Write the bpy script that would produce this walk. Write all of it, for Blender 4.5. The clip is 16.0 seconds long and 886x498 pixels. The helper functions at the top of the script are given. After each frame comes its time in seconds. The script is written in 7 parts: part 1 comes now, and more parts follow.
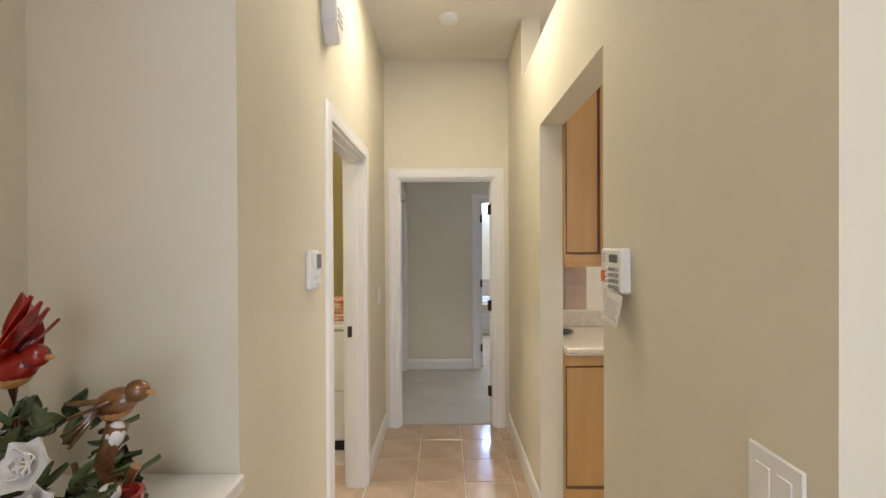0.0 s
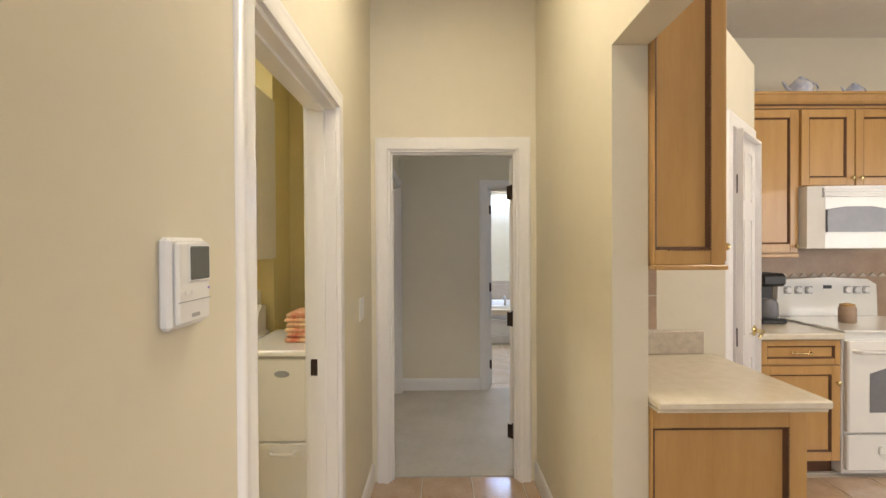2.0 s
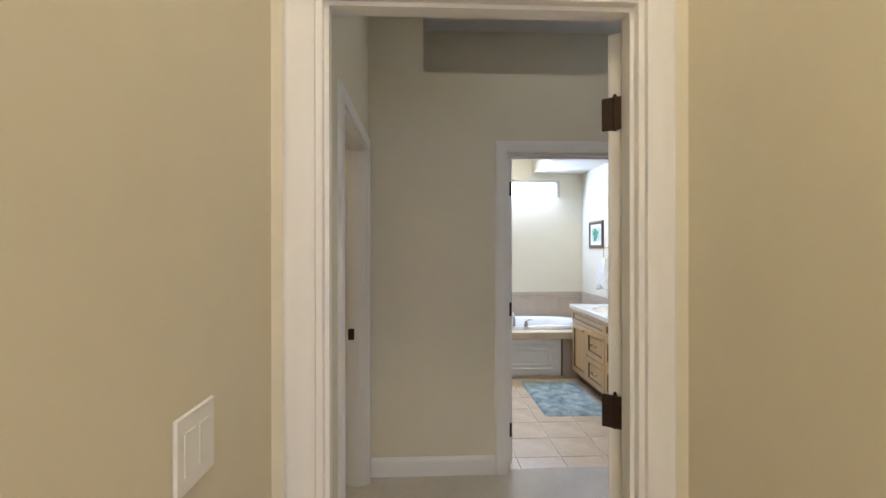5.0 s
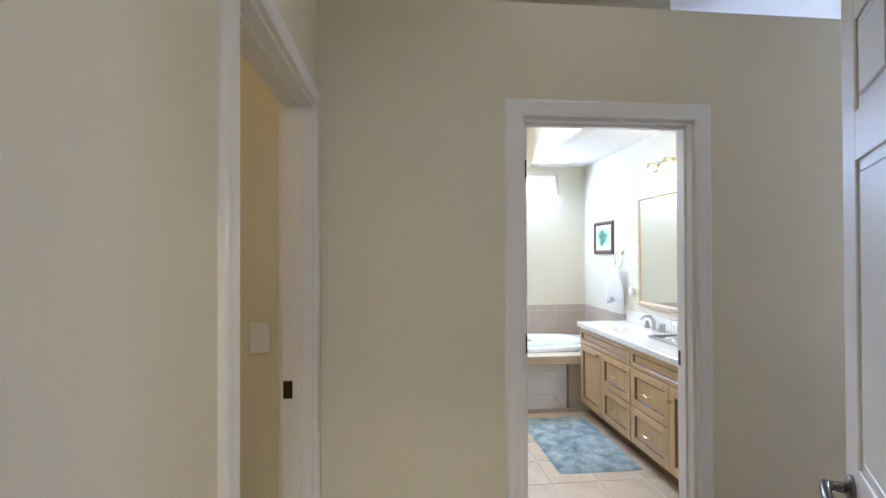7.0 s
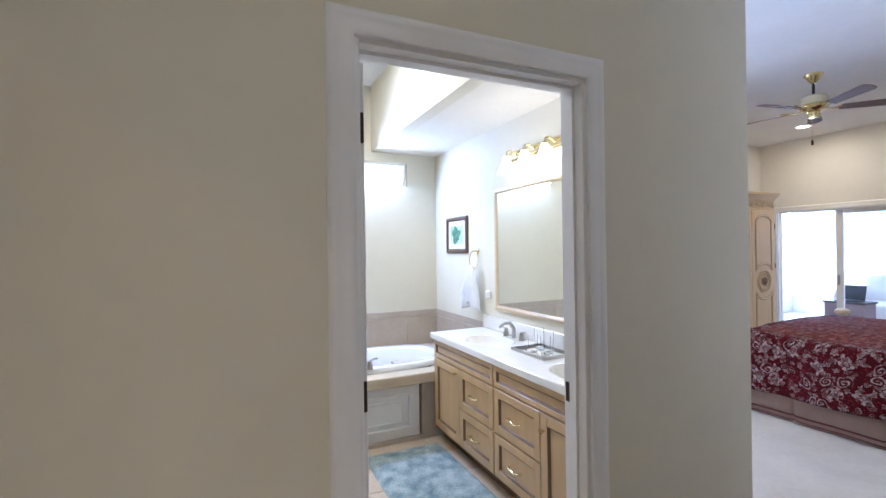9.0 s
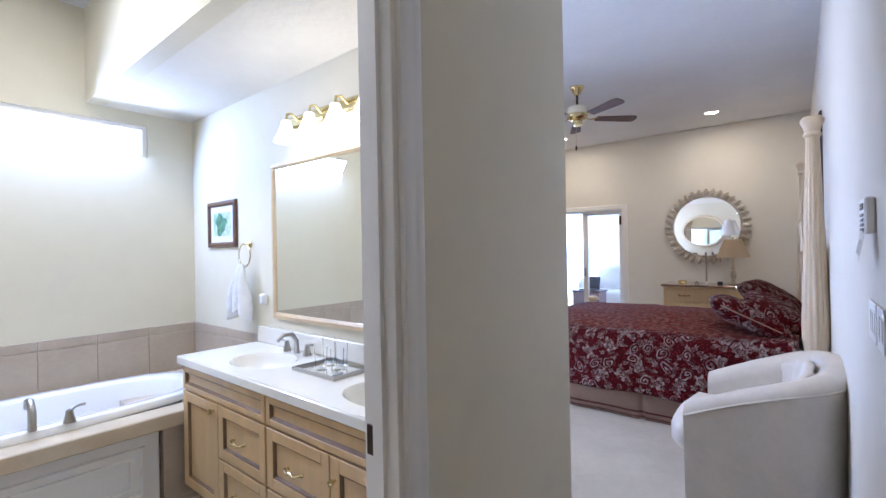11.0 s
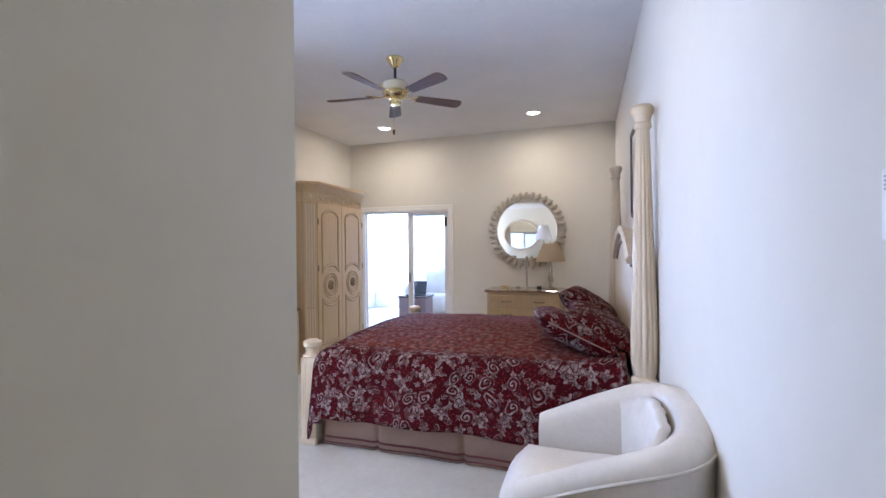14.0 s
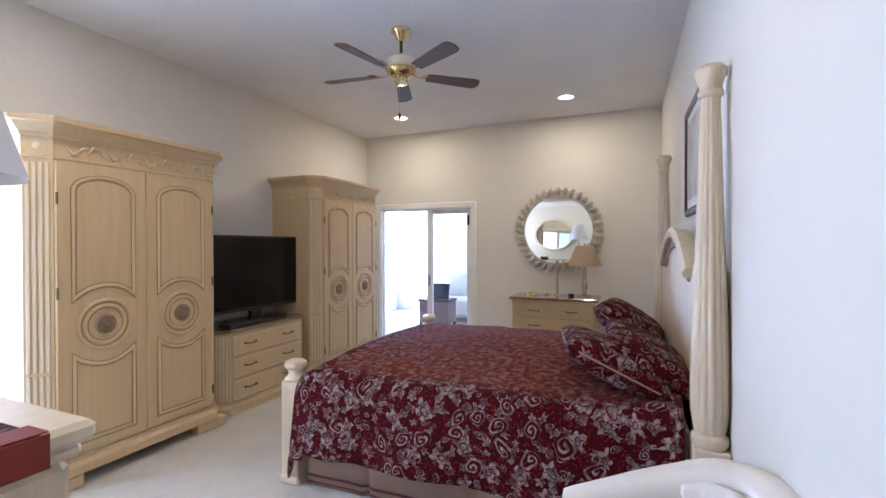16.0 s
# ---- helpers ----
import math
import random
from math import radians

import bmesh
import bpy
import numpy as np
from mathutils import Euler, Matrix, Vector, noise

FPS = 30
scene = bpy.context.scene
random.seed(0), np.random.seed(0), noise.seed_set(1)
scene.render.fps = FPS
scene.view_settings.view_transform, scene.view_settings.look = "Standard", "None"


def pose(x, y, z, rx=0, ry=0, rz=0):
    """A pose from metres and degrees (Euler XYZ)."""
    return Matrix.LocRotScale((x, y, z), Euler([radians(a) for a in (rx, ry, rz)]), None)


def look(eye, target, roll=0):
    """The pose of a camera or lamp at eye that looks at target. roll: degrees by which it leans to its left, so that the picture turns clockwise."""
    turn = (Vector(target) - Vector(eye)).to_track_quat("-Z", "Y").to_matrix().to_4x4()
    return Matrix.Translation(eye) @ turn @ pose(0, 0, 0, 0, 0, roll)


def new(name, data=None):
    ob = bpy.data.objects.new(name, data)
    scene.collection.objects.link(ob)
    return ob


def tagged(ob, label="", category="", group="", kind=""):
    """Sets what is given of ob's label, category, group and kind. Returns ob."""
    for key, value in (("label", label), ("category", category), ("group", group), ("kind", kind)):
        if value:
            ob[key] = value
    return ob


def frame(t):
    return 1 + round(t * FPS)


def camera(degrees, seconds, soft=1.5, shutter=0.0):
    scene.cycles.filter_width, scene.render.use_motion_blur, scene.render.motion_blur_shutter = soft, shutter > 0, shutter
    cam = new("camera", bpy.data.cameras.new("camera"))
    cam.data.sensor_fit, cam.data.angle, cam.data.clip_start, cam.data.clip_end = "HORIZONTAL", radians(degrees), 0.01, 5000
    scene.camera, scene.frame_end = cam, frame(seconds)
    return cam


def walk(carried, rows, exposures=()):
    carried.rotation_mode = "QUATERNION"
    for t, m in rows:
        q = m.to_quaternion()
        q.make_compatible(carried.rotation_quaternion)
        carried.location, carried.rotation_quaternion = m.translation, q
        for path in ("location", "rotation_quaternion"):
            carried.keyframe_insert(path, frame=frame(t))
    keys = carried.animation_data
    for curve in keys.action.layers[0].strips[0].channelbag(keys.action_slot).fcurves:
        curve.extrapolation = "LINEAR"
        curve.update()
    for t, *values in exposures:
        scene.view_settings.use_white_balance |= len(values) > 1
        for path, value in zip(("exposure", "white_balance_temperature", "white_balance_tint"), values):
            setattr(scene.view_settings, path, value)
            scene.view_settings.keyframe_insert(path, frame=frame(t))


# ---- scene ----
cam = camera(88.8, 16.0)
PATH = [
    (0, (0.492, 0.011, 1.499), (0.48, 2.011, 1.485), -0.3),
    (0.5, (0.461, 0.159, 1.51), (0.455, 2.159, 1.485), -0.4),
    (1, (0.443, 0.369, 1.491), (0.439, 2.368, 1.47), -0.3),
    (1.5, (0.447, 0.658, 1.488), (0.443, 2.658, 1.474), -0.3),
    (2, (0.418, 0.943, 1.471), (0.429, 2.943, 1.453), -0.3),
    (2.5, (0.388, 1.226, 1.462), (0.418, 3.226, 1.45), -0.4),
    (3, (0.404, 1.525, 1.461), (0.444, 3.524, 1.452), -0.7),
    (5.5, (0.342, 2.898, 1.435), (0.448, 4.895, 1.437), -0.2),
    (6, (0.35, 3.137, 1.436), (0.466, 5.134, 1.445), -0.5),
    (6.5, (0.357, 3.363, 1.446), (0.491, 5.359, 1.457), -0.2),
    (7, (0.346, 3.578, 1.45), (0.548, 5.568, 1.467), -0.2),
    (7.5, (0.382, 3.767, 1.456), (0.688, 5.743, 1.472), -0.3),
    (8, (0.445, 3.963, 1.49), (0.892, 5.913, 1.5), -0.9),
    (8.5, (0.523, 4.137, 1.463), (1.134, 6.041, 1.476), -0.6),
    (9, (0.588, 4.3, 1.466), (1.427, 6.116, 1.469), -0.8),
    (9.5, (0.662, 4.438, 1.424), (1.735, 6.126, 1.43), -0.8),
    (12, (1.281, 4.911, 1.391), (3.014, 5.908, 1.381), -0.9),
    (12.5, (1.471, 4.939, 1.39), (3.276, 5.8, 1.38), -0.6),
    (13, (1.626, 4.971, 1.386), (3.485, 5.709, 1.378), -0.5),
    (13.5, (1.772, 5.004, 1.391), (3.663, 5.656, 1.39), -0.3),
    (14, (1.935, 5.019, 1.41), (3.826, 5.669, 1.404), -0.6),
    (14.5, (2.115, 5.031, 1.432), (4.003, 5.69, 1.42), -0.6),
    (15, (2.284, 5.034, 1.431), (4.159, 5.731, 1.417), -0.4),
    (15.5, (2.407, 5.043, 1.437), (4.265, 5.782, 1.423), -0.2),
    (16, (2.533, 5.06, 1.453), (4.371, 5.847, 1.438), -0.1),
]

# the light changes from the warm hall to the bright bedroom
EXPO = [(0.0, 0.14, 5800, 12), (3.0, 0.14, 6350, 12), (5.5, 0.32, 6050, 11), (7.0, 0.54, 5900, 10), (9.0, 0.38, 5700, 13), (12.0, 0.24, 5700, 15), (13.0, 0.38, 5700, 15), (16.0, 0.30, 5950, 14)]
walk(cam, [(t, look(eye, aim, roll)) for t, eye, aim, roll in PATH], EXPO)

# ---- light ----
world = bpy.data.worlds.new("sky")
scene.world = world
world.use_nodes = True
wn = world.node_tree.nodes
sky = wn.new("ShaderNodeTexSky")
sky.sky_type = "NISHITA"
sky.sun_disc = False
sky.sun_elevation, sky.sun_rotation = radians(50), radians(40)
wn["Background"].inputs["Strength"].default_value = 0.12
world.node_tree.links.new(sky.outputs[0], wn["Background"].inputs["Color"])


def area_lamp(name, eye, aim, w, h, watts, colour):
    """A rectangular lamp that shines from eye towards aim."""
    d = bpy.data.lights.new(name, "AREA")
    d.shape, d.size, d.size_y, d.energy, d.color = "RECTANGLE", w, h, watts, colour
    ob = new(name, d)
    ob.matrix_world = look(eye, aim)
    return ob


def spot_lamp(name, eye, watts, colour, angle=130, size=0.05):
    """A recessed downlight."""
    d = bpy.data.lights.new(name, "SPOT")
    d.energy, d.color, d.spot_size, d.spot_blend, d.shadow_soft_size = watts, colour, radians(angle), 0.6, size
    ob = new(name, d)
    ob.matrix_world = look(eye, (eye[0], eye[1], 0))
    return ob


DAY = (0.46, 0.62, 1.0)
WARM = (1.0, 0.88, 0.70)
# windows of the great room behind, the bedroom, the bath and the sunroom
area_lamp("great_room_window", (0.6, -3.3, 1.5), (0.6, 0, 1.5), 3.0, 2.0, 80, (0.78, 0.83, 1.0))
# this one has no known window, added to light the kitchen from the east
area_lamp("kitchen_window", (5.3, 1.2, 1.6), (2.0, 1.8, 1.5), 2.0, 1.2, 40, (1.0, 0.95, 0.90))
area_lamp("bedroom_window", (3.52, 8.90, 1.18), (3.52, 5, 1.1), 1.6, 2.1, 64, DAY)
area_lamp("bath_window", (1.55, 8.50, 2.22), (1.5, 6.5, 0.9), 1.1, 0.20, 38, DAY)
area_lamp("sunroom_window", (10.0, 5.2, 1.6), (9.8, 10.0, 1.4), 2.8, 2.0, 30, (0.55, 0.72, 1.0))
area_lamp("sunroom_corner_window", (11.26, 10.06, 1.35), (9.7, 8.2, 1.25), 0.8, 1.9, 370, (0.42, 0.60, 1.0))
# lamps in the ceilings, some seen or inferred, some added as fill
area_lamp("bath_light", (1.2, 7.3, 3.03), (1.2, 7.3, 0), 0.30, 0.30, 20, (1.0, 0.97, 0.90))
# hall and foyer lamps are unseen, added to even out the walls
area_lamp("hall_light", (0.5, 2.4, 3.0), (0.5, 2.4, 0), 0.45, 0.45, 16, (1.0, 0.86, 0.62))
area_lamp("foyer_light", (0.4, -0.8, 3.0), (0.4, -0.8, 0), 0.30, 0.30, 16, WARM)
# this one is unseen, added to lift the dark vestibule walls
area_lamp("vestibule_light", (1.1, 4.65, 3.02), (1.1, 4.65, 0), 0.30, 0.30, 2.6, (1.0, 0.97, 0.90))
area_lamp("laundry_light", (-1.3, 2.5, 3.0), (-1.3, 2.5, 0), 0.4, 0.4, 26, (1.0, 0.92, 0.78))
# kitchen and closet sources are unseen too, added to brighten both rooms
area_lamp("kitchen_light", (2.6, 2.4, 3.0), (2.6, 2.4, 0), 0.9, 0.4, 21, (1.0, 0.84, 0.62))
area_lamp("closet_light", (-1.2, 4.9, 2.7), (-1.2, 4.9, 0), 0.3, 0.3, 4.5, (1.0, 0.80, 0.56))
# far pair is seen; near pair is unseen, added to brighten the armoires
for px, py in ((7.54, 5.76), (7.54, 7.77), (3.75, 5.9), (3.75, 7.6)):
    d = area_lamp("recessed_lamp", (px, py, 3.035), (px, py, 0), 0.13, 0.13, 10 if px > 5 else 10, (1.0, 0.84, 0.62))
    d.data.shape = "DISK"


# ---- materials ----
def mat(name, colour, rough=0.6, metal=0.0, spec=0.5, vary=0.06, scale=3.0, bump=0.0, bump_scale=60.0, second=None, grain=None, coat=0.0, trans=0.0):
    """A principled material with mottling at two scales. second: the colour that the mottling leans to; grain: stretch along x, y, z."""
    m = bpy.data.materials.new(name)
    m.use_nodes = True
    nt = m.node_tree
    b = nt.nodes["Principled BSDF"]
    b.inputs["Roughness"].default_value = rough
    b.inputs["Metallic"].default_value = metal
    b.inputs["Specular IOR Level"].default_value = spec
    b.inputs["Coat Weight"].default_value = coat
    b.inputs["Transmission Weight"].default_value = trans
    co = nt.nodes.new("ShaderNodeTexCoord")
    mp = nt.nodes.new("ShaderNodeMapping")
    nt.links.new(co.outputs["Object"], mp.inputs["Vector"])
    if grain:
        mp.inputs["Scale"].default_value = grain
    n1 = nt.nodes.new("ShaderNodeTexNoise")
    n1.inputs["Scale"].default_value, n1.inputs["Detail"].default_value = scale, 5
    nt.links.new(mp.outputs[0], n1.inputs["Vector"])
    n2 = nt.nodes.new("ShaderNodeTexNoise")
    n2.inputs["Scale"].default_value, n2.inputs["Detail"].default_value = scale * 9, 3
    nt.links.new(mp.outputs[0], n2.inputs["Vector"])
    add = nt.nodes.new("ShaderNodeMath")
    add.operation = "MULTIPLY_ADD"
    nt.links.new(n2.outputs["Fac"], add.inputs[0])
    add.inputs[1].default_value = 0.4
    nt.links.new(n1.outputs["Fac"], add.inputs[2])
    ramp = nt.nodes.new("ShaderNodeValToRGB")
    ramp.color_ramp.elements[0].position, ramp.color_ramp.elements[1].position = 0.5, 0.9
    other = second or tuple(c * (1 - 2 * vary) for c in colour)
    ramp.color_ramp.elements[0].color = (*other, 1)
    ramp.color_ramp.elements[1].color = (*colour, 1)
    nt.links.new(add.outputs[0], ramp.inputs[0])
    nt.links.new(ramp.outputs[0], b.inputs["Base Color"])
    if bump:
        n3 = nt.nodes.new("ShaderNodeTexNoise")
        n3.inputs["Scale"].default_value, n3.inputs["Detail"].default_value = bump_scale, 4
        nt.links.new(mp.outputs[0], n3.inputs["Vector"])
        bp = nt.nodes.new("ShaderNodeBump")
        bp.inputs["Strength"].default_value, bp.inputs["Distance"].default_value = bump, 0.01
        nt.links.new(n3.outputs["Fac"], bp.inputs["Height"])
        nt.links.new(bp.outputs[0], b.inputs["Normal"])
    return m


def glow(name, colour, strength):
    m = bpy.data.materials.new(name)
    m.use_nodes = True
    b = m.node_tree.nodes["Principled BSDF"]
    b.inputs["Base Color"].default_value = (*colour, 1)
    b.inputs["Emission Color"].default_value = (*colour, 1)
    b.inputs["Emission Strength"].default_value = strength
    return m


def mirror_mat(name, colour, rough):
    m = bpy.data.materials.new(name)
    m.use_nodes = True
    b = m.node_tree.nodes["Principled BSDF"]
    b.inputs["Base Color"].default_value = (*colour, 1)
    b.inputs["Metallic"].default_value = 1
    b.inputs["Roughness"].default_value = rough
    return m


def glass_mat(name, colour=(1, 1, 1)):
    m = bpy.data.materials.new(name)
    m.use_nodes = True
    b = m.node_tree.nodes["Principled BSDF"]
    b.inputs["Base Color"].default_value = (*colour, 1)
    b.inputs["Roughness"].default_value = 0.02
    b.inputs["Transmission Weight"].default_value = 1
    b.inputs["IOR"].default_value = 1.1
    return m


PAINT = mat("wall_paint", (0.72, 0.665, 0.525), 0.75, vary=0.025, scale=1.2, bump=0.05, bump_scale=45, spec=0.25)
PAINT_BED = mat("bedroom_paint", (0.74, 0.71, 0.64), 0.75, vary=0.025, scale=1.2, bump=0.05, bump_scale=45, spec=0.25)
# wall paint with the laundry lamp's warm yellow put into the colour
PAINT_LAMPLIT = mat("lamplit_laundry_paint", (0.78, 0.67, 0.33), 0.75, vary=0.03, scale=1.2, bump=0.05, bump_scale=45, spec=0.25)
CEIL = mat("ceiling_texture", (0.78, 0.74, 0.66), 0.9, vary=0.03, scale=2, bump=0.35, bump_scale=28, spec=0.1)
CEIL_BED = mat("bedroom_ceiling_texture", (0.80, 0.80, 0.80), 0.9, vary=0.03, scale=2, bump=0.35, bump_scale=28, spec=0.1)
TRIM = mat("white_trim", (0.82, 0.80, 0.77), 0.35, vary=0.02, scale=4, spec=0.5)
WHITE = mat("white_plastic", (0.82, 0.81, 0.78), 0.4, vary=0.02)
ENAMEL = mat("white_enamel", (0.84, 0.83, 0.78), 0.2, vary=0.015, coat=0.4)
TILE = mat("floor_tile_glaze", (0.56, 0.42, 0.30), 0.2, vary=0.12, scale=5, second=(0.44, 0.31, 0.20), bump=0.08, bump_scale=14, coat=0.2)
GROUT = mat("grout", (0.62, 0.55, 0.45), 0.9, vary=0.08, scale=8)
CARPET = mat("carpet_pile", (0.66, 0.62, 0.55), 0.95, vary=0.07, scale=2.5, bump=0.9, bump_scale=160, spec=0.05)
TILE_BATH = mat("bath_floor_tile_glaze", (0.66, 0.54, 0.40), 0.25, vary=0.1, scale=5, second=(0.55, 0.43, 0.30), bump=0.06, bump_scale=14, coat=0.2)
BRONZE = mat("oil_rubbed_bronze", (0.06, 0.04, 0.03), 0.4, metal=0.8, vary=0.1)
NICKEL = mat("brushed_nickel", (0.45, 0.43, 0.40), 0.3, metal=1.0, vary=0.05)
BRASS = mat("polished_brass", (0.72, 0.60, 0.32), 0.2, metal=1.0, vary=0.05)
MAPLE = mat("honey_maple", (0.54, 0.32, 0.11), 0.35, vary=0.1, scale=2.0, grain=(6, 6, 0.7), second=(0.46, 0.26, 0.08), coat=0.3)
MAPLE_DARK = mat("dark_glaze_line", (0.14, 0.06, 0.025), 0.5, vary=0.2)


# ---- building helpers ----
def bx(bm, x0, x1, y0, y1, z0, z1, bev=0.0, seg=1):
    """A box between two corners, with bevelled edges where bev is given."""
    m = Matrix.LocRotScale(((x0 + x1) / 2, (y0 + y1) / 2, (z0 + z1) / 2), None, (abs(x1 - x0), abs(y1 - y0), abs(z1 - z0)))
    r = bmesh.ops.create_cube(bm, size=1, matrix=m)
    if bev:
        es = list({e for v in r["verts"] for e in v.link_edges})
        bmesh.ops.bevel(bm, geom=es, offset=bev, segments=seg, affect="EDGES", profile=0.5)
    return bm


def mesh_of(name, bm, material, smooth=None):
    me = bpy.data.meshes.new(name)
    bmesh.ops.recalc_face_normals(bm, faces=bm.faces)
    bm.to_mesh(me)
    bm.free()
    me.materials.append(material)
    if smooth is not None:
        me.shade_smooth()
        me.set_sharp_from_angle(angle=radians(smooth))
    return me


def part(name, bm, material, parent, label="", smooth=None):
    """Links a bmesh as one mesh object under a thing or a part, in the thing's own space."""
    ob = new(name, mesh_of(name, bm, material, smooth))
    ob.parent = parent
    if label:
        tagged(ob, label)
    return ob


def struct(name, bm, material, label="", category="", smooth=None):
    return tagged(new(name, mesh_of(name, bm, material, smooth)), label, category, kind="structure")


def thing(name, label, category, m=None, group="", kind=""):
    ob = new(name)
    ob.empty_display_size = 0.1
    ob.matrix_world = m or Matrix()
    return tagged(ob, label, category, group, kind)


def B():
    return bmesh.new()


def boxes(*dims, bev=0.0):
    bm = B()
    for d in dims:
        bx(bm, *d, bev=bev)
    return bm


def lathe(bm, profile, seg=24, centre=(0, 0, 0), axis="z", loop=False):
    """A turned shape from (radius, height) pairs."""
    rings = []
    for r, h in profile:
        ring = []
        for i in range(seg):
            a = 2 * math.pi * i / seg
            c, s = r * math.cos(a), r * math.sin(a)
            p = {"z": (c, s, h), "x": (h, c, s), "y": (c, h, s)}[axis]
            ring.append(bm.verts.new((p[0] + centre[0], p[1] + centre[1], p[2] + centre[2])))
        rings.append(ring)
    for a, b in zip(rings, rings[1:]):
        for i in range(seg):
            bm.faces.new((a[i], a[(i + 1) % seg], b[(i + 1) % seg], b[i]))
    if loop:
        a, b = rings[-1], rings[0]
        for i in range(seg):
            bm.faces.new((a[i], a[(i + 1) % seg], b[(i + 1) % seg], b[i]))
        return bm
    bm.faces.new(rings[0][::-1])
    bm.faces.new(rings[-1])
    return bm


def tube(bm, pts, r, seg=10):
    """A round bar along points."""
    rings = []
    pts = [Vector(p) for p in pts]
    for i, p in enumerate(pts):
        d = (pts[min(i + 1, len(pts) - 1)] - pts[max(i - 1, 0)]).normalized()
        q = d.to_track_quat("Z", "Y")
        rr = r[i] if isinstance(r, (list, tuple)) else r
        rings.append([bm.verts.new(p + q @ Vector((rr * math.cos(2 * math.pi * k / seg), rr * math.sin(2 * math.pi * k / seg), 0))) for k in range(seg)])
    for a, b in zip(rings, rings[1:]):
        for i in range(seg):
            bm.faces.new((a[i], a[(i + 1) % seg], b[(i + 1) % seg], b[i]))
    bm.faces.new(rings[0][::-1])
    bm.faces.new(rings[-1])
    return bm


def arc(cx, cz, r, a0, a1, n):
    return [(cx + r * math.cos(radians(a0 + (a1 - a0) * i / n)), cz + r * math.sin(radians(a0 + (a1 - a0) * i / n))) for i in range(n + 1)]


def prism(bm, outline, y0, y1, hole=None):
    """An outline of (x, z) pairs drawn out from y0 to y1."""
    a = [bm.verts.new((x, y0, z)) for x, z in outline]
    b = [bm.verts.new((x, y1, z)) for x, z in outline]
    n = len(a)
    for i in range(n):
        bm.faces.new((a[i], a[(i + 1) % n], b[(i + 1) % n], b[i]))
    bm.faces.new(a[::-1])
    bm.faces.new(b)
    return bm


def band(bm, path, section, closed=False, normal=(0, -1, 0)):
    """A moulding: a section of (outward, proud) pairs swept along (x, z) pairs in the plane y = 0; proud runs to -y."""
    n = len(path)
    rings = []
    for i, (x, z) in enumerate(path):
        if closed:
            p, q = path[i - 1], path[(i + 1) % n]
        else:
            p, q = path[max(i - 1, 0)], path[min(i + 1, n - 1)]
        d0 = Vector((x - p[0], z - p[1]))
        d1 = Vector((q[0] - x, q[1] - z))
        d0 = d0.normalized() if d0.length > 1e-9 else d1.normalized()
        d1 = d1.normalized() if d1.length > 1e-9 else d0
        t = (d0 + d1).normalized()
        side = Vector((t.y, -t.x))
        k = 1 / max(0.5, abs(side.dot(Vector((d0.y, -d0.x)))))
        rings.append([bm.verts.new((x + side.x * u * k, -v, z + side.y * u * k)) for u, v in section])
    m = len(section)
    pairs = list(zip(rings, rings[1:])) + ([(rings[-1], rings[0])] if closed else [])
    for a, b in pairs:
        for i in range(m):
            bm.faces.new((a[i], a[(i + 1) % m], b[(i + 1) % m], b[i]))
    if not closed:
        bm.faces.new(rings[0])
        bm.faces.new(rings[-1][::-1])
    return bm


CASING = [(0, 0), (0, 0.014), (0.012, 0.019), (0.03, 0.017), (0.05, 0.012), (0.06, 0.016), (0.072, 0.010), (0.076, 0.0)]


def door_case(name, m, width, height, depth, label, casing_back=True):
    """Casing on both faces and a jamb lining. Local: x across the opening from 0, the near face at y = 0, the wall behind it to y = depth."""
    root = tagged(new(name), label, "door frame", kind="structure")
    root.empty_display_size = 0.1
    root.matrix_world = m
    sec = [(u, v) for u, v in CASING]
    path = [(0, 0), (0, height), (width, height), (width, 0)]
    bm = band(B(), path[::-1], sec)
    part("casing", bm, TRIM, root, smooth=50)
    if casing_back:
        bm = band(B(), path[::-1], sec)
        for v in bm.verts:
            v.co.y = depth - v.co.y
        part("casing", bm, TRIM, root, smooth=50)
    t = 0.016
    part("jamb", boxes((-0.004, t, 0.001, depth - 0.001, 0, height), bev=0.002), TRIM, root)
    part("jamb", boxes((width - t, width + 0.004, 0.001, depth - 0.001, 0, height), bev=0.002), TRIM, root)
    part("head_jamb", boxes((t, width - t, 0.001, depth - 0.001, height - t, height + 0.004), bev=0.002), TRIM, root)
    s = 0.011
    y0, y1 = depth - 0.075, depth - 0.042
    part("door_stop", boxes((t, t + s, y0, y1, 0, height - t), (width - t - s, width - t, y0, y1, 0, height - t), (t + s, width - t - s, y0, y1, height - t - s, height - t)), TRIM, root)
    return root


def baseboard(name, x0, y0, x1, y1, side, h=0.125):
    """A baseboard from one point to another; side: +1 when it lies left of the way."""
    d = Vector((x1 - x0, y1 - y0, 0))
    n = Vector((-d.y, d.x, 0)).normalized() * side
    sec = [(0, 0), (0.014, 0), (0.014, h - 0.03), (0.011, h - 0.015), (0.006, h - 0.004), (0.0, h)]
    bm = B()
    a = [bm.verts.new(Vector((x0, y0, z)) + n * u) for u, z in sec]
    b = [bm.verts.new(Vector((x1, y1, z)) + n * u) for u, z in sec]
    k = len(sec)
    for i in range(k):
        bm.faces.new((a[i], a[(i + 1) % k], b[(i + 1) % k], b[i]))
    bm.faces.new(a[::-1])
    bm.faces.new(b)
    return struct(name, bm, TRIM, "white painted wooden baseboard along the wall", "baseboard")


# ---- structure ----
HC = 3.03
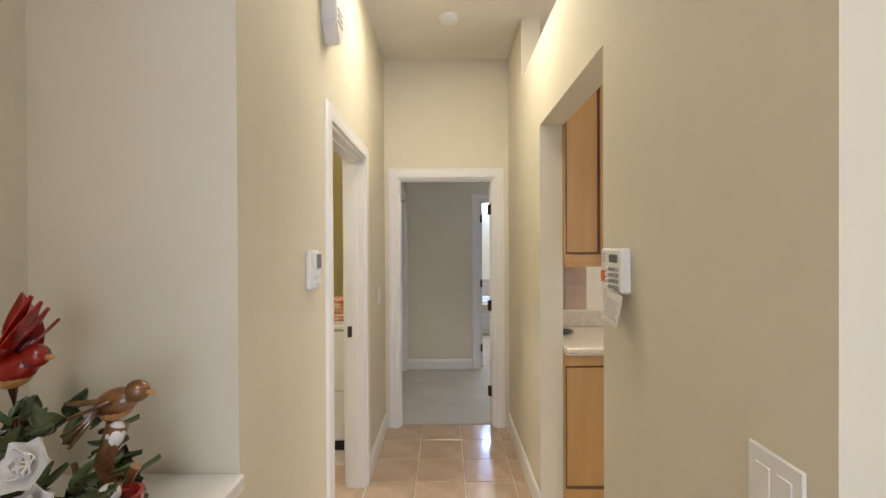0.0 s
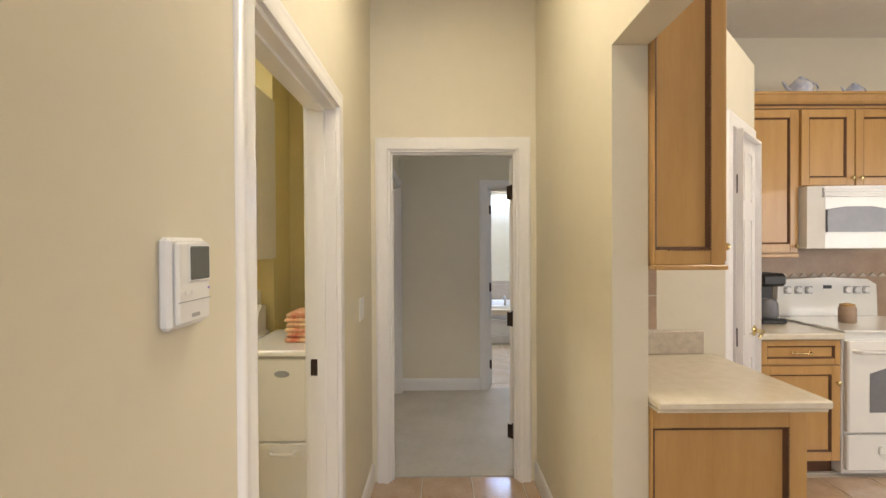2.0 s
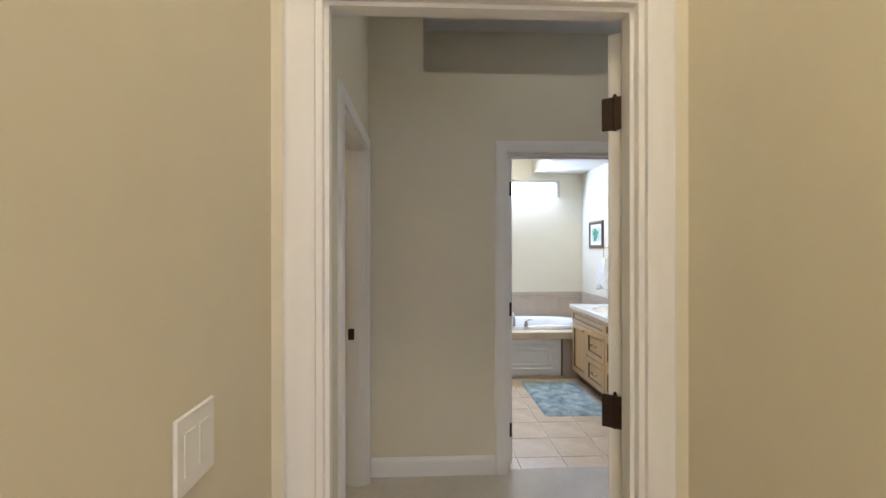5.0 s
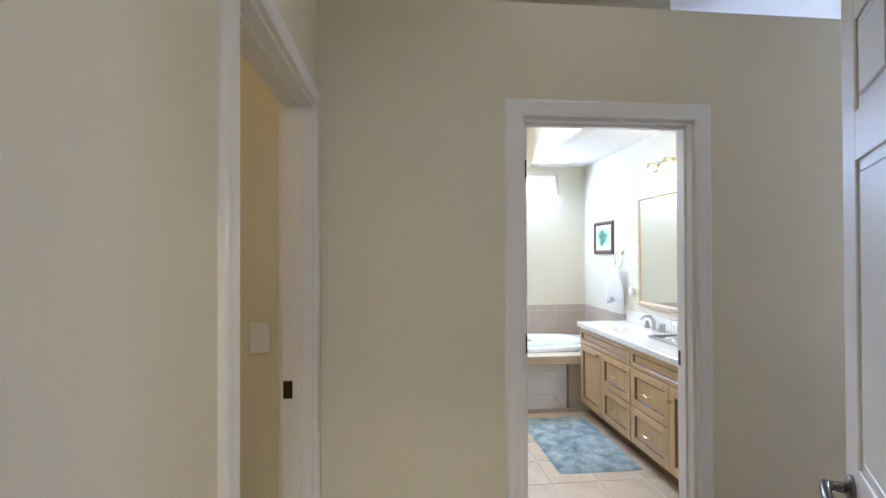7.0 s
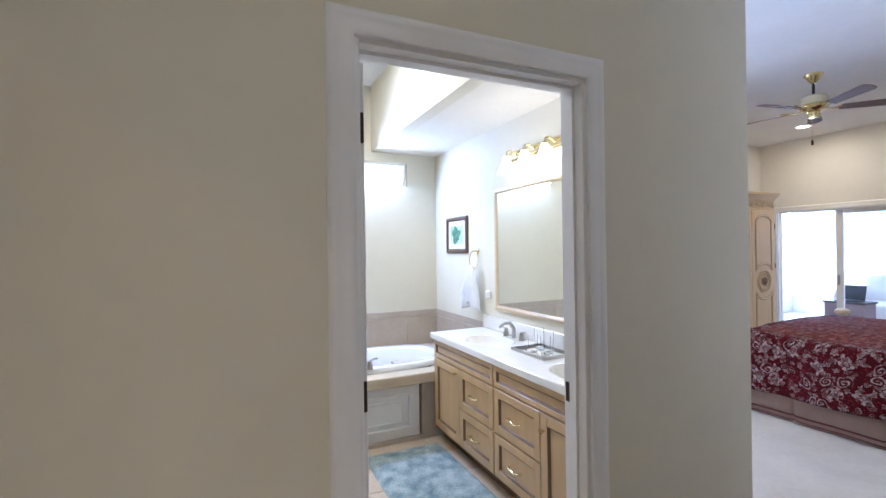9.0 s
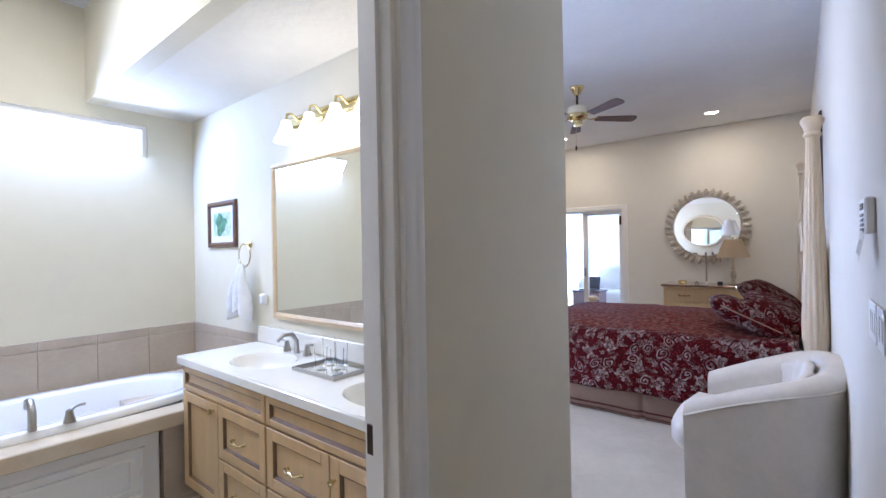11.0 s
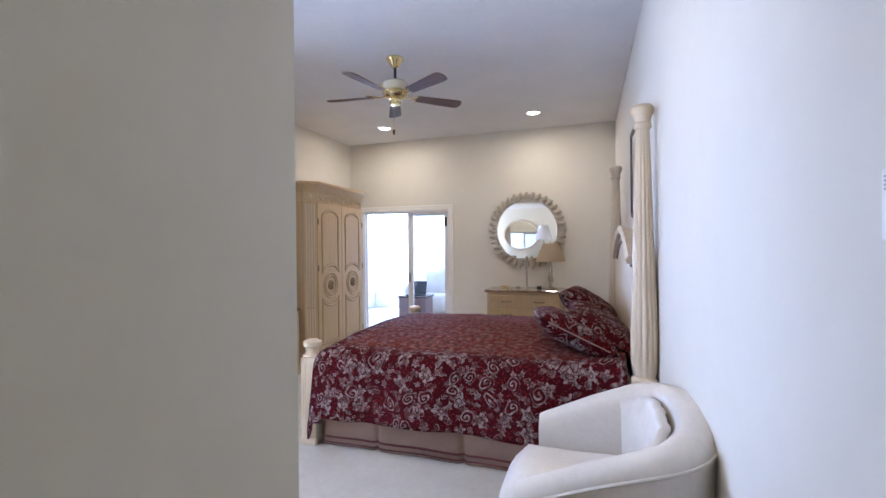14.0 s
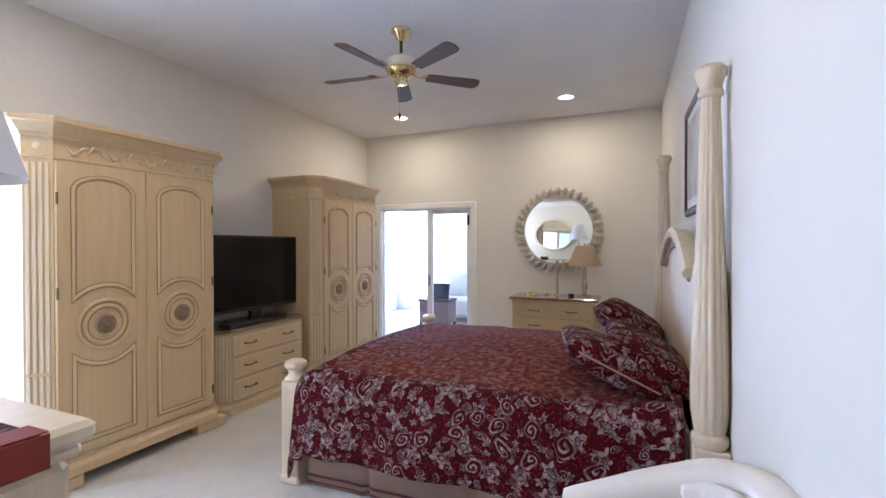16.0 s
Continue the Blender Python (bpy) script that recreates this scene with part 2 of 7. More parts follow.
# hall and what lies to its left: niche, laundry door
struct("wall_hall_left", boxes(
    (-0.13, -0.01, 1.10, 1.965, 0, HC), (-0.13, -0.01, 1.965, 2.82, 2.045, HC), (-0.13, -0.01, 2.82, 3.74, 0, HC),
    (-0.13, -0.01, -0.1, 1.10, 0, 0.91), (-0.13, -0.01, -3.5, -0.1, 0, HC)), PAINT, "cream painted plaster wall of the hall", "wall")
struct("wall_niche", boxes((-0.64, -0.52, -0.22, 1.22, 0, HC), (-0.52, -0.13, 1.10, 1.22, 0, HC), (-0.52, -0.13, -0.22, -0.10, 0, HC)), PAINT, "cream painted wall niche beside the hall", "wall")
struct("niche_shelf", boxes((-0.52, -0.13, -0.1, 1.10, 0.87, 0.91), (-0.519, 0.004, -0.099, 1.099, 0.911, 0.951), bev=0.004), TRIM, "white painted shelf in the wall niche", "shelf")
struct("wall_hall_right", boxes(
    (1.01, 1.135, 0.61, 1.50, 0, 2.63), (1.01, 1.135, 1.50, 2.50, 2.155, 2.63), (1.01, 1.135, 2.50, 3.08, 0, 2.63), (1.01, 1.135, 3.08, 3.74, 0, HC)),
    PAINT, "cream painted wall with an opening to the kitchen", "wall")
struct("wall_hall_end", boxes((-0.13, 0.095, 3.74, 3.84, 0, HC), (0.90, 2.12, 3.74, 3.84, 0, HC), (0.095, 0.90, 3.74, 3.84, 2.06, HC)), PAINT, "cream painted wall at the end of the hall", "wall")
# laundry
struct("wall_laundry", boxes((-2.3, -2.2, 1.5, 3.92, 0, HC), (-2.3, -0.677, 3.92, 4.34, 0, HC), (-0.677, -0.13, 4.24, 4.34, 0, HC), (-2.3, -0.64, 1.4, 1.5, 0, HC)), PAINT_LAMPLIT, "laundry room walls with the lamp's yellow light in their colour", "wall")
# great room and kitchen
struct("wall_great_room", boxes((-0.13, 5.6, -3.6, -3.5, 0, HC), (5.5, 5.6, -3.5, 4.5, 0, HC)), PAINT, "cream painted outer walls", "wall")
struct("wall_kitchen_end", boxes((2.12, 5.5, 4.38, 4.50, 0, HC), (2.12, 2.24, 3.86, 4.38, 0, HC)), PAINT, "cream painted kitchen wall behind the range", "wall")
struct("ceiling_hall", boxes((-2.3, 5.6, -3.6, 3.86, HC, HC + 0.1), (2.24, 5.6, 3.86, 4.5, HC, HC + 0.1), (-2.3, -0.13, 3.86, 4.34, HC, HC + 0.1)), CEIL, "textured off-white ceiling", "ceiling")
# vestibule
BH = 3.05
struct("wall_vestibule_left", boxes((-0.10, 0.015, 3.84, 4.53, 0, BH), (-0.10, 0.015, 4.53, 5.41, 2.045, BH), (-0.10, 0.015, 5.41, 5.50, 0, BH)), PAINT, "cream painted wall with a closet door", "wall")
struct("wall_bath_front", boxes((-1.6, 0.885, 5.50, 5.615, 0, 2.545), (1.69, 2.575, 5.50, 5.615, 0, 2.545), (0.885, 1.69, 5.50, 5.615, 2.045, 2.545), (-1.6, 0.36, 5.50, 5.615, 2.545, BH)), PAINT, "cream painted wall with a plant ledge above", "wall")
struct("wall_ledge", boxes((0.24, 0.36, 5.615, 6.0, 2.545, BH), (0.24, 1.90, 6.0, 6.1, 2.42, BH), (1.80, 1.90, 6.1, 8.54, 2.42, BH)), PAINT, "cream painted box above the plant ledge", "wall")
struct("ledge_deck", boxes((0.36, 2.575, 5.615, 6.0, 2.42, 2.544), (1.90, 2.575, 6.0, 8.54, 2.42, 2.544)), CEIL, "plant ledge above the bathroom", "ledge")
struct("wall_closet", boxes((-2.1, -2.0, 4.34, 5.5, 0, 2.75), (-1.9, -0.101, 5.42, 5.499, 0, 2.75)), PAINT, "tan painted closet wall", "wall")
struct("ceiling_closet", boxes((-2.1, -0.1, 4.34, 5.5, 2.75, 2.85)), CEIL, "closet ceiling", "ceiling")
# bath
struct("wall_bath_right", boxes((2.47, 2.575, 5.615, 8.66, 0, 2.42), (2.47, 2.575, 8.54, 8.66, 2.42, BH)), PAINT, "cream painted wall between bath and bedroom", "wall")
struct("wall_bath_back", boxes((-0.4, 1.0, 8.54, 8.66, 0, BH), (2.16, 2.47, 8.54, 8.66, 0, BH), (1.0, 2.16, 8.54, 8.66, 0, 2.10), (1.0, 2.16, 8.54, 8.66, 2.33, BH)), PAINT, "cream painted bathroom wall with a high window", "wall")
struct("wall_bath_left", boxes((-0.4, -0.3, 5.615, 8.54, 0, BH)), PAINT, "cream painted bathroom wall", "wall")
# bedroom
HBW = [(2.0, 4.648), (8.42, 4.80)]


def slant_wall(name, p, q, back, z0, z1, material, label):
    bm = B()
    a = [(*p, z0), (*q, z0), (q[0], q[1] - back, z0), (p[0], p[1] - back, z0)]
    lo = [bm.verts.new(v) for v in a]
    hi = [bm.verts.new((v[0], v[1], z1)) for v in a]
    for i in range(4):
        bm.faces.new((lo[i], lo[(i + 1) % 4], hi[(i + 1) % 4], hi[i]))
    bm.faces.new(lo)
    bm.faces.new(hi)
    return struct(name, bm, material, label, "wall")


slant_wall("wall_headboard", HBW[0], HBW[1], 0.115, 0, BH, PAINT_BED, "pale painted bedroom wall behind the bed")
struct("wall_alcove", boxes((2.0, 2.119, 3.84, 4.53, 0, BH)), PAINT, "cream painted return wall behind the door", "wall")
FX = 8.30
struct("wall_far", boxes((FX, FX + 0.12, 4.5, 7.12, 0, BH), (FX, FX + 0.12, 8.53, 8.86, 0, BH), (FX, FX + 0.12, 7.12, 8.53, 1.975, BH)), PAINT_BED, "cream painted bedroom wall with a sliding door", "wall")
struct("wall_window", boxes((2.575, 2.70, 8.76, 8.88, 0, BH), (4.35, FX, 8.76, 8.88, 0, BH), (2.70, 4.35, 8.76, 8.88, 0, 0.10), (2.70, 4.35, 8.76, 8.88, 2.25, BH)), PAINT_BED, "cream painted bedroom wall with a window", "wall")
struct("ceiling_bedroom", boxes((-0.4, 8.42, 3.86, 8.88, BH, BH + 0.1)), CEIL_BED, "white textured bedroom ceiling", "ceiling")
# floors
struct("floor_carpet", boxes((-0.13, FX, 3.80, 5.56, -0.05, 0.006), (-2.1, -0.13, 4.34, 5.56, -0.05, 0.006), (2.52, FX, 5.56, 8.80, -0.05, 0.006)), CARPET, "beige cut-pile carpet", "carpet")
struct("floor_hall", boxes((-2.3, 5.6, -3.6, 3.80, -0.06, -0.004), (-2.3, -0.13, 3.80, 4.3, -0.06, -0.004), (2.1, 5.6, 3.80, 4.5, -0.06, -0.004)), GROUT, "grout bed of the tiled floor", "floor")
struct("floor_bath", boxes((-0.4, 2.52, 5.56, 8.6, -0.06, -0.004)), GROUT, "grout bed of the bathroom floor", "floor")
struct("floor_sunroom", boxes((FX, 11.8, 5.0, 10.2, -0.06, 0.0)), GROUT, "pale floor of the sunroom", "floor")
# sunroom shell
struct("wall_sunroom", boxes((11.7, 11.8, 5.0, 10.2, 0, 2.8), (8.42, 11.7, 5.0, 5.1, 0, 2.8), (8.42, 11.7, 10.1, 10.2, 0, 2.8), (8.30, 8.42, 8.86, 10.2, 0, 2.8)), TRIM, "white sunroom walls", "wall")
struct("ceiling_sunroom", boxes((8.42, 11.8, 5.0, 10.2, 2.8, 2.9)), CEIL_BED, "white sunroom ceiling", "ceiling")
# bright overcast distance outside the windows
DAYGLOW = glow("bright_outdoors", (0.93, 0.97, 1.0), 2.2)
struct("backdrop_bath", boxes((0.4, 2.4, 9.4, 9.42, 1.4, 3.0)), DAYGLOW, "plain bright sky outside the bathroom window", "sky")
struct("backdrop_bedroom", boxes((1.6, 7.0, 9.75, 9.77, -0.4, 2.9)), DAYGLOW, "plain bright sky outside the bedroom window", "sky")
# door frames
door_case("door_1", pose(0.095, 3.74, 0), 0.805, 2.06, 0.10, "white painted door frame between hall and bedroom", False)
door_case("door_2", pose(0.885, 5.50, 0), 0.805, 2.045, 0.115, "white painted door frame of the bathroom")
door_case("door_3", pose(0.015, 4.53, 0, 0, 0, 90), 0.88, 2.045, 0.115, "white painted frame of the closet door")
door_case("door_4", pose(-0.01, 1.965, 0, 0, 0, 90), 0.855, 2.045, 0.12, "white painted frame of the laundry door")


# ---- hall ----
def put(ob, m):
    ob.matrix_basis = m
    return ob


def hinge(parent, x, y, z, rz=0):
    bm = boxes((-0.032, 0.0, -0.003, 0.003, -0.045, 0.045), (0.002, 0.034, -0.003, 0.003, -0.045, 0.045), bev=0.002)
    lathe(bm, [(0.006, -0.047), (0.006, 0.047)], 10, (0.0, -0.005, 0))
    lathe(bm, [(0.004, 0.047), (0.006, 0.05), (0.002, 0.055)], 10, (0.0, -0.005, 0))
    return put(part("hinge", bm, BRONZE, parent, "dark bronze butt hinge"), pose(x, y, z, 0, 0, rz))


def strike(parent, x, y, z, rz=0):
    bm = boxes((-0.016, 0.016, -0.002, 0.002, -0.032, 0.032), bev=0.0015)
    ob = put(part("strike_plate", bm, BRONZE, parent, "dark bronze strike plate"), pose(x, y, z, 0, 0, rz))
    part("latch_hole", boxes((-0.007, 0.007, -0.004, -0.0015, -0.014, 0.014)), BLACK, ob)
    return ob


BLACK = mat("black_plastic", (0.015, 0.015, 0.016), 0.35, vary=0.1)
SCREEN_GREY = mat("lcd_grey", (0.14, 0.15, 0.14), 0.2, vary=0.03)
GREY = mat("grey_rubber_key", (0.38, 0.39, 0.40), 0.5, vary=0.04)
ORANGE = mat("orange_sticker", (0.85, 0.20, 0.07), 0.5, vary=0.04)
PAPER = mat("paper_tag", (0.74, 0.72, 0.68), 0.8, vary=0.05)
INK = mat("print_grey", (0.45, 0.44, 0.43), 0.8, vary=0.05)


def plate_switch(name, m, rockers, w=0.075, label="white plastic light switch plate on the wall", cat="light switch"):
    t = thing(name, label, cat, m)
    ww = w + 0.046 * (rockers - 1)
    part("plate", boxes((-ww / 2, ww / 2, -0.007, 0, -0.06, 0.06), bev=0.003), WHITE, t)
    for i in range(rockers):
        cx = (i - (rockers - 1) / 2) * 0.046
        bm = boxes((cx - 0.016, cx + 0.016, -0.0085, -0.005, -0.033, 0.033), bev=0.001)
        part("rocker", bm, WHITE, t)
    return t


def outlet(m):
    t = thing("power_outlet", "white plastic power outlet on the wall", "outlet", m)
    part("plate", boxes((-0.037, 0.037, -0.006, 0, -0.06, 0.06), bev=0.003), WHITE, t)
    for dz in (-0.022, 0.022):
        part("socket", boxes((-0.016, 0.016, -0.009, -0.004, dz - 0.014, dz + 0.014), bev=0.004), WHITE, t)
    return t


def keypad(m, label, orange, tag_label):
    """An alarm keypad with a paper tag under it. Local: the wall at y = 0, the face to -y."""
    t = thing("alarm_keypad", label, "alarm keypad", m)
    w, h = 0.165, 0.125
    part("housing", boxes((-w / 2, w / 2, -0.028, 0, -h / 2, h / 2), bev=0.006), WHITE, t)
    part("display", boxes((-0.01, 0.05, -0.031, -0.027, 0.022, 0.045), bev=0.002), SCREEN_GREY, t, "grey display")
    for i in range(4):
        for j in range(4):
            x, z = -0.028 + i * 0.026, 0.003 - j * 0.0165
            part("key", boxes((x - 0.0085, x + 0.0085, -0.033, -0.027, z - 0.0055, z + 0.0055), bev=0.002), GREY if i else WHITE, t)
    for i in range(4):
        part("speaker_slot", boxes((-0.068, -0.045, -0.0295, -0.027, 0.044 - i * 0.007, 0.047 - i * 0.007)), GREY, t)
    if orange:
        part("sticker", boxes((-0.078, -0.04, -0.030, -0.0275, -0.036, -0.004)), ORANGE, t, "orange sticker")
    part("label_bar", boxes((0.03, 0.065, -0.0295, -0.027, -0.057, -0.052)), INK, t)
    tag = tagged(new("paper_tag", mesh_of("paper_tag", boxes((-0.062, 0.072, -0.0012, 0.0, -0.105, 0.0)), PAPER)), tag_label, "paper tag")
    tag.matrix_world = m @ pose(0.036, -0.031, -h / 2 + 0.002, -9, 7, 0) @ Matrix.Scale(0.84, 4)
    for i in range(7):
        part("print_line", boxes((-0.045, 0.058 - 0.01 * (i % 3), -0.0026, -0.0014, -0.03 - i * 0.009, -0.027 - i * 0.009)), INK, tag)
    return t


# thermostat on the left wall
t = thing("thermostat", "white wall thermostat with a grey display", "thermostat", pose(-0.01, 1.682, 1.413, 0, 0, 90))
part("housing", boxes((-0.056, 0.052, -0.02, 0, -0.072, 0.072), bev=0.006), WHITE, t)
part("cover", boxes((-0.048, 0.049, -0.028, -0.019, -0.066, 0.066), bev=0.005), WHITE, t)
part("display_bezel", boxes((-0.020, 0.046, -0.0295, -0.027, 0.0, 0.062), bev=0.002), WHITE, t)
part("display", boxes((-0.016, 0.042, -0.031, -0.028, 0.004, 0.058), bev=0.002), SCREEN_GREY, t, "grey display")
for i in range(3):
    part("button", boxes((-0.045 + i * 0.016, -0.034 + i * 0.016, -0.030, -0.027, -0.02, -0.012), bev=0.001), WHITE, t)
part("label_bar", boxes((-0.01, 0.012, -0.0292, -0.027, -0.056, -0.050)), INK, t)
part("flap_line", boxes((-0.046, 0.047, -0.0289, -0.027, -0.030, -0.0285)), GREY, t)
part("indicator", boxes((0.040, 0.043, -0.0292, -0.027, -0.014, -0.011)), mat("violet_indicator", (0.25, 0.12, 0.7), 0.3), t, "tiny violet indicator")

# door chime or siren high on the left wall
t = thing("wall_siren", "white angular plastic alarm siren high on the wall", "siren", pose(-0.01, 1.93, 2.53, 0, 0, 90))
bm = B()
prism(bm, [(-0.075, -0.11), (-0.01, -0.185), (0.05, -0.15), (0.085, -0.10), (0.085, 0.13), (-0.075, 0.13)], 0, -0.062)
bmesh.ops.bevel(bm, geom=list(bm.edges), offset=0.006, segments=2, affect="EDGES")
part("housing", bm, WHITE, t)
for i in range(3):
    part("sound_slot", boxes((-0.05, 0.03, -0.065, -0.060, -0.105 + i * 0.026, -0.095 + i * 0.026), bev=0.001), INK, t)

keypad(pose(1.01, 1.355, 1.425, 0, 0, -90) @ Matrix.Scale(1.03, 4), "white alarm keypad with an orange sticker beside the kitchen opening", True, "white printed paper tag hanging under the keypad")
plate_switch("light_switch", pose(1.01, 0.72, 1.11, 0, 0, -90), 2)
plate_switch("light_switch", pose(-0.01, 3.37, 1.13, 0, 0, 90), 2)

# smoke detector
t = thing("smoke_detector", "white round smoke detector on the hall ceiling", "smoke detector", pose(0.52, 3.05, HC))
part("base", lathe(B(), [(0.068, 0), (0.068, -0.012), (0.062, -0.014)], 28), WHITE, t, smooth=40)
part("cover", lathe(B(), [(0.06, -0.012), (0.058, -0.03), (0.045, -0.038), (0.01, -0.04)], 28), WHITE, t, smooth=40)

# hall and room baseboards
baseboard("baseboard", -0.01, 1.10, -0.01, 1.889, -1)
baseboard("baseboard", -0.01, 2.896, -0.01, 3.74, -1)
baseboard("baseboard", 1.01, 0.61, 1.01, 1.50, 1)
baseboard("baseboard", 1.01, 2.50, 1.01, 3.74, 1)
baseboard("baseboard", 0.015, 3.94, 0.015, 4.454, -1)
baseboard("baseboard", 0.015, 5.50, 0.809, 5.50, -1)
baseboard("baseboard", 1.766, 5.50, 2.575, 5.50, -1)
baseboard("baseboard", 2.575, 5.50, 2.575, 8.76, -1)
baseboard("baseboard", 2.0, 4.648, 8.30, 4.797, 1)
baseboard("baseboard", 8.30, 4.80, 8.30, 7.04, 1)
baseboard("baseboard", 4.4, 8.76, 8.30, 8.76, -1)

# bedroom door, open wide on its right-hand hinges
def six_panel(parent, w, h, thick=0.035):
    """A six-panel door leaf. Local: x from the hinge, y across the thickness, z up."""
    core = boxes((0, w, 0.006, thick - 0.006, 0, h))
    part("core", core, TRIM, parent)
    st, mid = 0.11, 0.10
    xs = [(st, w / 2 - mid / 2), (w / 2 + mid / 2, w - st)]
    zs = [(0.22, 0.84), (1.0, 1.62), (1.72, h - 0.11)]
    rails = [(0, 0.22), (0.84, 1.0), (1.62, 1.72), (h - 0.11, h)]
    for y0, y1 in ((0, 0.0065), (thick - 0.0065, thick)):
        for x0, x1 in ((0, st), (w - st, w)):
            part("stile", boxes((x0, x1, y0, y1, 0, h), bev=0.002), TRIM, parent)
        for z0, z1 in rails:
            part("rail", boxes((st, w - st, y0, y1, z0, z1), bev=0.002), TRIM, parent)
        for z0, z1 in zs:
            part("muntin", boxes((w / 2 - mid / 2, w / 2 + mid / 2, y0, y1, z0, z1), bev=0.002), TRIM, parent)
            for x0, x1 in xs:
                part("panel", boxes((x0 + 0.025, x1 - 0.025, y0 + 0.0015, y1 - 0.0015, z0 + 0.025, z1 - 0.025), bev=0.004), TRIM, parent)


def lever(parent, x, y, z, side, metal, flip=1):
    bm = lathe(B(), [(0.03, 0), (0.03, 0.006 * side), (0.022, 0.012 * side), (0.011, 0.016 * side), (0.010, 0.045 * side)], 20, (x, y, z), "y")
    tube(bm, [(x, y + 0.045 * side, z), (x - 0.03 * flip, y + 0.05 * side, z + 0.003), (x - 0.07 * flip, y + 0.052 * side, z + 0.002), (x - 0.105 * flip, y + 0.05 * side, z - 0.006), (x - 0.118 * flip, y + 0.046 * side, z - 0.016)], [0.011, 0.010, 0.009, 0.009, 0.006])
    return part("lever_handle", bm, metal, parent, "satin metal lever handle", smooth=50)


# hinged at the right jamb's bedroom edge, standing wide open
leaf = thing("bedroom_door", "white six-panel bedroom door standing wide open", "door", pose(0.893, 3.858, 0.012, 0, 0, 52.5))
six_panel(leaf, 0.765, 2.015)
LEVER = mat("dark_satin_nickel", (0.16, 0.15, 0.14), 0.3, metal=1.0, vary=0.08)
lever(leaf, 0.70, 0.035, 0.94, 1, LEVER)
lever(leaf, 0.70, 0.0, 0.94, -1, LEVER)
for z in (0.245, 0.975, 1.795):
    hinge(leaf, -0.004, 0.017, z, 90)
part("latch_plate", boxes((0.764, 0.767, 0.006, 0.029, 0.90, 0.98)), BRONZE, leaf)

# hinge leaves on the frames, strike plates
D2 = bpy.data.objects["door_2"]
put(part("strike_plate", boxes((-0.0025, 0.0025, -0.014, 0.014, -0.035, 0.035), bev=0.001), BRONZE, D2, "dark bronze strike plate"), pose(0.787, 0.088, 0.95))
D3 = bpy.data.objects["door_3"]
put(part("strike_plate", boxes((-0.0025, 0.0025, -0.024, 0.02, -0.034, 0.034), bev=0.001), BRONZE, D3, "dark bronze strike plate"), pose(0.862, 0.09, 0.92))
D4 = bpy.data.objects["door_4"]
put(part("strike_plate", boxes((-0.0025, 0.0025, -0.024, 0.02, -0.034, 0.034), bev=0.001), BRONZE, D4, "dark bronze strike plate"), pose(0.837, 0.088, 0.97))
# bathroom door, opened inwards at a right angle
leaf = thing("bathroom_door", "white six-panel bathroom door opened inwards", "door", pose(0.945, 5.622, 0.012, 0, 0, 90))
six_panel(leaf, 0.765, 2.015)
lever(leaf, 0.70, 0.0, 0.94, -1, LEVER)
for z in (0.22, 1.02, 1.82):
    hg = part("hinge", boxes((-0.004, 0.001, 0.002, 0.033, z - 0.046, z + 0.046), bev=0.0015), BRONZE, leaf, "dark bronze hinge leaf")
    part("knuckle", lathe(B(), [(0.004, z - 0.05), (0.008, z - 0.046), (0.008, z + 0.046), (0.004, z + 0.05)], 12, (-0.006, 0.033, 0)), BRONZE, hg)

plate_switch("light_switch", pose(-0.19, 5.42, 1.12, 0, 0, 0), 1)

# dark arched panel leaning behind the bedroom door
DARK_WOOD = mat("dark_walnut", (0.055, 0.03, 0.018), 0.45, vary=0.3, scale=4, grain=(8, 8, 0.8), coat=0.1)
t = thing("arched_wood_panel", "dark brown arched wooden panel standing behind the door", "panel", pose(1.62, 4.30, 0.006, 0, 0, -45))
bm = prism(B(), [(-0.22, 0), (0.22, 0), (0.22, 1.55)] + arc(0, 1.55, 0.22, 8, 172, 12) + [(-0.22, 1.55)], 0, 0.035)
part("board", bm, DARK_WOOD, t)
bm = band(B(), [(-0.17, 0.1), (-0.17, 1.55)] + arc(0, 1.55, 0.17, 172, 8, 12) + [(0.17, 1.55), (0.17, 0.1)], [(-0.012, 0), (-0.008, 0.012), (0.008, 0.012), (0.012, 0)], True)
part("moulding", bm, DARK_WOOD, t)

# porcelain sculpture of birds and roses on the niche shelf, one piece
M_RED = mat("porcelain_red", (0.33, 0.012, 0.006), 0.25, vary=0.25, scale=30, coat=0.4)
M_BRN = mat("porcelain_brown", (0.24, 0.11, 0.035), 0.3, vary=0.3, scale=28, second=(0.06, 0.02, 0.006), coat=0.4)
M_GRN = mat("porcelain_green", (0.10, 0.14, 0.05), 0.25, vary=0.35, scale=16, second=(0.03, 0.035, 0.015), coat=0.4)
M_WHT = mat("porcelain_white", (0.80, 0.77, 0.72), 0.2, vary=0.05, coat=0.5)
M_YEL = mat("porcelain_ochre", (0.65, 0.33, 0.10), 0.3, vary=0.2, coat=0.4)
sculpt = B()


def blob(c, r, index, rot=(0, 0, 0), seg=14):
    m = Matrix.LocRotScale(c, Euler([radians(a) for a in rot]), r)
    res = bmesh.ops.create_uvsphere(sculpt, u_segments=seg, v_segments=max(6, seg // 2 + 1), radius=1, matrix=m)
    for f in {f for v in res["verts"] for f in v.link_faces}:
        f.material_index = index


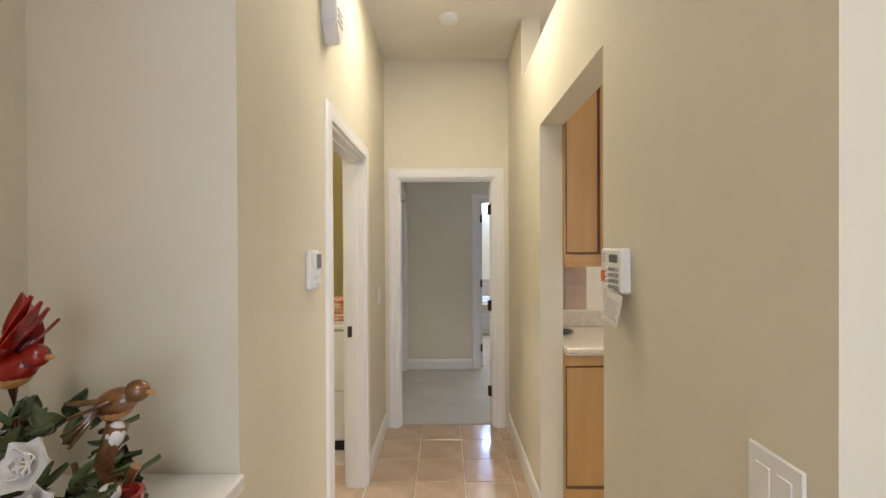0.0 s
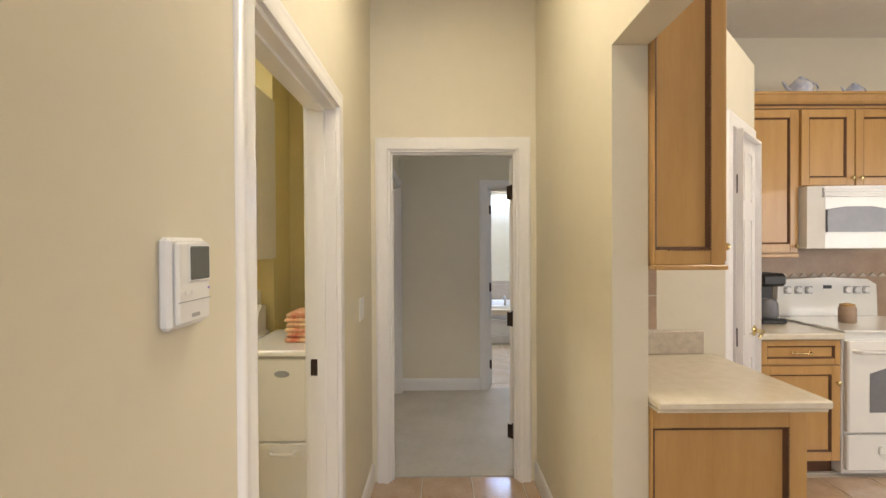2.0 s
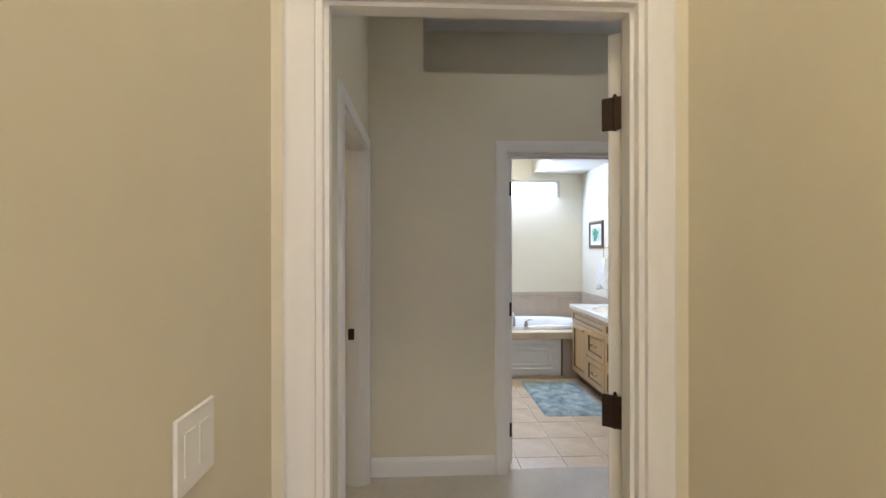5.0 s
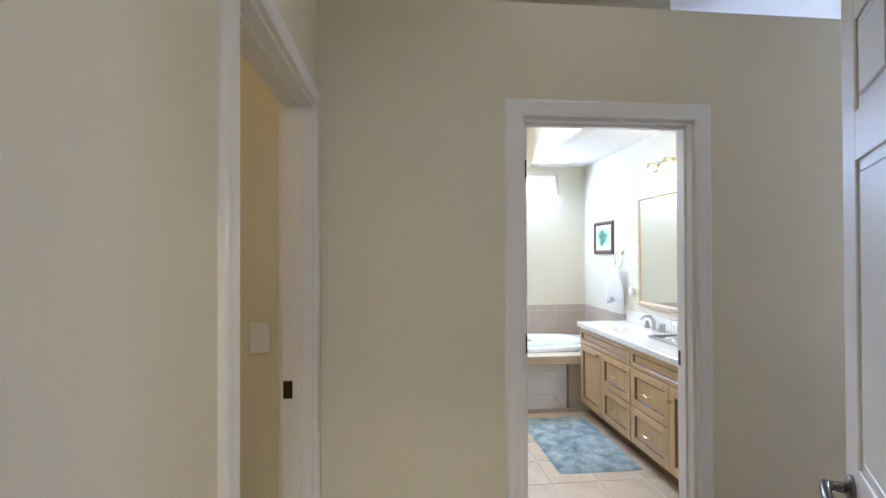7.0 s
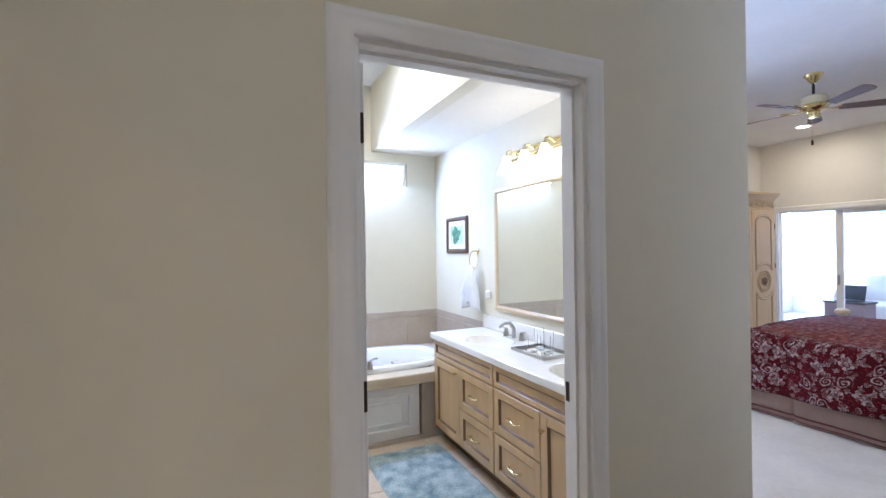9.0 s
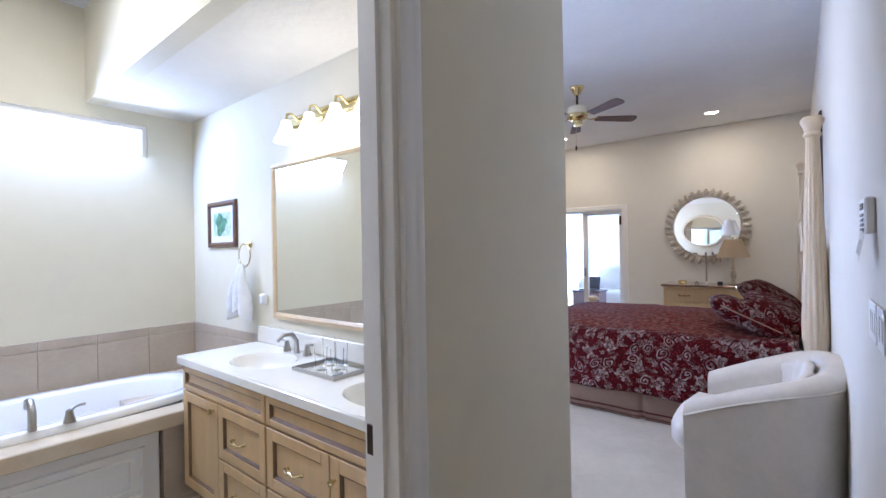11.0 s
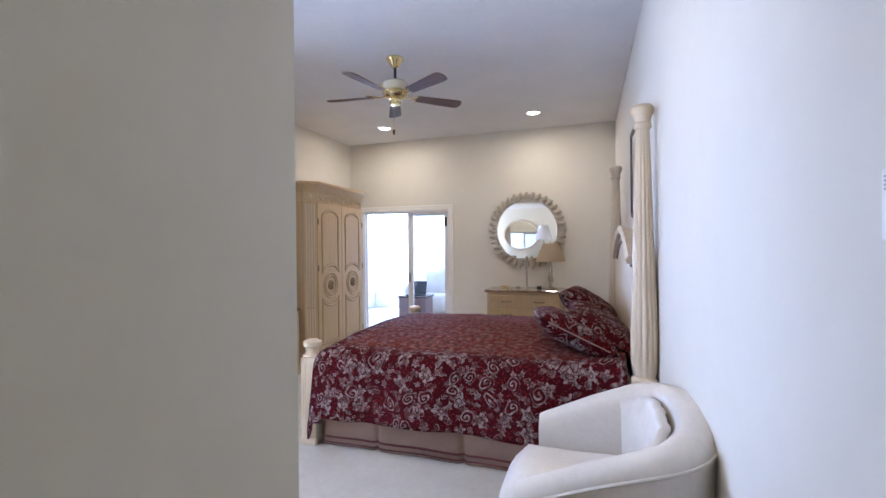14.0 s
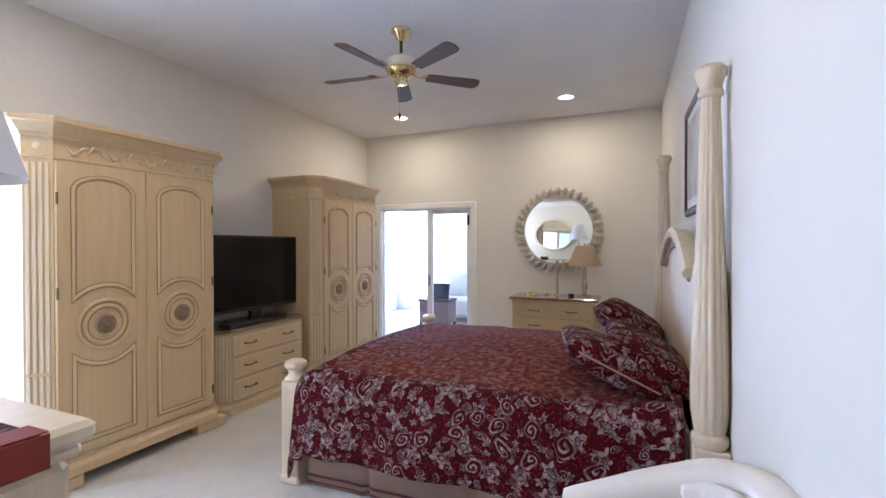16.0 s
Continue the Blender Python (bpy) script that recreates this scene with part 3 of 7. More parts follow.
def petal(c, size, index, rot, cup=0.25, tip=0.5):
    """A thin cupped leaf or petal from its base c outwards along local x."""
    m = Matrix.LocRotScale(c, Euler([radians(a) for a in rot]), None)
    nu, nv = 6, 4
    lo, hi = [], []
    for i in range(nu + 1):
        u = i / nu
        w = size[1] * math.sin(math.pi * min(1, 0.12 + 0.88 * u) ** tip) if u < 1 else size[1] * 0.05
        ro, rh = [], []
        for j in range(nv + 1):
            v = j / nv * 2 - 1
            z = cup * size[0] * (u * u * 0.6 + v * v * 0.35)
            ro.append(sculpt.verts.new(m @ Vector((u * size[0], v * w / 2, z))))
            rh.append(sculpt.verts.new(m @ Vector((u * size[0], v * w / 2, z + 0.003))))
        lo.append(ro)
        hi.append(rh)
    for g in (lo, hi):
        for i in range(nu):
            for j in range(nv):
                f = sculpt.faces.new((g[i][j], g[i + 1][j], g[i + 1][j + 1], g[i][j + 1]))
                f.material_index = index
                f.smooth = True
    rim = [(i, 0) for i in range(nu + 1)] + [(nu, j) for j in range(1, nv + 1)] + [(i, nv) for i in range(nu - 1, -1, -1)] + [(0, j) for j in range(nv - 1, 0, -1)]
    for k in range(len(rim)):
        a, b = rim[k], rim[(k + 1) % len(rim)]
        f = sculpt.faces.new((lo[a[0]][a[1]], lo[b[0]][b[1]], hi[b[0]][b[1]], hi[a[0]][a[1]]))
        f.material_index = index


def rose(c, r, rz, rx):
    """An open rose; rx turns its face from the sky towards -y."""
    old = set(sculpt.verts)
    for k in range(6):
        petal((0, 0, 0), (r, r * 1.15), 3, (0, -12, rz + k * 60), 0.30, 0.75)
    for k in range(5):
        petal((0, 0, 0.010), (r * 0.72, r * 0.85), 3, (0, -30, rz + 30 + k * 72), 0.38, 0.75)
    for k in range(4):
        petal((0, 0, 0.014), (r * 0.45, r * 0.55), 3, (0, -52, rz + k * 90), 0.4, 0.75)
    for k in range(9):
        a = k * 2.4
        q = r * 0.055 * math.sqrt(k)
        blob((q * math.cos(a), q * math.sin(a), 0.024), (r * 0.07, r * 0.07, r * 0.09), 4, seg=8)
    m = Matrix.LocRotScale(c, Euler((radians(rx), 0, 0)), None)
    for v in sculpt.verts:
        if v not in old:
            v.co = m @ v.co


def bird(c, rz, index, wing_up, s=1.0):
    m = Matrix.LocRotScale(c, Euler((0, 0, radians(rz))), (s, s, s))
    old = set(sculpt.verts)
    blob((0, 0, 0), (0.055, 0.032, 0.034), index, (0, -20, 0))
    blob((0.055, 0, 0.03), (0.028, 0.024, 0.025), index)
    blob((0.088, 0, 0.028), (0.014, 0.006, 0.006), 4)
    blob((0.0, 0, -0.018), (0.042, 0.026, 0.022), 4, (0, -20, 0))
    petal((-0.04, 0, -0.005), (0.10, 0.045), index, (0, 8, 180), 0.1, 0.8)
    if wing_up:
        petal((0.0, 0.02, 0.02), (0.14, 0.07), index, (0, -70, 150), 0.1, 0.8)
        petal((0.0, -0.02, 0.02), (0.14, 0.07), index, (0, -55, 20), 0.1, 0.8)
    else:
        petal((0.02, 0.028, 0.012), (0.11, 0.05), index, (0, 25, 170), 0.1, 0.8)
        petal((0.02, -0.028, 0.012), (0.11, 0.05), index, (0, 25, 190), 0.1, 0.8)
    for v in sculpt.verts:
        if v not in old:
            v.co = m @ v.co


rng = random.Random(7)
SX, SY, SZ = -0.20, 0.84, 0.951
blob((SX - 0.02, SY, SZ + 0.022), (0.18, 0.10, 0.03), 1)
for pts, rad in (
        ([(-0.11, 0, 0.02), (-0.12, 0.01, 0.12), (-0.095, -0.005, 0.20), (-0.11, 0, 0.30)], [0.016, 0.012, 0.013, 0.010]),
        ([(-0.12, 0.01, 0.12), (-0.15, 0.0, 0.19), (-0.145, 0.0, 0.25)], [0.010, 0.008, 0.005]),
        ([(0.06, 0, 0.02), (0.075, 0.0, 0.09), (0.062, -0.005, 0.15), (0.085, 0, 0.222)], [0.020, 0.014, 0.016, 0.020]),
        ([(0.075, 0, 0.09), (0.11, -0.01, 0.12), (0.125, -0.01, 0.15)], [0.010, 0.008, 0.010]),
        ([(0.06, 0, 0.06), (0.03, -0.02, 0.11), (0.02, -0.02, 0.16)], [0.010, 0.007, 0.005])):
    tube(sculpt, [(SX + x, SY + y, SZ + z) for x, y, z in pts], rad, 8)
for f in sculpt.faces:
    if f.material_index == 0:
        f.material_index = 1
blob((SX + 0.083, SY - 0.004, SZ + 0.205), (0.017, 0.016, 0.026), 3, (0, 15, 0))
bird((SX - 0.105, SY, SZ + 0.325), -10, 0, True, 0.88)
bird((SX + 0.083, SY, SZ + 0.262), -8, 1, False, 0.80)
for k in range(3):
    petal((SX + 0.072, SY - 0.02, SZ + 0.258), (0.075, 0.032), 1, (10 * k, 40 + 8 * k, 200 + 14 * k), 0.1, 0.8)
    petal((SX - 0.11, SY + 0.02 * (k - 1), SZ + 0.345), (0.125 - 0.02 * k, 0.05), 0, (0, -62 + 9 * k, 12 + 10 * k), 0.1, 0.8)
for k in range(90):
    a = rng.uniform(0, 360)
    x, y = SX + rng.uniform(-0.19, 0.12), SY + rng.uniform(-0.10, 0.06)
    petal((x, y, SZ + rng.uniform(0.05, 0.22) * (1 if x < SX + 0.04 else 0.62)), (rng.uniform(0.045, 0.075), rng.uniform(0.030, 0.046)), 2, (rng.uniform(-20, 20), rng.uniform(-45, 5), a), 0.3, 0.9)
for k in range(22):
    tx, tz = (SX - 0.11, rng.uniform(0.10, 0.24)) if k % 2 else (SX + 0.07, rng.uniform(0.06, 0.15))
    a = rng.uniform(0, 360)
    petal((tx, SY, SZ + tz), (rng.uniform(0.03, 0.05), rng.uniform(0.016, 0.026)), 2 if k % 3 else 1, (rng.uniform(-20, 20), rng.uniform(-60, -10), a), 0.3, 0.9)
rose((SX + 0.040, SY - 0.125, SZ + 0.205), 0.047, 10, 62)
rose((SX + 0.052, SY - 0.135, SZ + 0.135), 0.044, 40, 50)
rose((SX - 0.09, SY - 0.11, SZ + 0.17), 0.048, 60, 48)
for k in range(6):
    tube(sculpt, [(SX + 0.115 + (0.030 + 0.002 * k) * math.cos(a), SY - 0.05 + (0.030 + 0.002 * k) * math.sin(a), SZ + 0.075 + 0.008 * k) for a in [i * 2 * math.pi / 14 for i in range(15)]], 0.006, 5)
tube(sculpt, [(SX + 0.07, SY - 0.02, SZ + 0.03), (SX + 0.115, SY - 0.05, SZ + 0.085)], [0.014, 0.022], 8)
blob((SX + 0.11, SY - 0.055, SZ + 0.124), (0.019, 0.015, 0.017), 3)
me = bpy.data.meshes.new("bird_and_rose_sculpture")
sculpt.to_mesh(me)
sculpt.free()
for m_ in (M_RED, M_BRN, M_GRN, M_WHT, M_YEL):
    me.materials.append(m_)
me.shade_smooth()
me.set_sharp_from_angle(angle=radians(50))
tagged(new("bird_and_rose_sculpture", me), "glazed porcelain sculpture of two birds with white roses", "sculpture")


# ---- kitchen ----
COUNTER = mat("cream_solid_counter", (0.74, 0.68, 0.55), 0.25, vary=0.05, scale=20, second=(0.68, 0.61, 0.47), coat=0.2)
SPLASH = mat("backsplash_stone", (0.42, 0.30, 0.20), 0.4, vary=0.15, scale=6, second=(0.34, 0.23, 0.15))
BLUE_WHITE = mat("blue_and_white_china", (0.80, 0.80, 0.82), 0.15, vary=0.3, scale=18, second=(0.35, 0.42, 0.62), coat=0.5)
GLASS_DARK = mat("oven_glass", (0.20, 0.20, 0.22), 0.28, vary=0.1, coat=0.1)


def knob(parent, x, z, y=-0.022, metal=None):
    bm = lathe(B(), [(0.006, 0), (0.006, -0.012), (0.014, -0.018), (0.013, -0.026), (0.004, -0.029)], 14, (x, y, z), "y")
    return part("knob", bm, metal or BRASS, parent, "small brass knob", smooth=50)


def bow_handle(parent, x, z, y=-0.022, metal=None, w=0.10):
    bm = tube(B(), [(x - w / 2, y, z), (x - w / 2, y - 0.018, z + 0.002), (x - w / 4, y - 0.026, z - 0.006), (x, y - 0.024, z), (x + w / 4, y - 0.026, z - 0.006), (x + w / 2, y - 0.018, z + 0.002), (x + w / 2, y, z)], [0.007, 0.006, 0.005, 0.007, 0.005, 0.006, 0.007], 8)
    for s in (-1, 1):
        lathe(bm, [(0.010, 0), (0.010, -0.004), (0.006, -0.007)], 12, (x + s * w / 2, y, z), "y")
    return part("handle", bm, metal or BRASS, parent, "curved metal pull", smooth=50)


def front(parent, name, x, z, w, h, wood, dark, rope=False, stile=0.055, left=None):
    """A framed cabinet front: stiles, rails, recessed panel, dark glaze line. Its face looks to -y from y = 0."""
    d = part(name, boxes((x, x + w, -0.008, 0, z, z + h), bev=0.001), wood, parent)
    ls = stile if left is None else left
    for x0, x1, z0, z1 in ((x, x + ls, z, z + h), (x + w - stile, x + w, z, z + h), (x + ls, x + w - stile, z, z + stile), (x + ls, x + w - stile, z + h - stile, z + h)):
        part("frame_bar", boxes((x0, x1, -0.022, -0.008, z0, z1), bev=0.0025), wood, d)
    i = stile
    ring = [(x + ls, z + i), (x + ls, z + h - i), (x + w - i, z + h - i), (x + w - i, z + i)]
    bm = band(B(), ring, [(0.0, 0.008), (0.0, 0.0205), (0.006, 0.016), (0.011, 0.008)], True)
    part("glaze_line", bm, dark, d, "dark glazed groove")
    if rope:
        bm = B()
        n = int(2 * (w + h - 4 * i) / 0.011)
        per = [(w - 2 * i), (h - 2 * i)] * 2
        for k in range(n):
            s = k / n * sum(per)
            e = 0
            while s > per[e]:
                s -= per[e]
                e += 1
            px, pz = [(x + i + s, z + i), (x + w - i, z + i + s), (x + w - i - s, z + h - i), (x + i, z + h - i - s)][e]
            if e == 3 and left is not None:
                continue
            bmesh.ops.create_icosphere(bm, subdivisions=1, radius=0.0042, matrix=pose(px, -0.022, pz, 0, 35, 0))
        tagged(part("rope_moulding", bm, dark, d, "twisted dark rope moulding"), kind="stuff")
    return d


# end panels of the cabinets beside the opening
t = thing("upper_cabinet", "honey maple wall cabinet with rope moulding and an end panel", "cabinet", pose(1.137, 2.482, 1.40))
part("body", boxes((0, 0.24, 0, 0.62, 0, 1.03), bev=0.002), MAPLE, t)
front(t, "end_panel", 0, 0, 0.24, 1.03, MAPLE, MAPLE_DARK, True, 0.05, 0.004)
part("light_rail", boxes((-0.0, 0.25, -0.026, 0.62, -0.018, -0.001), bev=0.004), MAPLE, t)
dd = part("door", boxes((0.24, 0.262, 0.005, 0.60, 0.01, 1.02), bev=0.003), MAPLE, t)
put(part("knob", lathe(B(), [(0.006, 0), (0.006, 0.012), (0.014, 0.018), (0.012, 0.027), (0.004, 0.029)], 14, (0, 0, 0), "x"), BRASS, dd, smooth=50), pose(0.262, 0.04, 0.06))

t = thing("base_cabinet", "honey maple base cabinet with a framed end panel", "cabinet", pose(1.137, 2.502, 0))
part("body", boxes((0, 0.535, 0, 0.57, 0.10, 0.903), bev=0.002), MAPLE, t)
part("toe_kick", boxes((0, 0.46, 0.0, 0.60, 0, 0.099)), MAPLE_DARK, t)
front(t, "end_panel", 0, 0.10, 0.535, 0.803, MAPLE, MAPLE_DARK, True, 0.065, 0.006)
t = thing("countertop", "cream laminate countertop with a rounded edge", "countertop", pose(1.137, 2.43, 0.905))
part("slab", boxes((0, 0.585, 0.0, 0.66, 0.012, 0.041), bev=0.006), COUNTER, t)
part("edge_bead", boxes((0.001, 0.577, 0.01, 0.65, 0, 0.011), bev=0.004), COUNTER, t)
t = thing("counter_upstand", "low cream backsplash strip at the back of the counter", "backsplash", pose(1.137, 3.075, 0.947))
part("strip", boxes((0, 0.53, 0, 0.02, 0, 0.11), bev=0.004), mat("speckled_upstand", (0.58, 0.50, 0.38), 0.4, vary=0.12, scale=30), t)
# a dark soap tray near the corner
t = thing("counter_dish", "small dark dish on the countertop", "dish", pose(1.22, 2.86, 0.946))
part("bowl", lathe(B(), [(0.03, 0), (0.07, 0.012), (0.072, 0.016), (0.06, 0.012), (0.02, 0.006)], 20), BLACK, t, smooth=50)
tp = tagged(new("tile_panel"), "brown stone tiles on the wall above the counter", "wall tiles", kind="structure")
tp.matrix_world = pose(1.14, 3.099, 1.062)
part("grout_bed", boxes((0, 0.31, -0.004, 0, 0, 0.33)), GROUT, tp)
for i in range(2):
    for k in range(2):
        part("tile", boxes((0.003 + 0.155 * i, 0.152 + 0.155 * i, -0.010, -0.003, 0.003 + 0.164 * k, 0.161 + 0.164 * k), bev=0.002), SPLASH, tp)
outlet(pose(1.21, 3.089, 1.21))

# corner pantry with its slanted front
bm = B()
pts = [(1.137, 3.10), (1.70, 3.10), (1.78, 3.10), (2.24, 3.56), (2.24, 3.74), (1.137, 3.74)]
prism(bm, pts, 0, 2.50)
for v in bm.verts:
    v.co = Vector((v.co.x, v.co.z, v.co.y))
struct("wall_pantry", bm, PAINT, "cream painted walls of the corner pantry", "wall")
d5 = door_case("door_5", pose(1.835, 3.155, 0, 0, 0, 45), 0.47, 2.045, 0.02, "white frame of the pantry door", False)
t = thing("pantry_door", "white narrow panelled pantry door, closed", "door", pose(1.851, 3.155, 0.012, 0, 0, 45) @ pose(0, -0.012, 0))
w = 0.44
part("core", boxes((0, w, 0.004, 0.02, 0, 2.015)), TRIM, t)
for z0, z1 in ((0, 0.2), (0.84, 0.98), (1.58, 1.68), (1.93, 2.015)):
    part("rail", boxes((0.08, w - 0.08, -0.004, 0.004, z0, z1), bev=0.002), TRIM, t)
for x0, x1 in ((0, 0.08), (w - 0.08, w), (w / 2 - 0.035, w / 2 + 0.035)):
    part("stile", boxes((x0, x1, -0.0042, 0.004, 0, 2.015), bev=0.002), TRIM, t)
for z0, z1 in ((0.2, 0.84), (0.98, 1.58), (1.68, 1.93)):
    for x0, x1 in ((0.08, w / 2 - 0.035), (w / 2 + 0.035, w - 0.08)):
        part("panel", boxes((x0 + 0.015, x1 - 0.015, -0.002, 0.004, z0 + 0.015, z1 - 0.015), bev=0.003), TRIM, t)
lever(t, w - 0.05, -0.004, 0.98, -1, BRASS)
for z in (0.25, 1.0, 1.75):
    part("hinge", boxes((0.001, 0.012, -0.009, -0.004, z - 0.045, z + 0.045)), BRONZE, t)

# range wall
KY = 3.74
t = thing("kitchen_base_cabinet", "honey maple base cabinet with a drawer over a door", "cabinet", pose(2.40, KY + 0.022, 0))
part("body", boxes((0, 0.52, 0, 0.60, 0.10, 0.868)), MAPLE, t)
part("toe_kick", boxes((0, 0.52, 0.06, 0.60, 0, 0.099)), MAPLE_DARK, t)
d = front(t, "drawer", 0.012, 0.715, 0.495, 0.15, MAPLE, MAPLE_DARK, False, 0.035)
bow_handle(d, 0.26, 0.79)
d = front(t, "door", 0.012, 0.11, 0.495, 0.595, MAPLE, MAPLE_DARK)
knob(d, 0.48, 0.60)
t = thing("kitchen_countertop", "cream laminate countertop beside the range", "countertop", pose(2.26, 3.72, 0.87))
part("slab", boxes((0, 0.66, 0, 0.655, 0.0, 0.041), bev=0.008), COUNTER, t)
t = thing("range", "white electric range with a rear control panel", "range", pose(2.93, KY, 0))
part("body", boxes((0, 0.76, 0.02, 0.62, 0.02, 0.905), bev=0.004), ENAMEL, t)
part("cooktop", boxes((0, 0.76, 0.0, 0.56, 0.906, 0.925), bev=0.006), ENAMEL, t)
dr = part("oven_door", boxes((0.008, 0.752, -0.02, 0.019, 0.29, 0.865), bev=0.008), ENAMEL, t)
bm = prism(B(), [(0.14, 0.42), (0.62, 0.42), (0.62, 0.66), (0.50, 0.70), (0.26, 0.70), (0.14, 0.66)], -0.024, -0.019)
part("window", bm, GLASS_DARK, dr, "grey oven window")
part("oven_handle", tube(B(), [(0.04, -0.02, 0.80), (0.05, -0.055, 0.80), (0.71, -0.055, 0.80), (0.72, -0.02, 0.80)], 0.013), ENAMEL, dr, smooth=50)
dw = part("drawer", boxes((0.008, 0.752, -0.015, 0.019, 0.05, 0.275), bev=0.008), ENAMEL, t)
part("grip", boxes((0.20, 0.56, -0.024, -0.014, 0.15, 0.21), bev=0.012), ENAMEL, dw)
bm = prism(B(), [(0.0, 0.925), (0.76, 0.925), (0.75, 1.16), (0.68, 1.20), (0.38, 1.215), (0.08, 1.20), (0.01, 1.16)], 0.57, 0.62)
pn = part("control_panel", bm, ENAMEL, t)
for x in (0.08, 0.16, 0.24, 0.53, 0.60, 0.67):
    part("dial", lathe(B(), [(0.024, 0), (0.022, -0.016), (0.014, -0.018)], 16, (x, 0.57, 1.12), "y"), WHITE, pn, smooth=40)
    part("dial_mark", boxes((x - 0.028, x + 0.028, 0.568, 0.5695, 1.092, 1.148), bev=0.0005), GREY, pn)
part("clock", boxes((0.35, 0.41, 0.566, 0.571, 1.13, 1.155)), BLACK, pn)
t = thing("spice_jar", "small tan ceramic jar on the range", "jar", pose(3.20, 4.02, 0.925))
part("jar", lathe(B(), [(0.045, 0), (0.05, 0.01), (0.05, 0.10), (0.042, 0.115)], 20), SPLASH, t, smooth=40)
part("lid", lathe(B(), [(0.04, 0.115), (0.045, 0.125), (0.015, 0.135)], 20), MAPLE, t, smooth=40)
t = thing("coffee_maker", "black coffee maker on the counter", "coffee maker", pose(2.72, 4.16, 0.911))
part("base", boxes((-0.09, 0.09, -0.12, 0.12, 0, 0.035), bev=0.01), BLACK, t)
part("column", boxes((-0.09, 0.09, 0.02, 0.12, 0.035, 0.26), bev=0.01), BLACK, t)
part("head", boxes((-0.09, 0.09, -0.12, 0.12, 0.26, 0.35), bev=0.02), BLACK, t)
part("carafe", lathe(B(), [(0.05, 0.036), (0.065, 0.06), (0.06, 0.14), (0.045, 0.17)], 18, (0, -0.05, 0)), GLASS_DARK, t, smooth=40)
# backsplash tiles with a border of triangles
struct("backsplash", boxes((2.26, 4.3, 4.368, 4.379, 0.912, 1.42)), SPLASH, "tan stone tile backsplash", "backsplash")
bm = B()
for k in range(16):
    x = 2.62 + 0.075 * k
    prism(bm, [(x, 1.215), (x + 0.06, 1.215), (x + 0.03, 1.245)], 4.367, 4.360)
struct("backsplash_border", bm, GROUT, "border of small triangular tiles", "backsplash")
# wall cabinets
t = thing("kitchen_wall_cabinet", "honey maple wall cabinet with a tall framed door", "cabinet", pose(2.42, 4.072, 1.40))
part("body", boxes((0, 0.475, 0, 0.305, 0, 1.0)), MAPLE, t)
d = front(t, "door", 0.01, 0.01, 0.455, 0.98, MAPLE, MAPLE_DARK)
knob(d, 0.44, 0.05)
part("light_rail", boxes((0, 0.475, -0.02, 0.30, -0.03, -0.001), bev=0.004), MAPLE, t)
t = thing("kitchen_wall_cabinet", "honey maple wall cabinet with two doors above the microwave", "cabinet", pose(2.90, 4.072, 1.86))
part("body", boxes((0, 0.76, 0, 0.305, 0, 0.54)), MAPLE, t)
for i in (0, 1):
    d = front(t, "door", 0.008 + i * 0.376, 0.008, 0.368, 0.524, MAPLE, MAPLE_DARK)
    knob(d, 0.35 + i * 0.06, 0.06)
t = thing("cabinet_crown", "honey maple crown moulding with a rope strip", "moulding", pose(2.42, 4.05, 2.40))
bm = B()
prof = [(0, 0), (0.0, 0.03), (-0.015, 0.045), (-0.035, 0.08), (-0.045, 0.085), (-0.045, 0.10), (0.32, 0.10), (0.32, 0)]
a = [bm.verts.new((0, y, z)) for y, z in prof]
b = [bm.verts.new((1.24, y, z)) for y, z in prof]
for i in range(len(prof)):
    bm.faces.new((a[i], a[(i + 1) % len(prof)], b[(i + 1) % len(prof)], b[i]))
bm.faces.new(a[::-1])
bm.faces.new(b)
part("moulding", bm, MAPLE, t)
part("rope_strip", boxes((0, 1.24, -0.007, 0.0, 0.012, 0.026), bev=0.003), MAPLE_DARK, t)
t = thing("microwave_oven", "white over-the-range microwave with a bowed front", "microwave", pose(2.905, 3.98, 1.435))
bm = B()
pts = [(0, 0.38), (0, 0.02), (0.1, -0.01), (0.375, -0.02), (0.65, -0.01), (0.75, 0.02), (0.75, 0.38)]
prism(bm, pts, 0, 0.42)
for v in bm.verts:
    v.co = Vector((v.co.x, v.co.z, v.co.y))
mw = part("body", bm, ENAMEL, t)
bm = prism(B(), [(0.10, 0.11), (0.52, 0.11), (0.52, 0.26), (0.40, 0.28), (0.22, 0.28), (0.10, 0.26)], -0.030, -0.012)
part("window", bm, GLASS_DARK, t, "grey window")
for k in range(4):
    part("vent_slat", boxes((0.08, 0.70, -0.024, 0.0, 0.345 + k * 0.017, 0.355 + k * 0.017), bev=0.002), WHITE, t)
part("handle", tube(B(), [(0.57, -0.018, 0.06), (0.57, -0.05, 0.08), (0.57, -0.05, 0.28), (0.57, -0.018, 0.30)], 0.010), ENAMEL, t, smooth=40)


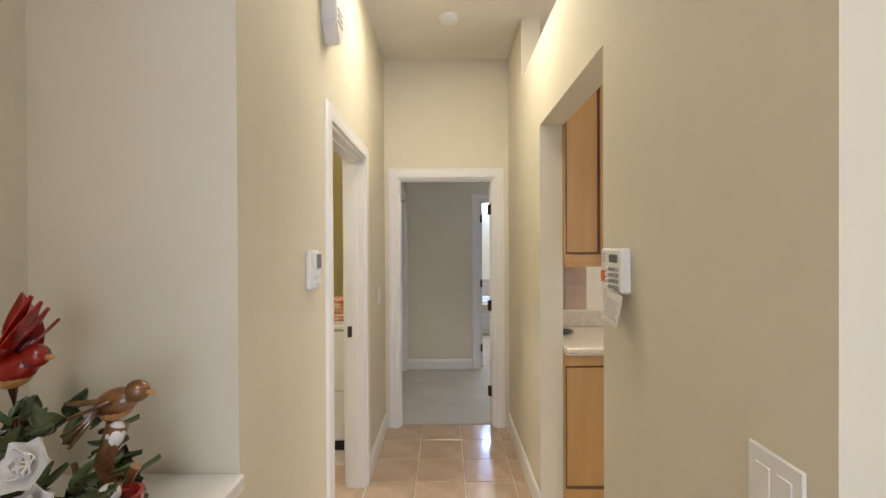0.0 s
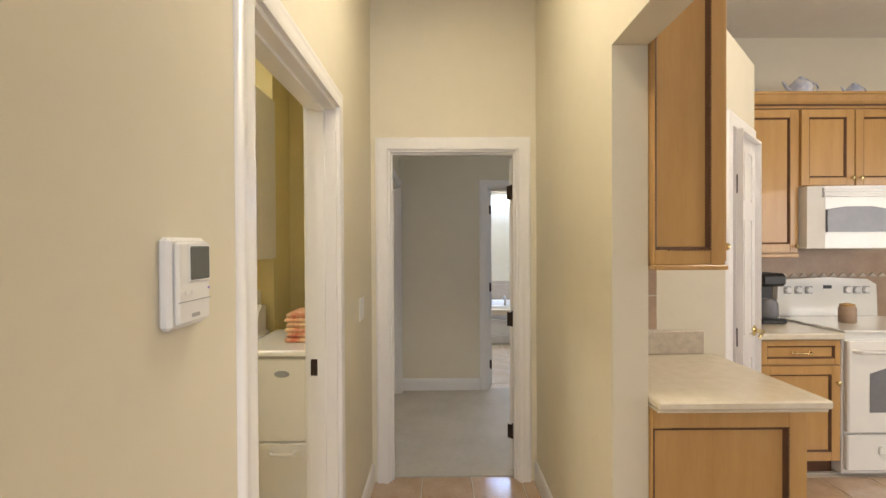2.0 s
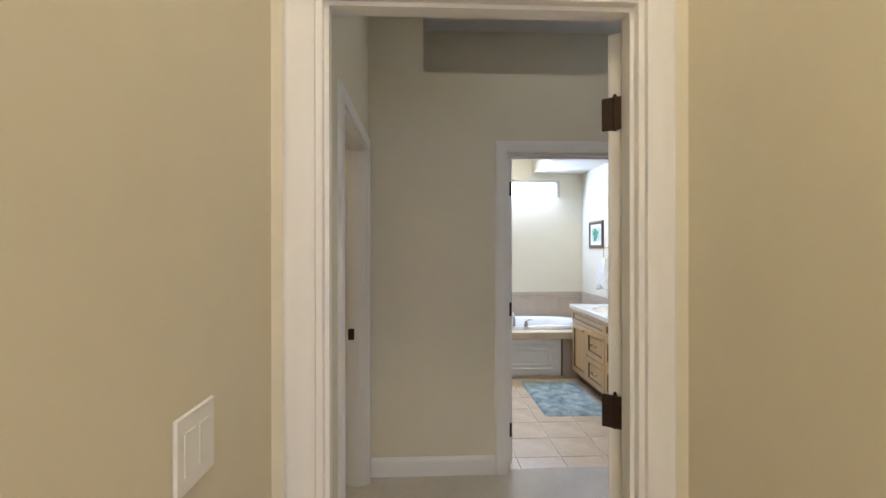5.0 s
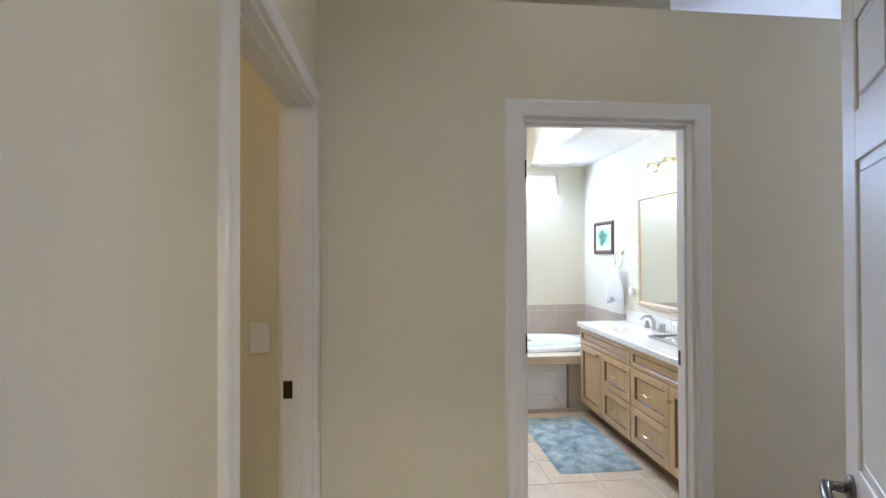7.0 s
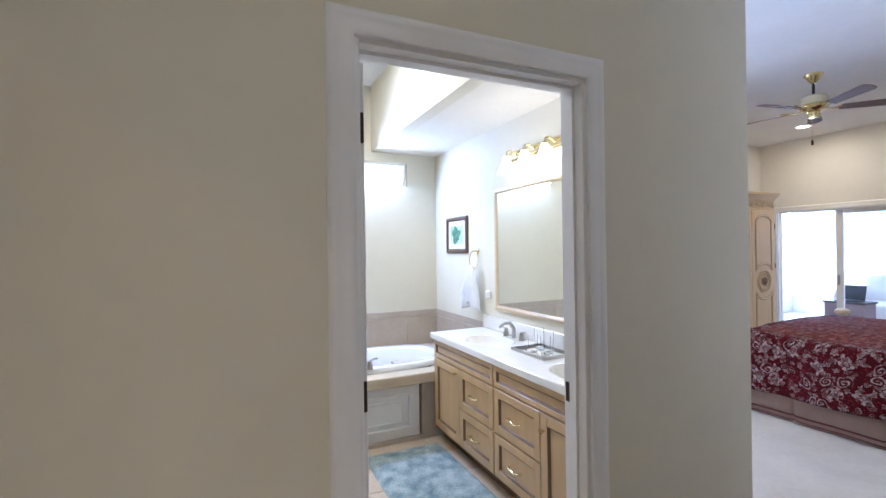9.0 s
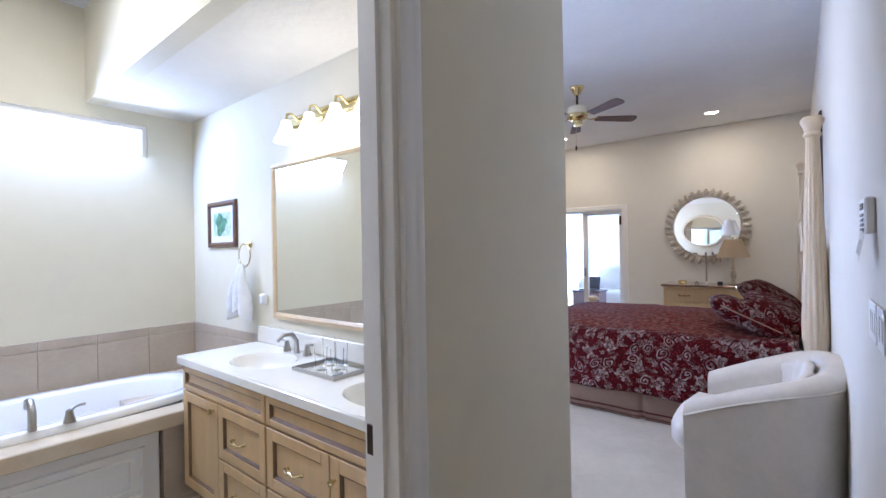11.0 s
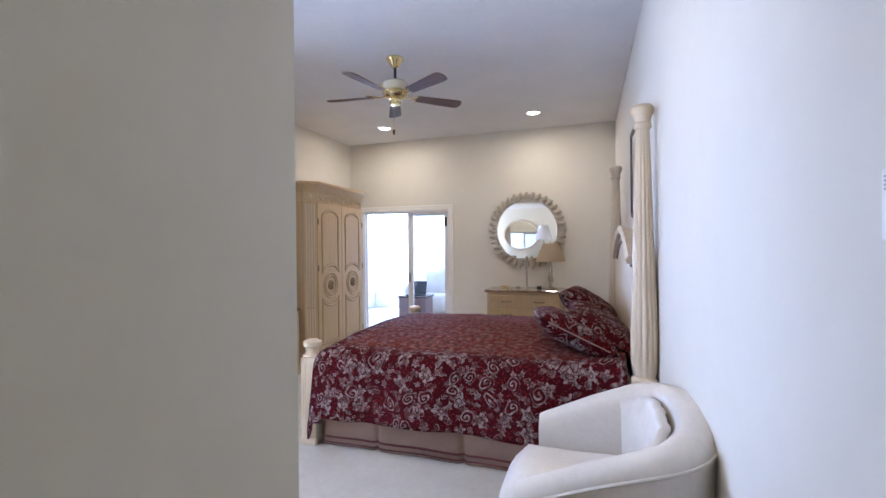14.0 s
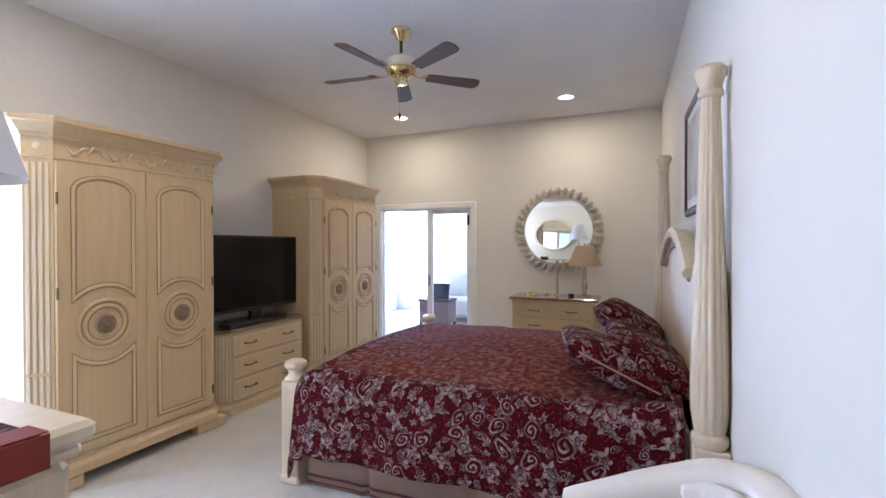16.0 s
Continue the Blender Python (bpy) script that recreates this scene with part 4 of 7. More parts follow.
def teapot(m, s, label, name="teapot"):
    t = thing(name, label, "teapot", m)
    part("pot", lathe(B(), [(0.04 * s, 0), (0.06 * s, 0.01), (0.085 * s, 0.06 * s), (0.08 * s, 0.10 * s), (0.05 * s, 0.13 * s)], 20), BLUE_WHITE, t, smooth=40)
    part("lid", lathe(B(), [(0.05 * s, 0.13 * s), (0.04 * s, 0.145 * s), (0.01, 0.15 * s), (0.014, 0.165 * s), (0.003, 0.172 * s)], 18), BLUE_WHITE, t, smooth=40)
    part("spout", tube(B(), [(-0.07 * s, 0, 0.05 * s), (-0.11 * s, 0, 0.08 * s), (-0.14 * s, 0, 0.13 * s)], [0.018 * s, 0.013 * s, 0.009 * s]), BLUE_WHITE, t, smooth=60)
    part("handle", tube(B(), [(0.075 * s, 0, 0.10 * s), (0.12 * s, 0, 0.115 * s), (0.14 * s, 0, 0.08 * s), (0.12 * s, 0, 0.045 * s), (0.08 * s, 0, 0.04 * s)], 0.007 * s), BLUE_WHITE, t, smooth=60)


teapot(pose(2.98, 4.15, 2.50), 0.9, "white and blue china teapot on the cabinets")
teapot(pose(3.36, 4.15, 2.50), 0.62, "small white and blue china creamer on the cabinets", "creamer")
teapot(pose(2.60, 4.15, 2.50), 0.55, "small white china sugar bowl on the cabinets", "sugar_bowl")

# ---- laundry ----
CAB_WHITE = mat("cream_white_cabinet", (0.82, 0.79, 0.72), 0.4, vary=0.03)
LX, LY = -0.66, 3.58
for k in range(4):
    t = thing("laundry_cabinet", "cream white wall cabinet with a raised-panel door", "cabinet", pose(LX - 0.352 * (k + 1), LY, 1.39), "laundry wall cabinets")
    part("body", boxes((0.001, 0.351, 0, 0.338, 0, 1.02)), CAB_WHITE, t)
    d = part("door", boxes((0.012, 0.340, -0.02, -0.001, 0.02, 1.0), bev=0.004), CAB_WHITE, t)
    part("raised_panel", boxes((0.065, 0.287, -0.026, -0.016, 0.075, 0.945), bev=0.008), CAB_WHITE, d)
    bm = band(B(), [(0.055, 0.065), (0.055, 0.955), (0.297, 0.955), (0.297, 0.065)], [(0, 0.019), (0, 0.0235), (0.004, 0.0245), (0.007, 0.019)], True)
    part("groove_bead", bm, CAB_WHITE, d)


def washer(m, label, name):
    t = thing(name, label, "washing machine", m)
    part("cabinet", boxes((0, 0.69, 0.03, 0.72, 0.02, 0.90), bev=0.02), ENAMEL, t)
    bm = boxes((0, 0.69, 0.0, 0.74, 0.905, 0.945), bev=0.015)
    part("top", bm, ENAMEL, t)
    part("lid", boxes((0.06, 0.63, 0.03, 0.53, 0.946, 0.965), bev=0.01), ENAMEL, t)
    bm = boxes((0.09, 0.60, 0.07, 0.50, 0.9655, 0.969), bev=0.0015)
    part("lid_glass", bm, mat("lid_glass", (0.24, 0.24, 0.19), 0.06, vary=0.1, coat=0.5), t, "glossy grey lid window")
    bm = B()
    pts = [(0.72, 0.945), (0.57, 0.945), (0.60, 1.05), (0.66, 1.105), (0.72, 1.10)]
    a = [bm.verts.new((0.02, y, z)) for y, z in pts]
    b = [bm.verts.new((0.67, y, z)) for y, z in pts]
    c = [bm.verts.new((0.10, y + 0.004, z + (0.012 if z > 1 else 0))) for y, z in pts]
    d = [bm.verts.new((0.59, y + 0.004, z + (0.012 if z > 1 else 0))) for y, z in pts]
    for g, h in ((a, c), (c, d), (d, b)):
        for i in range(5):
            bm.faces.new((g[i], g[(i + 1) % 5], h[(i + 1) % 5], h[i]))
    bm.faces.new(a)
    bm.faces.new(b)
    part("console", bm, ENAMEL, t)
    tilt = pose(0.42, 0.588, 1.01, -16, 0, 0)
    put(part("dial", lathe(B(), [(0.035, 0), (0.034, -0.02), (0.026, -0.026), (0.006, -0.027)], 22, (0, 0, 0), "y"), NICKEL, t, "chrome dial", smooth=40), tilt)
    put(part("display", boxes((0.075, 0.115, -0.003, 0.002, 0.018, 0.034)), BLACK, t), tilt)
    for k in range(10):
        put(part("button", boxes((0.07 + 0.028 * (k % 5), 0.085 + 0.028 * (k % 5), -0.004, 0.002, -0.006 - 0.026 * (k // 5), 0.002 - 0.026 * (k // 5)), bev=0.001), GREY, t), tilt)
    put(part("badge_bar", boxes((-0.30, -0.20, -0.002, 0.002, -0.016, -0.006)), GREY, t), tilt)
    return t


washer(pose(-1.36, 3.09, 0), "white top-loading washing machine with a glass lid", "washing_machine")
washer(pose(-2.10, 3.09, 0), "white clothes dryer beside the washing machine", "clothes_dryer")
t = thing("chest_freezer", "white freezer with a drawer, towels on its top", "freezer", pose(-0.655, 3.30, 0))
part("body", boxes((0, 0.48, 0.02, 0.60, 0.07, 0.885), bev=0.006), ENAMEL, t)
part("plinth", boxes((0.01, 0.47, 0.03, 0.59, 0, 0.069)), BLACK, t)
part("lid", boxes((-0.004, 0.484, -0.005, 0.605, 0.89, 0.925), bev=0.008), ENAMEL, t)
part("upper_panel", boxes((0.004, 0.476, 0.004, 0.019, 0.445, 0.88), bev=0.004), ENAMEL, t)
dr = part("drawer", boxes((0.004, 0.476, 0.004, 0.019, 0.08, 0.435), bev=0.004), ENAMEL, t)
part("handle", tube(B(), [(0.18, 0.004, 0.39), (0.19, -0.02, 0.388), (0.30, -0.022, 0.388), (0.31, 0.004, 0.39)], 0.008), WHITE, dr, smooth=50)
bm = lathe(B(), [(0.04, 0), (0.038, -0.003)], 24, (0.24, 0.004, 0.80), "y")
for v in bm.verts:
    v.co.z = 0.80 + (v.co.z - 0.80) * 0.45
part("badge", bm, GREY, t)
TOWEL = mat("folded_towels", (0.78, 0.62, 0.36), 0.95, vary=0.2, scale=14, second=(0.62, 0.16, 0.09), bump=0.6, bump_scale=120)
tt = thing("towel_stack", "stack of folded orange and cream towels", "towels", pose(-0.36, 3.60, 0.926))
for k in range(6):
    bm = boxes((-0.10 + 0.01 * (k % 2), 0.11 - 0.012 * (k % 3), -0.13, 0.12, 0.028 * k, 0.028 * k + 0.027), bev=0.011)
    part("folded_towel", bm, TOWEL, tt, smooth=60)
# washer hook-up box, outlets, cords
t = thing("washer_box", "recessed white washer supply box with valves in the wall", "supply box", pose(-1.118, 3.92, 1.17))
for x0, x1, z0, z1 in ((-0.135, 0.135, 0.075, 0.10), (-0.135, 0.135, -0.10, -0.075), (-0.135, -0.11, -0.075, 0.075), (0.11, 0.135, -0.075, 0.075)):
    part("frame_bar", boxes((x0, x1, -0.01, 0, z0, z1), bev=0.003), WHITE, t)
part("recess", boxes((-0.11, 0.11, -0.002, 0.0, -0.075, 0.075)), mat("supply_box_inside", (0.30, 0.24, 0.16), 0.7), t)
for x, c in ((-0.07, M_RED), (0.05, M_GRN)):
    part("valve", lathe(B(), [(0.016, -0.04), (0.016, 0.02), (0.01, 0.03)], 12, (x, -0.012, -0.02)), c, t, smooth=40)
outlet(pose(-0.80, 3.92, 1.12))
t = thing("power_plug", "black power plug with a hanging cord", "plug", pose(-0.81, 3.91, 1.13))
part("plug", boxes((-0.018, 0.018, -0.045, -0.002, -0.02, 0.025), bev=0.006), BLACK, t)
part("cord", tube(B(), [(0, -0.03, -0.02), (0.0, -0.035, -0.06), (-0.01, -0.03, -0.14), (-0.02, -0.025, -0.22)], 0.005), BLACK, t)
t = thing("dryer_plug", "large black dryer plug on the wall", "plug", pose(-1.66, 3.92, 1.14))
part("plug", boxes((-0.045, 0.045, -0.06, -0.001, -0.05, 0.05), bev=0.012), BLACK, t)
part("cord", tube(B(), [(0, -0.04, -0.05), (0.0, -0.04, -0.15), (0.02, -0.03, -0.25)], 0.012), BLACK, t)


# ---- bathroom ----
VAN = mat("bath_maple", (0.62, 0.41, 0.20), 0.35, vary=0.08, scale=2.0, grain=(6, 6, 0.7), second=(0.52, 0.35, 0.18), coat=0.3)
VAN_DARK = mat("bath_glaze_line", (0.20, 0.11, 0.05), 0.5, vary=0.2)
MARBLE = mat("cultured_marble", (0.84, 0.81, 0.74), 0.15, vary=0.03, coat=0.4)
BATH_TILE = mat("bath_wall_tile_glaze", (0.50, 0.42, 0.33), 0.35, vary=0.1, scale=4, second=(0.43, 0.35, 0.27))
DECK_TILE = mat("bath_deck_tile", (0.62, 0.52, 0.38), 0.3, vary=0.1, scale=4, second=(0.54, 0.44, 0.31))
ACRYLIC = mat("tub_acrylic", (0.86, 0.86, 0.84), 0.12, vary=0.01, coat=0.5)
MIRROR = mirror_mat("mirror_silver", (0.90, 0.92, 0.90), 0.01)
GOLDWOOD = mat("pale_gold_frame", (0.66, 0.50, 0.30), 0.35, vary=0.1)
GLASS = glass_mat("clear_glass")

# vanity units: local x runs along the wall towards the window, the front looks to -y


def vanity(y_near, parts_):
    """A vanity unit along the wall; its front looks towards -x."""
    length = sum(w for w, _ in parts_)
    t = thing("vanity_cabinet", "light maple bathroom vanity cabinet with dark glazed grooves", "vanity", pose(2.01, y_near + length, 0, 0, 0, -90), "vanity units")
    part("body", boxes((0, length, 0, 0.458, 0.10, 0.69), (0, length, 0, 0.02, 0.6905, 0.775)), VAN, t)
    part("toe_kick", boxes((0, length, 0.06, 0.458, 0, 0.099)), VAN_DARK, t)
    return t


t = vanity(6.645, [(0.88, 0)])
front(t, "false_drawer", 0.006, 0.645, 0.868, 0.125, VAN, VAN_DARK, False, 0.03)
d = front(t, "door", 0.006, 0.11, 0.415, 0.525, VAN, VAN_DARK)
knob(d, 0.39, 0.60)
for z, h in ((0.375, 0.26), (0.11, 0.255)):
    d = front(t, "drawer", 0.428, z, 0.446, h, VAN, VAN_DARK, False, 0.05)
    bow_handle(d, 0.65, z + h / 2, metal=BRASS)
t = vanity(5.70, [(0.943, 0)])
front(t, "false_drawer", 0.006, 0.645, 0.93, 0.125, VAN, VAN_DARK, False, 0.03)
for z, h in ((0.375, 0.26), (0.11, 0.255)):
    d = front(t, "drawer", 0.006, z, 0.446, h, VAN, VAN_DARK, False, 0.05)
    bow_handle(d, 0.228, z + h / 2, metal=BRASS)
d = front(t, "door", 0.458, 0.11, 0.478, 0.525, VAN, VAN_DARK)
knob(d, 0.49, 0.55)

# marble top with two oval basins
t = thing("bathroom_counter", "cream cultured marble vanity top with two oval basins", "countertop", pose(0, 0, 0))
NB = 36


def basin_ring(cx, cy, a, b, z):
    return [(cx + a * math.cos(2 * math.pi * k / NB), cy + b * math.sin(2 * math.pi * k / NB), z) for k in range(NB)]


def slab_with_basin(x0, x1, y0, y1, cx, cy):
    bm = B()
    ring = [bm.verts.new(p) for p in basin_ring(cx, cy, 0.155, 0.21, 0.822)]
    outer = []
    for k in range(NB):
        a = 2 * math.pi * k / NB
        dx, dy = math.cos(a), math.sin(a)
        s = min(((x1 if dx > 0 else x0) - cx) / dx if abs(dx) > 1e-6 else 9, ((y1 if dy > 0 else y0) - cy) / dy if abs(dy) > 1e-6 else 9)
        outer.append(bm.verts.new((cx + dx * s, cy + dy * s, 0.822)))
    for x, y in ((x0, y0), (x0, y1), (x1, y0), (x1, y1)):
        k = round(math.atan2(y - cy, x - cx) / (2 * math.pi) * NB) % NB
        outer[k].co = (x, y, 0.822)
    for k in range(NB):
        bm.faces.new((ring[k], ring[(k + 1) % NB], outer[(k + 1) % NB], outer[k]))
    prev = ring
    for f, z in ((0.97, 0.815), (0.90, 0.79), (0.75, 0.75), (0.5, 0.715), (0.2, 0.70)):
        nxt = [bm.verts.new(p) for p in basin_ring(cx, cy, 0.155 * f, 0.21 * f, z)]
        for k in range(NB):
            bm.faces.new((prev[k], nxt[k], nxt[(k + 1) % NB], prev[(k + 1) % NB]))
        prev = nxt
    bm.faces.new(prev)
    return bm


part("slab", slab_with_basin(1.985, 2.47, 6.62, 7.56, 2.21, 7.05), MARBLE, t, smooth=35)
part("slab", slab_with_basin(1.985, 2.47, 5.66, 6.62, 2.21, 6.10), MARBLE, t, smooth=35)
part("front_edge", boxes((1.972, 1.986, 5.66, 7.56, 0.777, 0.823), bev=0.005), MARBLE, t)
part("end_edge", boxes((1.986, 2.47, 7.55, 7.565, 0.777, 0.821), bev=0.004), MARBLE, t)
part("backsplash", boxes((2.45, 2.469, 5.66, 7.56, 0.823, 0.925), bev=0.004), MARBLE, t)


def faucet(y):
    t = thing("basin_faucet", "brushed nickel two-handle basin faucet on the vanity top", "faucet", pose(2.41, y, 0.8225, 0, 0, 90), "basin faucets")
    part("spout", tube(B(), [(0, 0, 0), (0, 0, 0.07), (0, 0.03, 0.11), (0, 0.08, 0.115), (0, 0.12, 0.085)], [0.016, 0.014, 0.013, 0.012, 0.010]), NICKEL, t, smooth=60)
    for s in (-1, 1):
        bm = lathe(B(), [(0.024, 0), (0.02, 0.02), (0.014, 0.05), (0.012, 0.06)], 16, (s * 0.10, 0, 0))
        tube(bm, [(s * 0.10, 0, 0.055), (s * 0.13, 0.005, 0.062), (s * 0.165, 0.01, 0.066)], [0.008, 0.007, 0.006])
        part("handle", bm, NICKEL, t, smooth=60)
    return t


faucet(7.05)
faucet(6.10)

# tray with tumblers
t = thing("vanity_tray", "mirrored tray on the vanity top", "tray", pose(2.30, 6.58, 0.8225))
part("base", boxes((-0.11, 0.11, -0.16, 0.16, 0, 0.006)), MIRROR, t)
part("rim", band(B(), [(-0.11, -0.16), (-0.11, 0.16), (0.11, 0.16), (0.11, -0.16)], [(-0.004, 0), (-0.004, 0.018), (0.004, 0.018), (0.004, 0)], True), NICKEL, t)
rim = t.children[-1]
rim.matrix_basis = pose(0, 0, 0, -90, 0, 0)
for k, (dx, dy, h) in enumerate(((-0.03, -0.08, 0.11), (0.04, -0.02, 0.12), (-0.02, 0.06, 0.10), (0.05, 0.09, 0.13))):
    g = thing("glass_tumbler", "clear cut-glass tumbler on the tray", "glass", pose(2.30 + dx, 6.58 + dy, 0.8290), "tumblers on the tray")
    part("glass", lathe(B(), [(0.026, 0), (0.032, h), (0.0295, h), (0.024, 0.01), (0.002, 0.008), (0.002, 0.0)], 18, (0, 0, 0), "z", True), GLASS, g, smooth=40)
t = thing("glass_jar", "small teal glass candle jar on the tub ledge", "jar", pose(2.20, 7.62, 0.521))
part("jar", lathe(B(), [(0.03, 0), (0.035, 0.02), (0.035, 0.09), (0.025, 0.10)], 18), mat("teal_glass", (0.10, 0.25, 0.28), 0.15, coat=0.5), t, smooth=40)
part("lid", lathe(B(), [(0.027, 0.10), (0.027, 0.115), (0.01, 0.12)], 18), NICKEL, t, smooth=40)

# framed wall mirror
t = thing("vanity_mirror", "large wall mirror with a pale wooden frame above the vanity", "mirror", pose(2.468, 7.365, 0.0, 0, 0, -90))
mw, z0, z1 = 1.50, 0.985, 1.935
part("glass", boxes((0.03, mw - 0.03, -0.012, -0.002, z0 + 0.03, z1 - 0.03)), MIRROR, t)
bm = band(B(), [(0.045, z0 + 0.045), (0.045, z1 - 0.045), (mw - 0.045, z1 - 0.045), (mw - 0.045, z0 + 0.045)], [(-0.006, 0.001), (-0.004, 0.016), (-0.02, 0.024), (-0.04, 0.02), (-0.045, 0.001)], True)
part("frame", bm, GOLDWOOD, t, "pale gold wooden frame")

# vanity light with glass shades
SHADE = glow("lit_frosted_glass", (1.0, 0.97, 0.92), 6.0)
t = thing("vanity_light", "brass bar light with frosted glass shades above the mirror", "wall light", pose(2.468, 6.60, 2.14, 0, 0, -90))
part("bar", boxes((-0.55, 0.55, -0.03, 0, -0.035, 0.035), bev=0.012), BRASS, t)
for k in range(5):
    x = -0.44 + 0.22 * k
    part("arm", tube(B(), [(x, -0.03, 0), (x, -0.07, 0.03), (x, -0.10, 0.02), (x, -0.105, -0.02)], 0.007), BRASS, t, smooth=50)
    part("glass_shade", lathe(B(), [(0.022, -0.02), (0.03, -0.05), (0.05, -0.10), (0.068, -0.135), (0.060, -0.132), (0.045, -0.10), (0.026, -0.05), (0.018, -0.022)], 20, (x, -0.105, 0), "z", True), SHADE, t, "glowing frosted glass shade", smooth=50)

# picture, towel ring
def framed_picture(name, m, w, h, fw, wood, art, label, matt=0.04):
    t = thing(name, label, "picture", m)
    bm = band(B(), [(-w / 2 + fw, -h / 2 + fw), (-w / 2 + fw, h / 2 - fw), (w / 2 - fw, h / 2 - fw), (w / 2 - fw, -h / 2 + fw)], [(0.004, 0.0), (0.004, 0.012), (-fw * 0.3, 0.022), (-fw * 0.8, 0.018), (-fw, 0.0)], True)
    part("frame", bm, wood, t)
    part("mat_board", boxes((-w / 2 + fw, w / 2 - fw, -0.006, 0, -h / 2 + fw, h / 2 - fw)), PAPER, t, "pale mat board")
    part("print", boxes((-w / 2 + fw + matt, w / 2 - fw - matt, -0.0085, -0.005, -h / 2 + fw + matt, h / 2 - fw - matt)), art, t)
    return t


ART_GREEN = mat("watercolour_leaf", (0.70, 0.74, 0.66), 0.8, vary=0.2, scale=7, second=(0.16, 0.34, 0.20))
framed_picture("framed_picture", pose(2.468, 8.045, 1.60, 0, 0, -90), 0.43, 0.335, 0.035, mat("walnut_frame", (0.13, 0.06, 0.03), 0.4, vary=0.2, scale=6, grain=(8, 8, 0.8), coat=0.2), ART_GREEN, "watercolour of a green leaf in a dark wooden frame", 0.05)
LEAF = mat("watercolour_green", (0.12, 0.30, 0.17), 0.8, vary=0.3, scale=25)
lf = [(0.075 * math.cos(a) * (1 + 0.25 * math.sin(5 * a)) - 0.01, 0.075 * math.sin(a) * (1 + 0.25 * math.cos(3 * a))) for a in [k * math.pi / 16 for k in range(32)]]
part("painted_leaf", prism(B(), lf, -0.0105, -0.0084), LEAF, bpy.data.objects["framed_picture"], "painted green leaf")
t = thing("towel_ring", "brass towel ring on the bathroom wall", "towel ring", pose(2.468, 7.66, 1.45, 0, 0, -90))
part("mount", lathe(B(), [(0.025, 0), (0.02, -0.012), (0.008, -0.018), (0.008, -0.045)], 16, (0, 0, 0), "y"), BRASS, t, smooth=50)
part("ring", tube(B(), [(0.075 * math.sin(a), -0.042, -0.072 + 0.075 * math.cos(a)) for a in [i * 2 * math.pi / 24 for i in range(25)]], 0.004, 8), BRASS, t, smooth=60)
CLOTH = mat("white_towel", (0.82, 0.82, 0.83), 0.95, vary=0.05, scale=20, bump=0.5, bump_scale=150)
t = thing("hand_towel", "white hand towel hanging from the ring", "towel", pose(2.42, 7.66, 1.01, 0, 0, -90))
bm = B()
rows = []
for i in range(19):
    z = 0.31 * (1 - i / 18)
    flare = min(1, i / 11) ** 0.8
    row = []
    for j in range(25):
        u = j / 24 * 2 - 1
        fold = 0.030 * flare * math.sin(u * 8.5 + 0.6 * math.sin(i * 0.3)) + 0.006 * noise.noise((u * 4, i * 0.3, 2))
        row.append(bm.verts.new((u * (0.022 + 0.085 * flare), fold - 0.012 - 0.02 * flare, z - 0.035 * flare * abs(u) + 0.02 * math.sin(u * 3 + 1) * (i / 18))))
    rows.append(row)
for a, b in zip(rows, rows[1:]):
    for j in range(24):
        bm.faces.new((a[j], a[j + 1], b[j + 1], b[j]))
ob = part("cloth", bm, CLOTH, t, smooth=60)
md = ob.modifiers.new("thick", "SOLIDIFY")
md.thickness = 0.012
t = thing("air_freshener", "small white plug-in air freshener on the wall", "air freshener", pose(2.468, 7.47, 1.10, 0, 0, -90))
part("body", boxes((-0.025, 0.025, -0.04, 0, -0.035, 0.035), bev=0.012), WHITE, t)

# tub in a tiled deck
t = thing("bathtub", "white drop-in bathtub in a tiled deck with a white apron", "bathtub", pose(0, 0, 0))
part("deck_base", boxes((-0.3, 2.46, 7.56, 8.54, 0, 0.03), (-0.3, -0.25, 7.56, 8.54, 0.03, 0.44), (1.90, 2.46, 7.566, 8.54, 0.03, 0.44), (-0.25, 1.90, 7.62, 7.64, 0.03, 0.44)), BATH_TILE, t)
part("deck_ledge", boxes((-0.3, 2.469, 7.525, 7.68, 0.44, 0.52), (2.30, 2.469, 7.68, 8.54, 0.44, 0.52), (-0.3, 2.30, 8.46, 8.54, 0.44, 0.52), (-0.3, -0.1, 7.68, 8.46, 0.44, 0.52), bev=0.006), DECK_TILE, t, "tan tiled ledge")
ap = part("apron", boxes((-0.25, 1.885, 7.585, 7.619, 0.03, 0.435), bev=0.003), TRIM, t, "white panelled apron")
for o, i in ((0.05, 0.02), (0.10, 0.012)):
    bm = band(B(), [(-0.2 + o, 0.05 + o * 0.9), (-0.2 + o, 0.415 - o * 0.9), (1.865 - o, 0.415 - o * 0.9), (1.865 - o, 0.05 + o * 0.9)], [(0, 0), (0.004, i), (0.018, i), (0.024, 0)], True)
    put(part("moulding", bm, TRIM, ap), pose(0, 7.585, 0))
bm = B()
cx, cy = 1.10, 8.07


def tubring(a, b, z, n=40, p=4.0):
    out = []
    for k in range(n):
        th = 2 * math.pi * k / n
        c, s = math.cos(th), math.sin(th)
        r = (abs(c) ** p + abs(s) ** p) ** (-1 / p)
        out.append(bm.verts.new((cx + a * r * c, cy + b * r * s, z)))
    return out


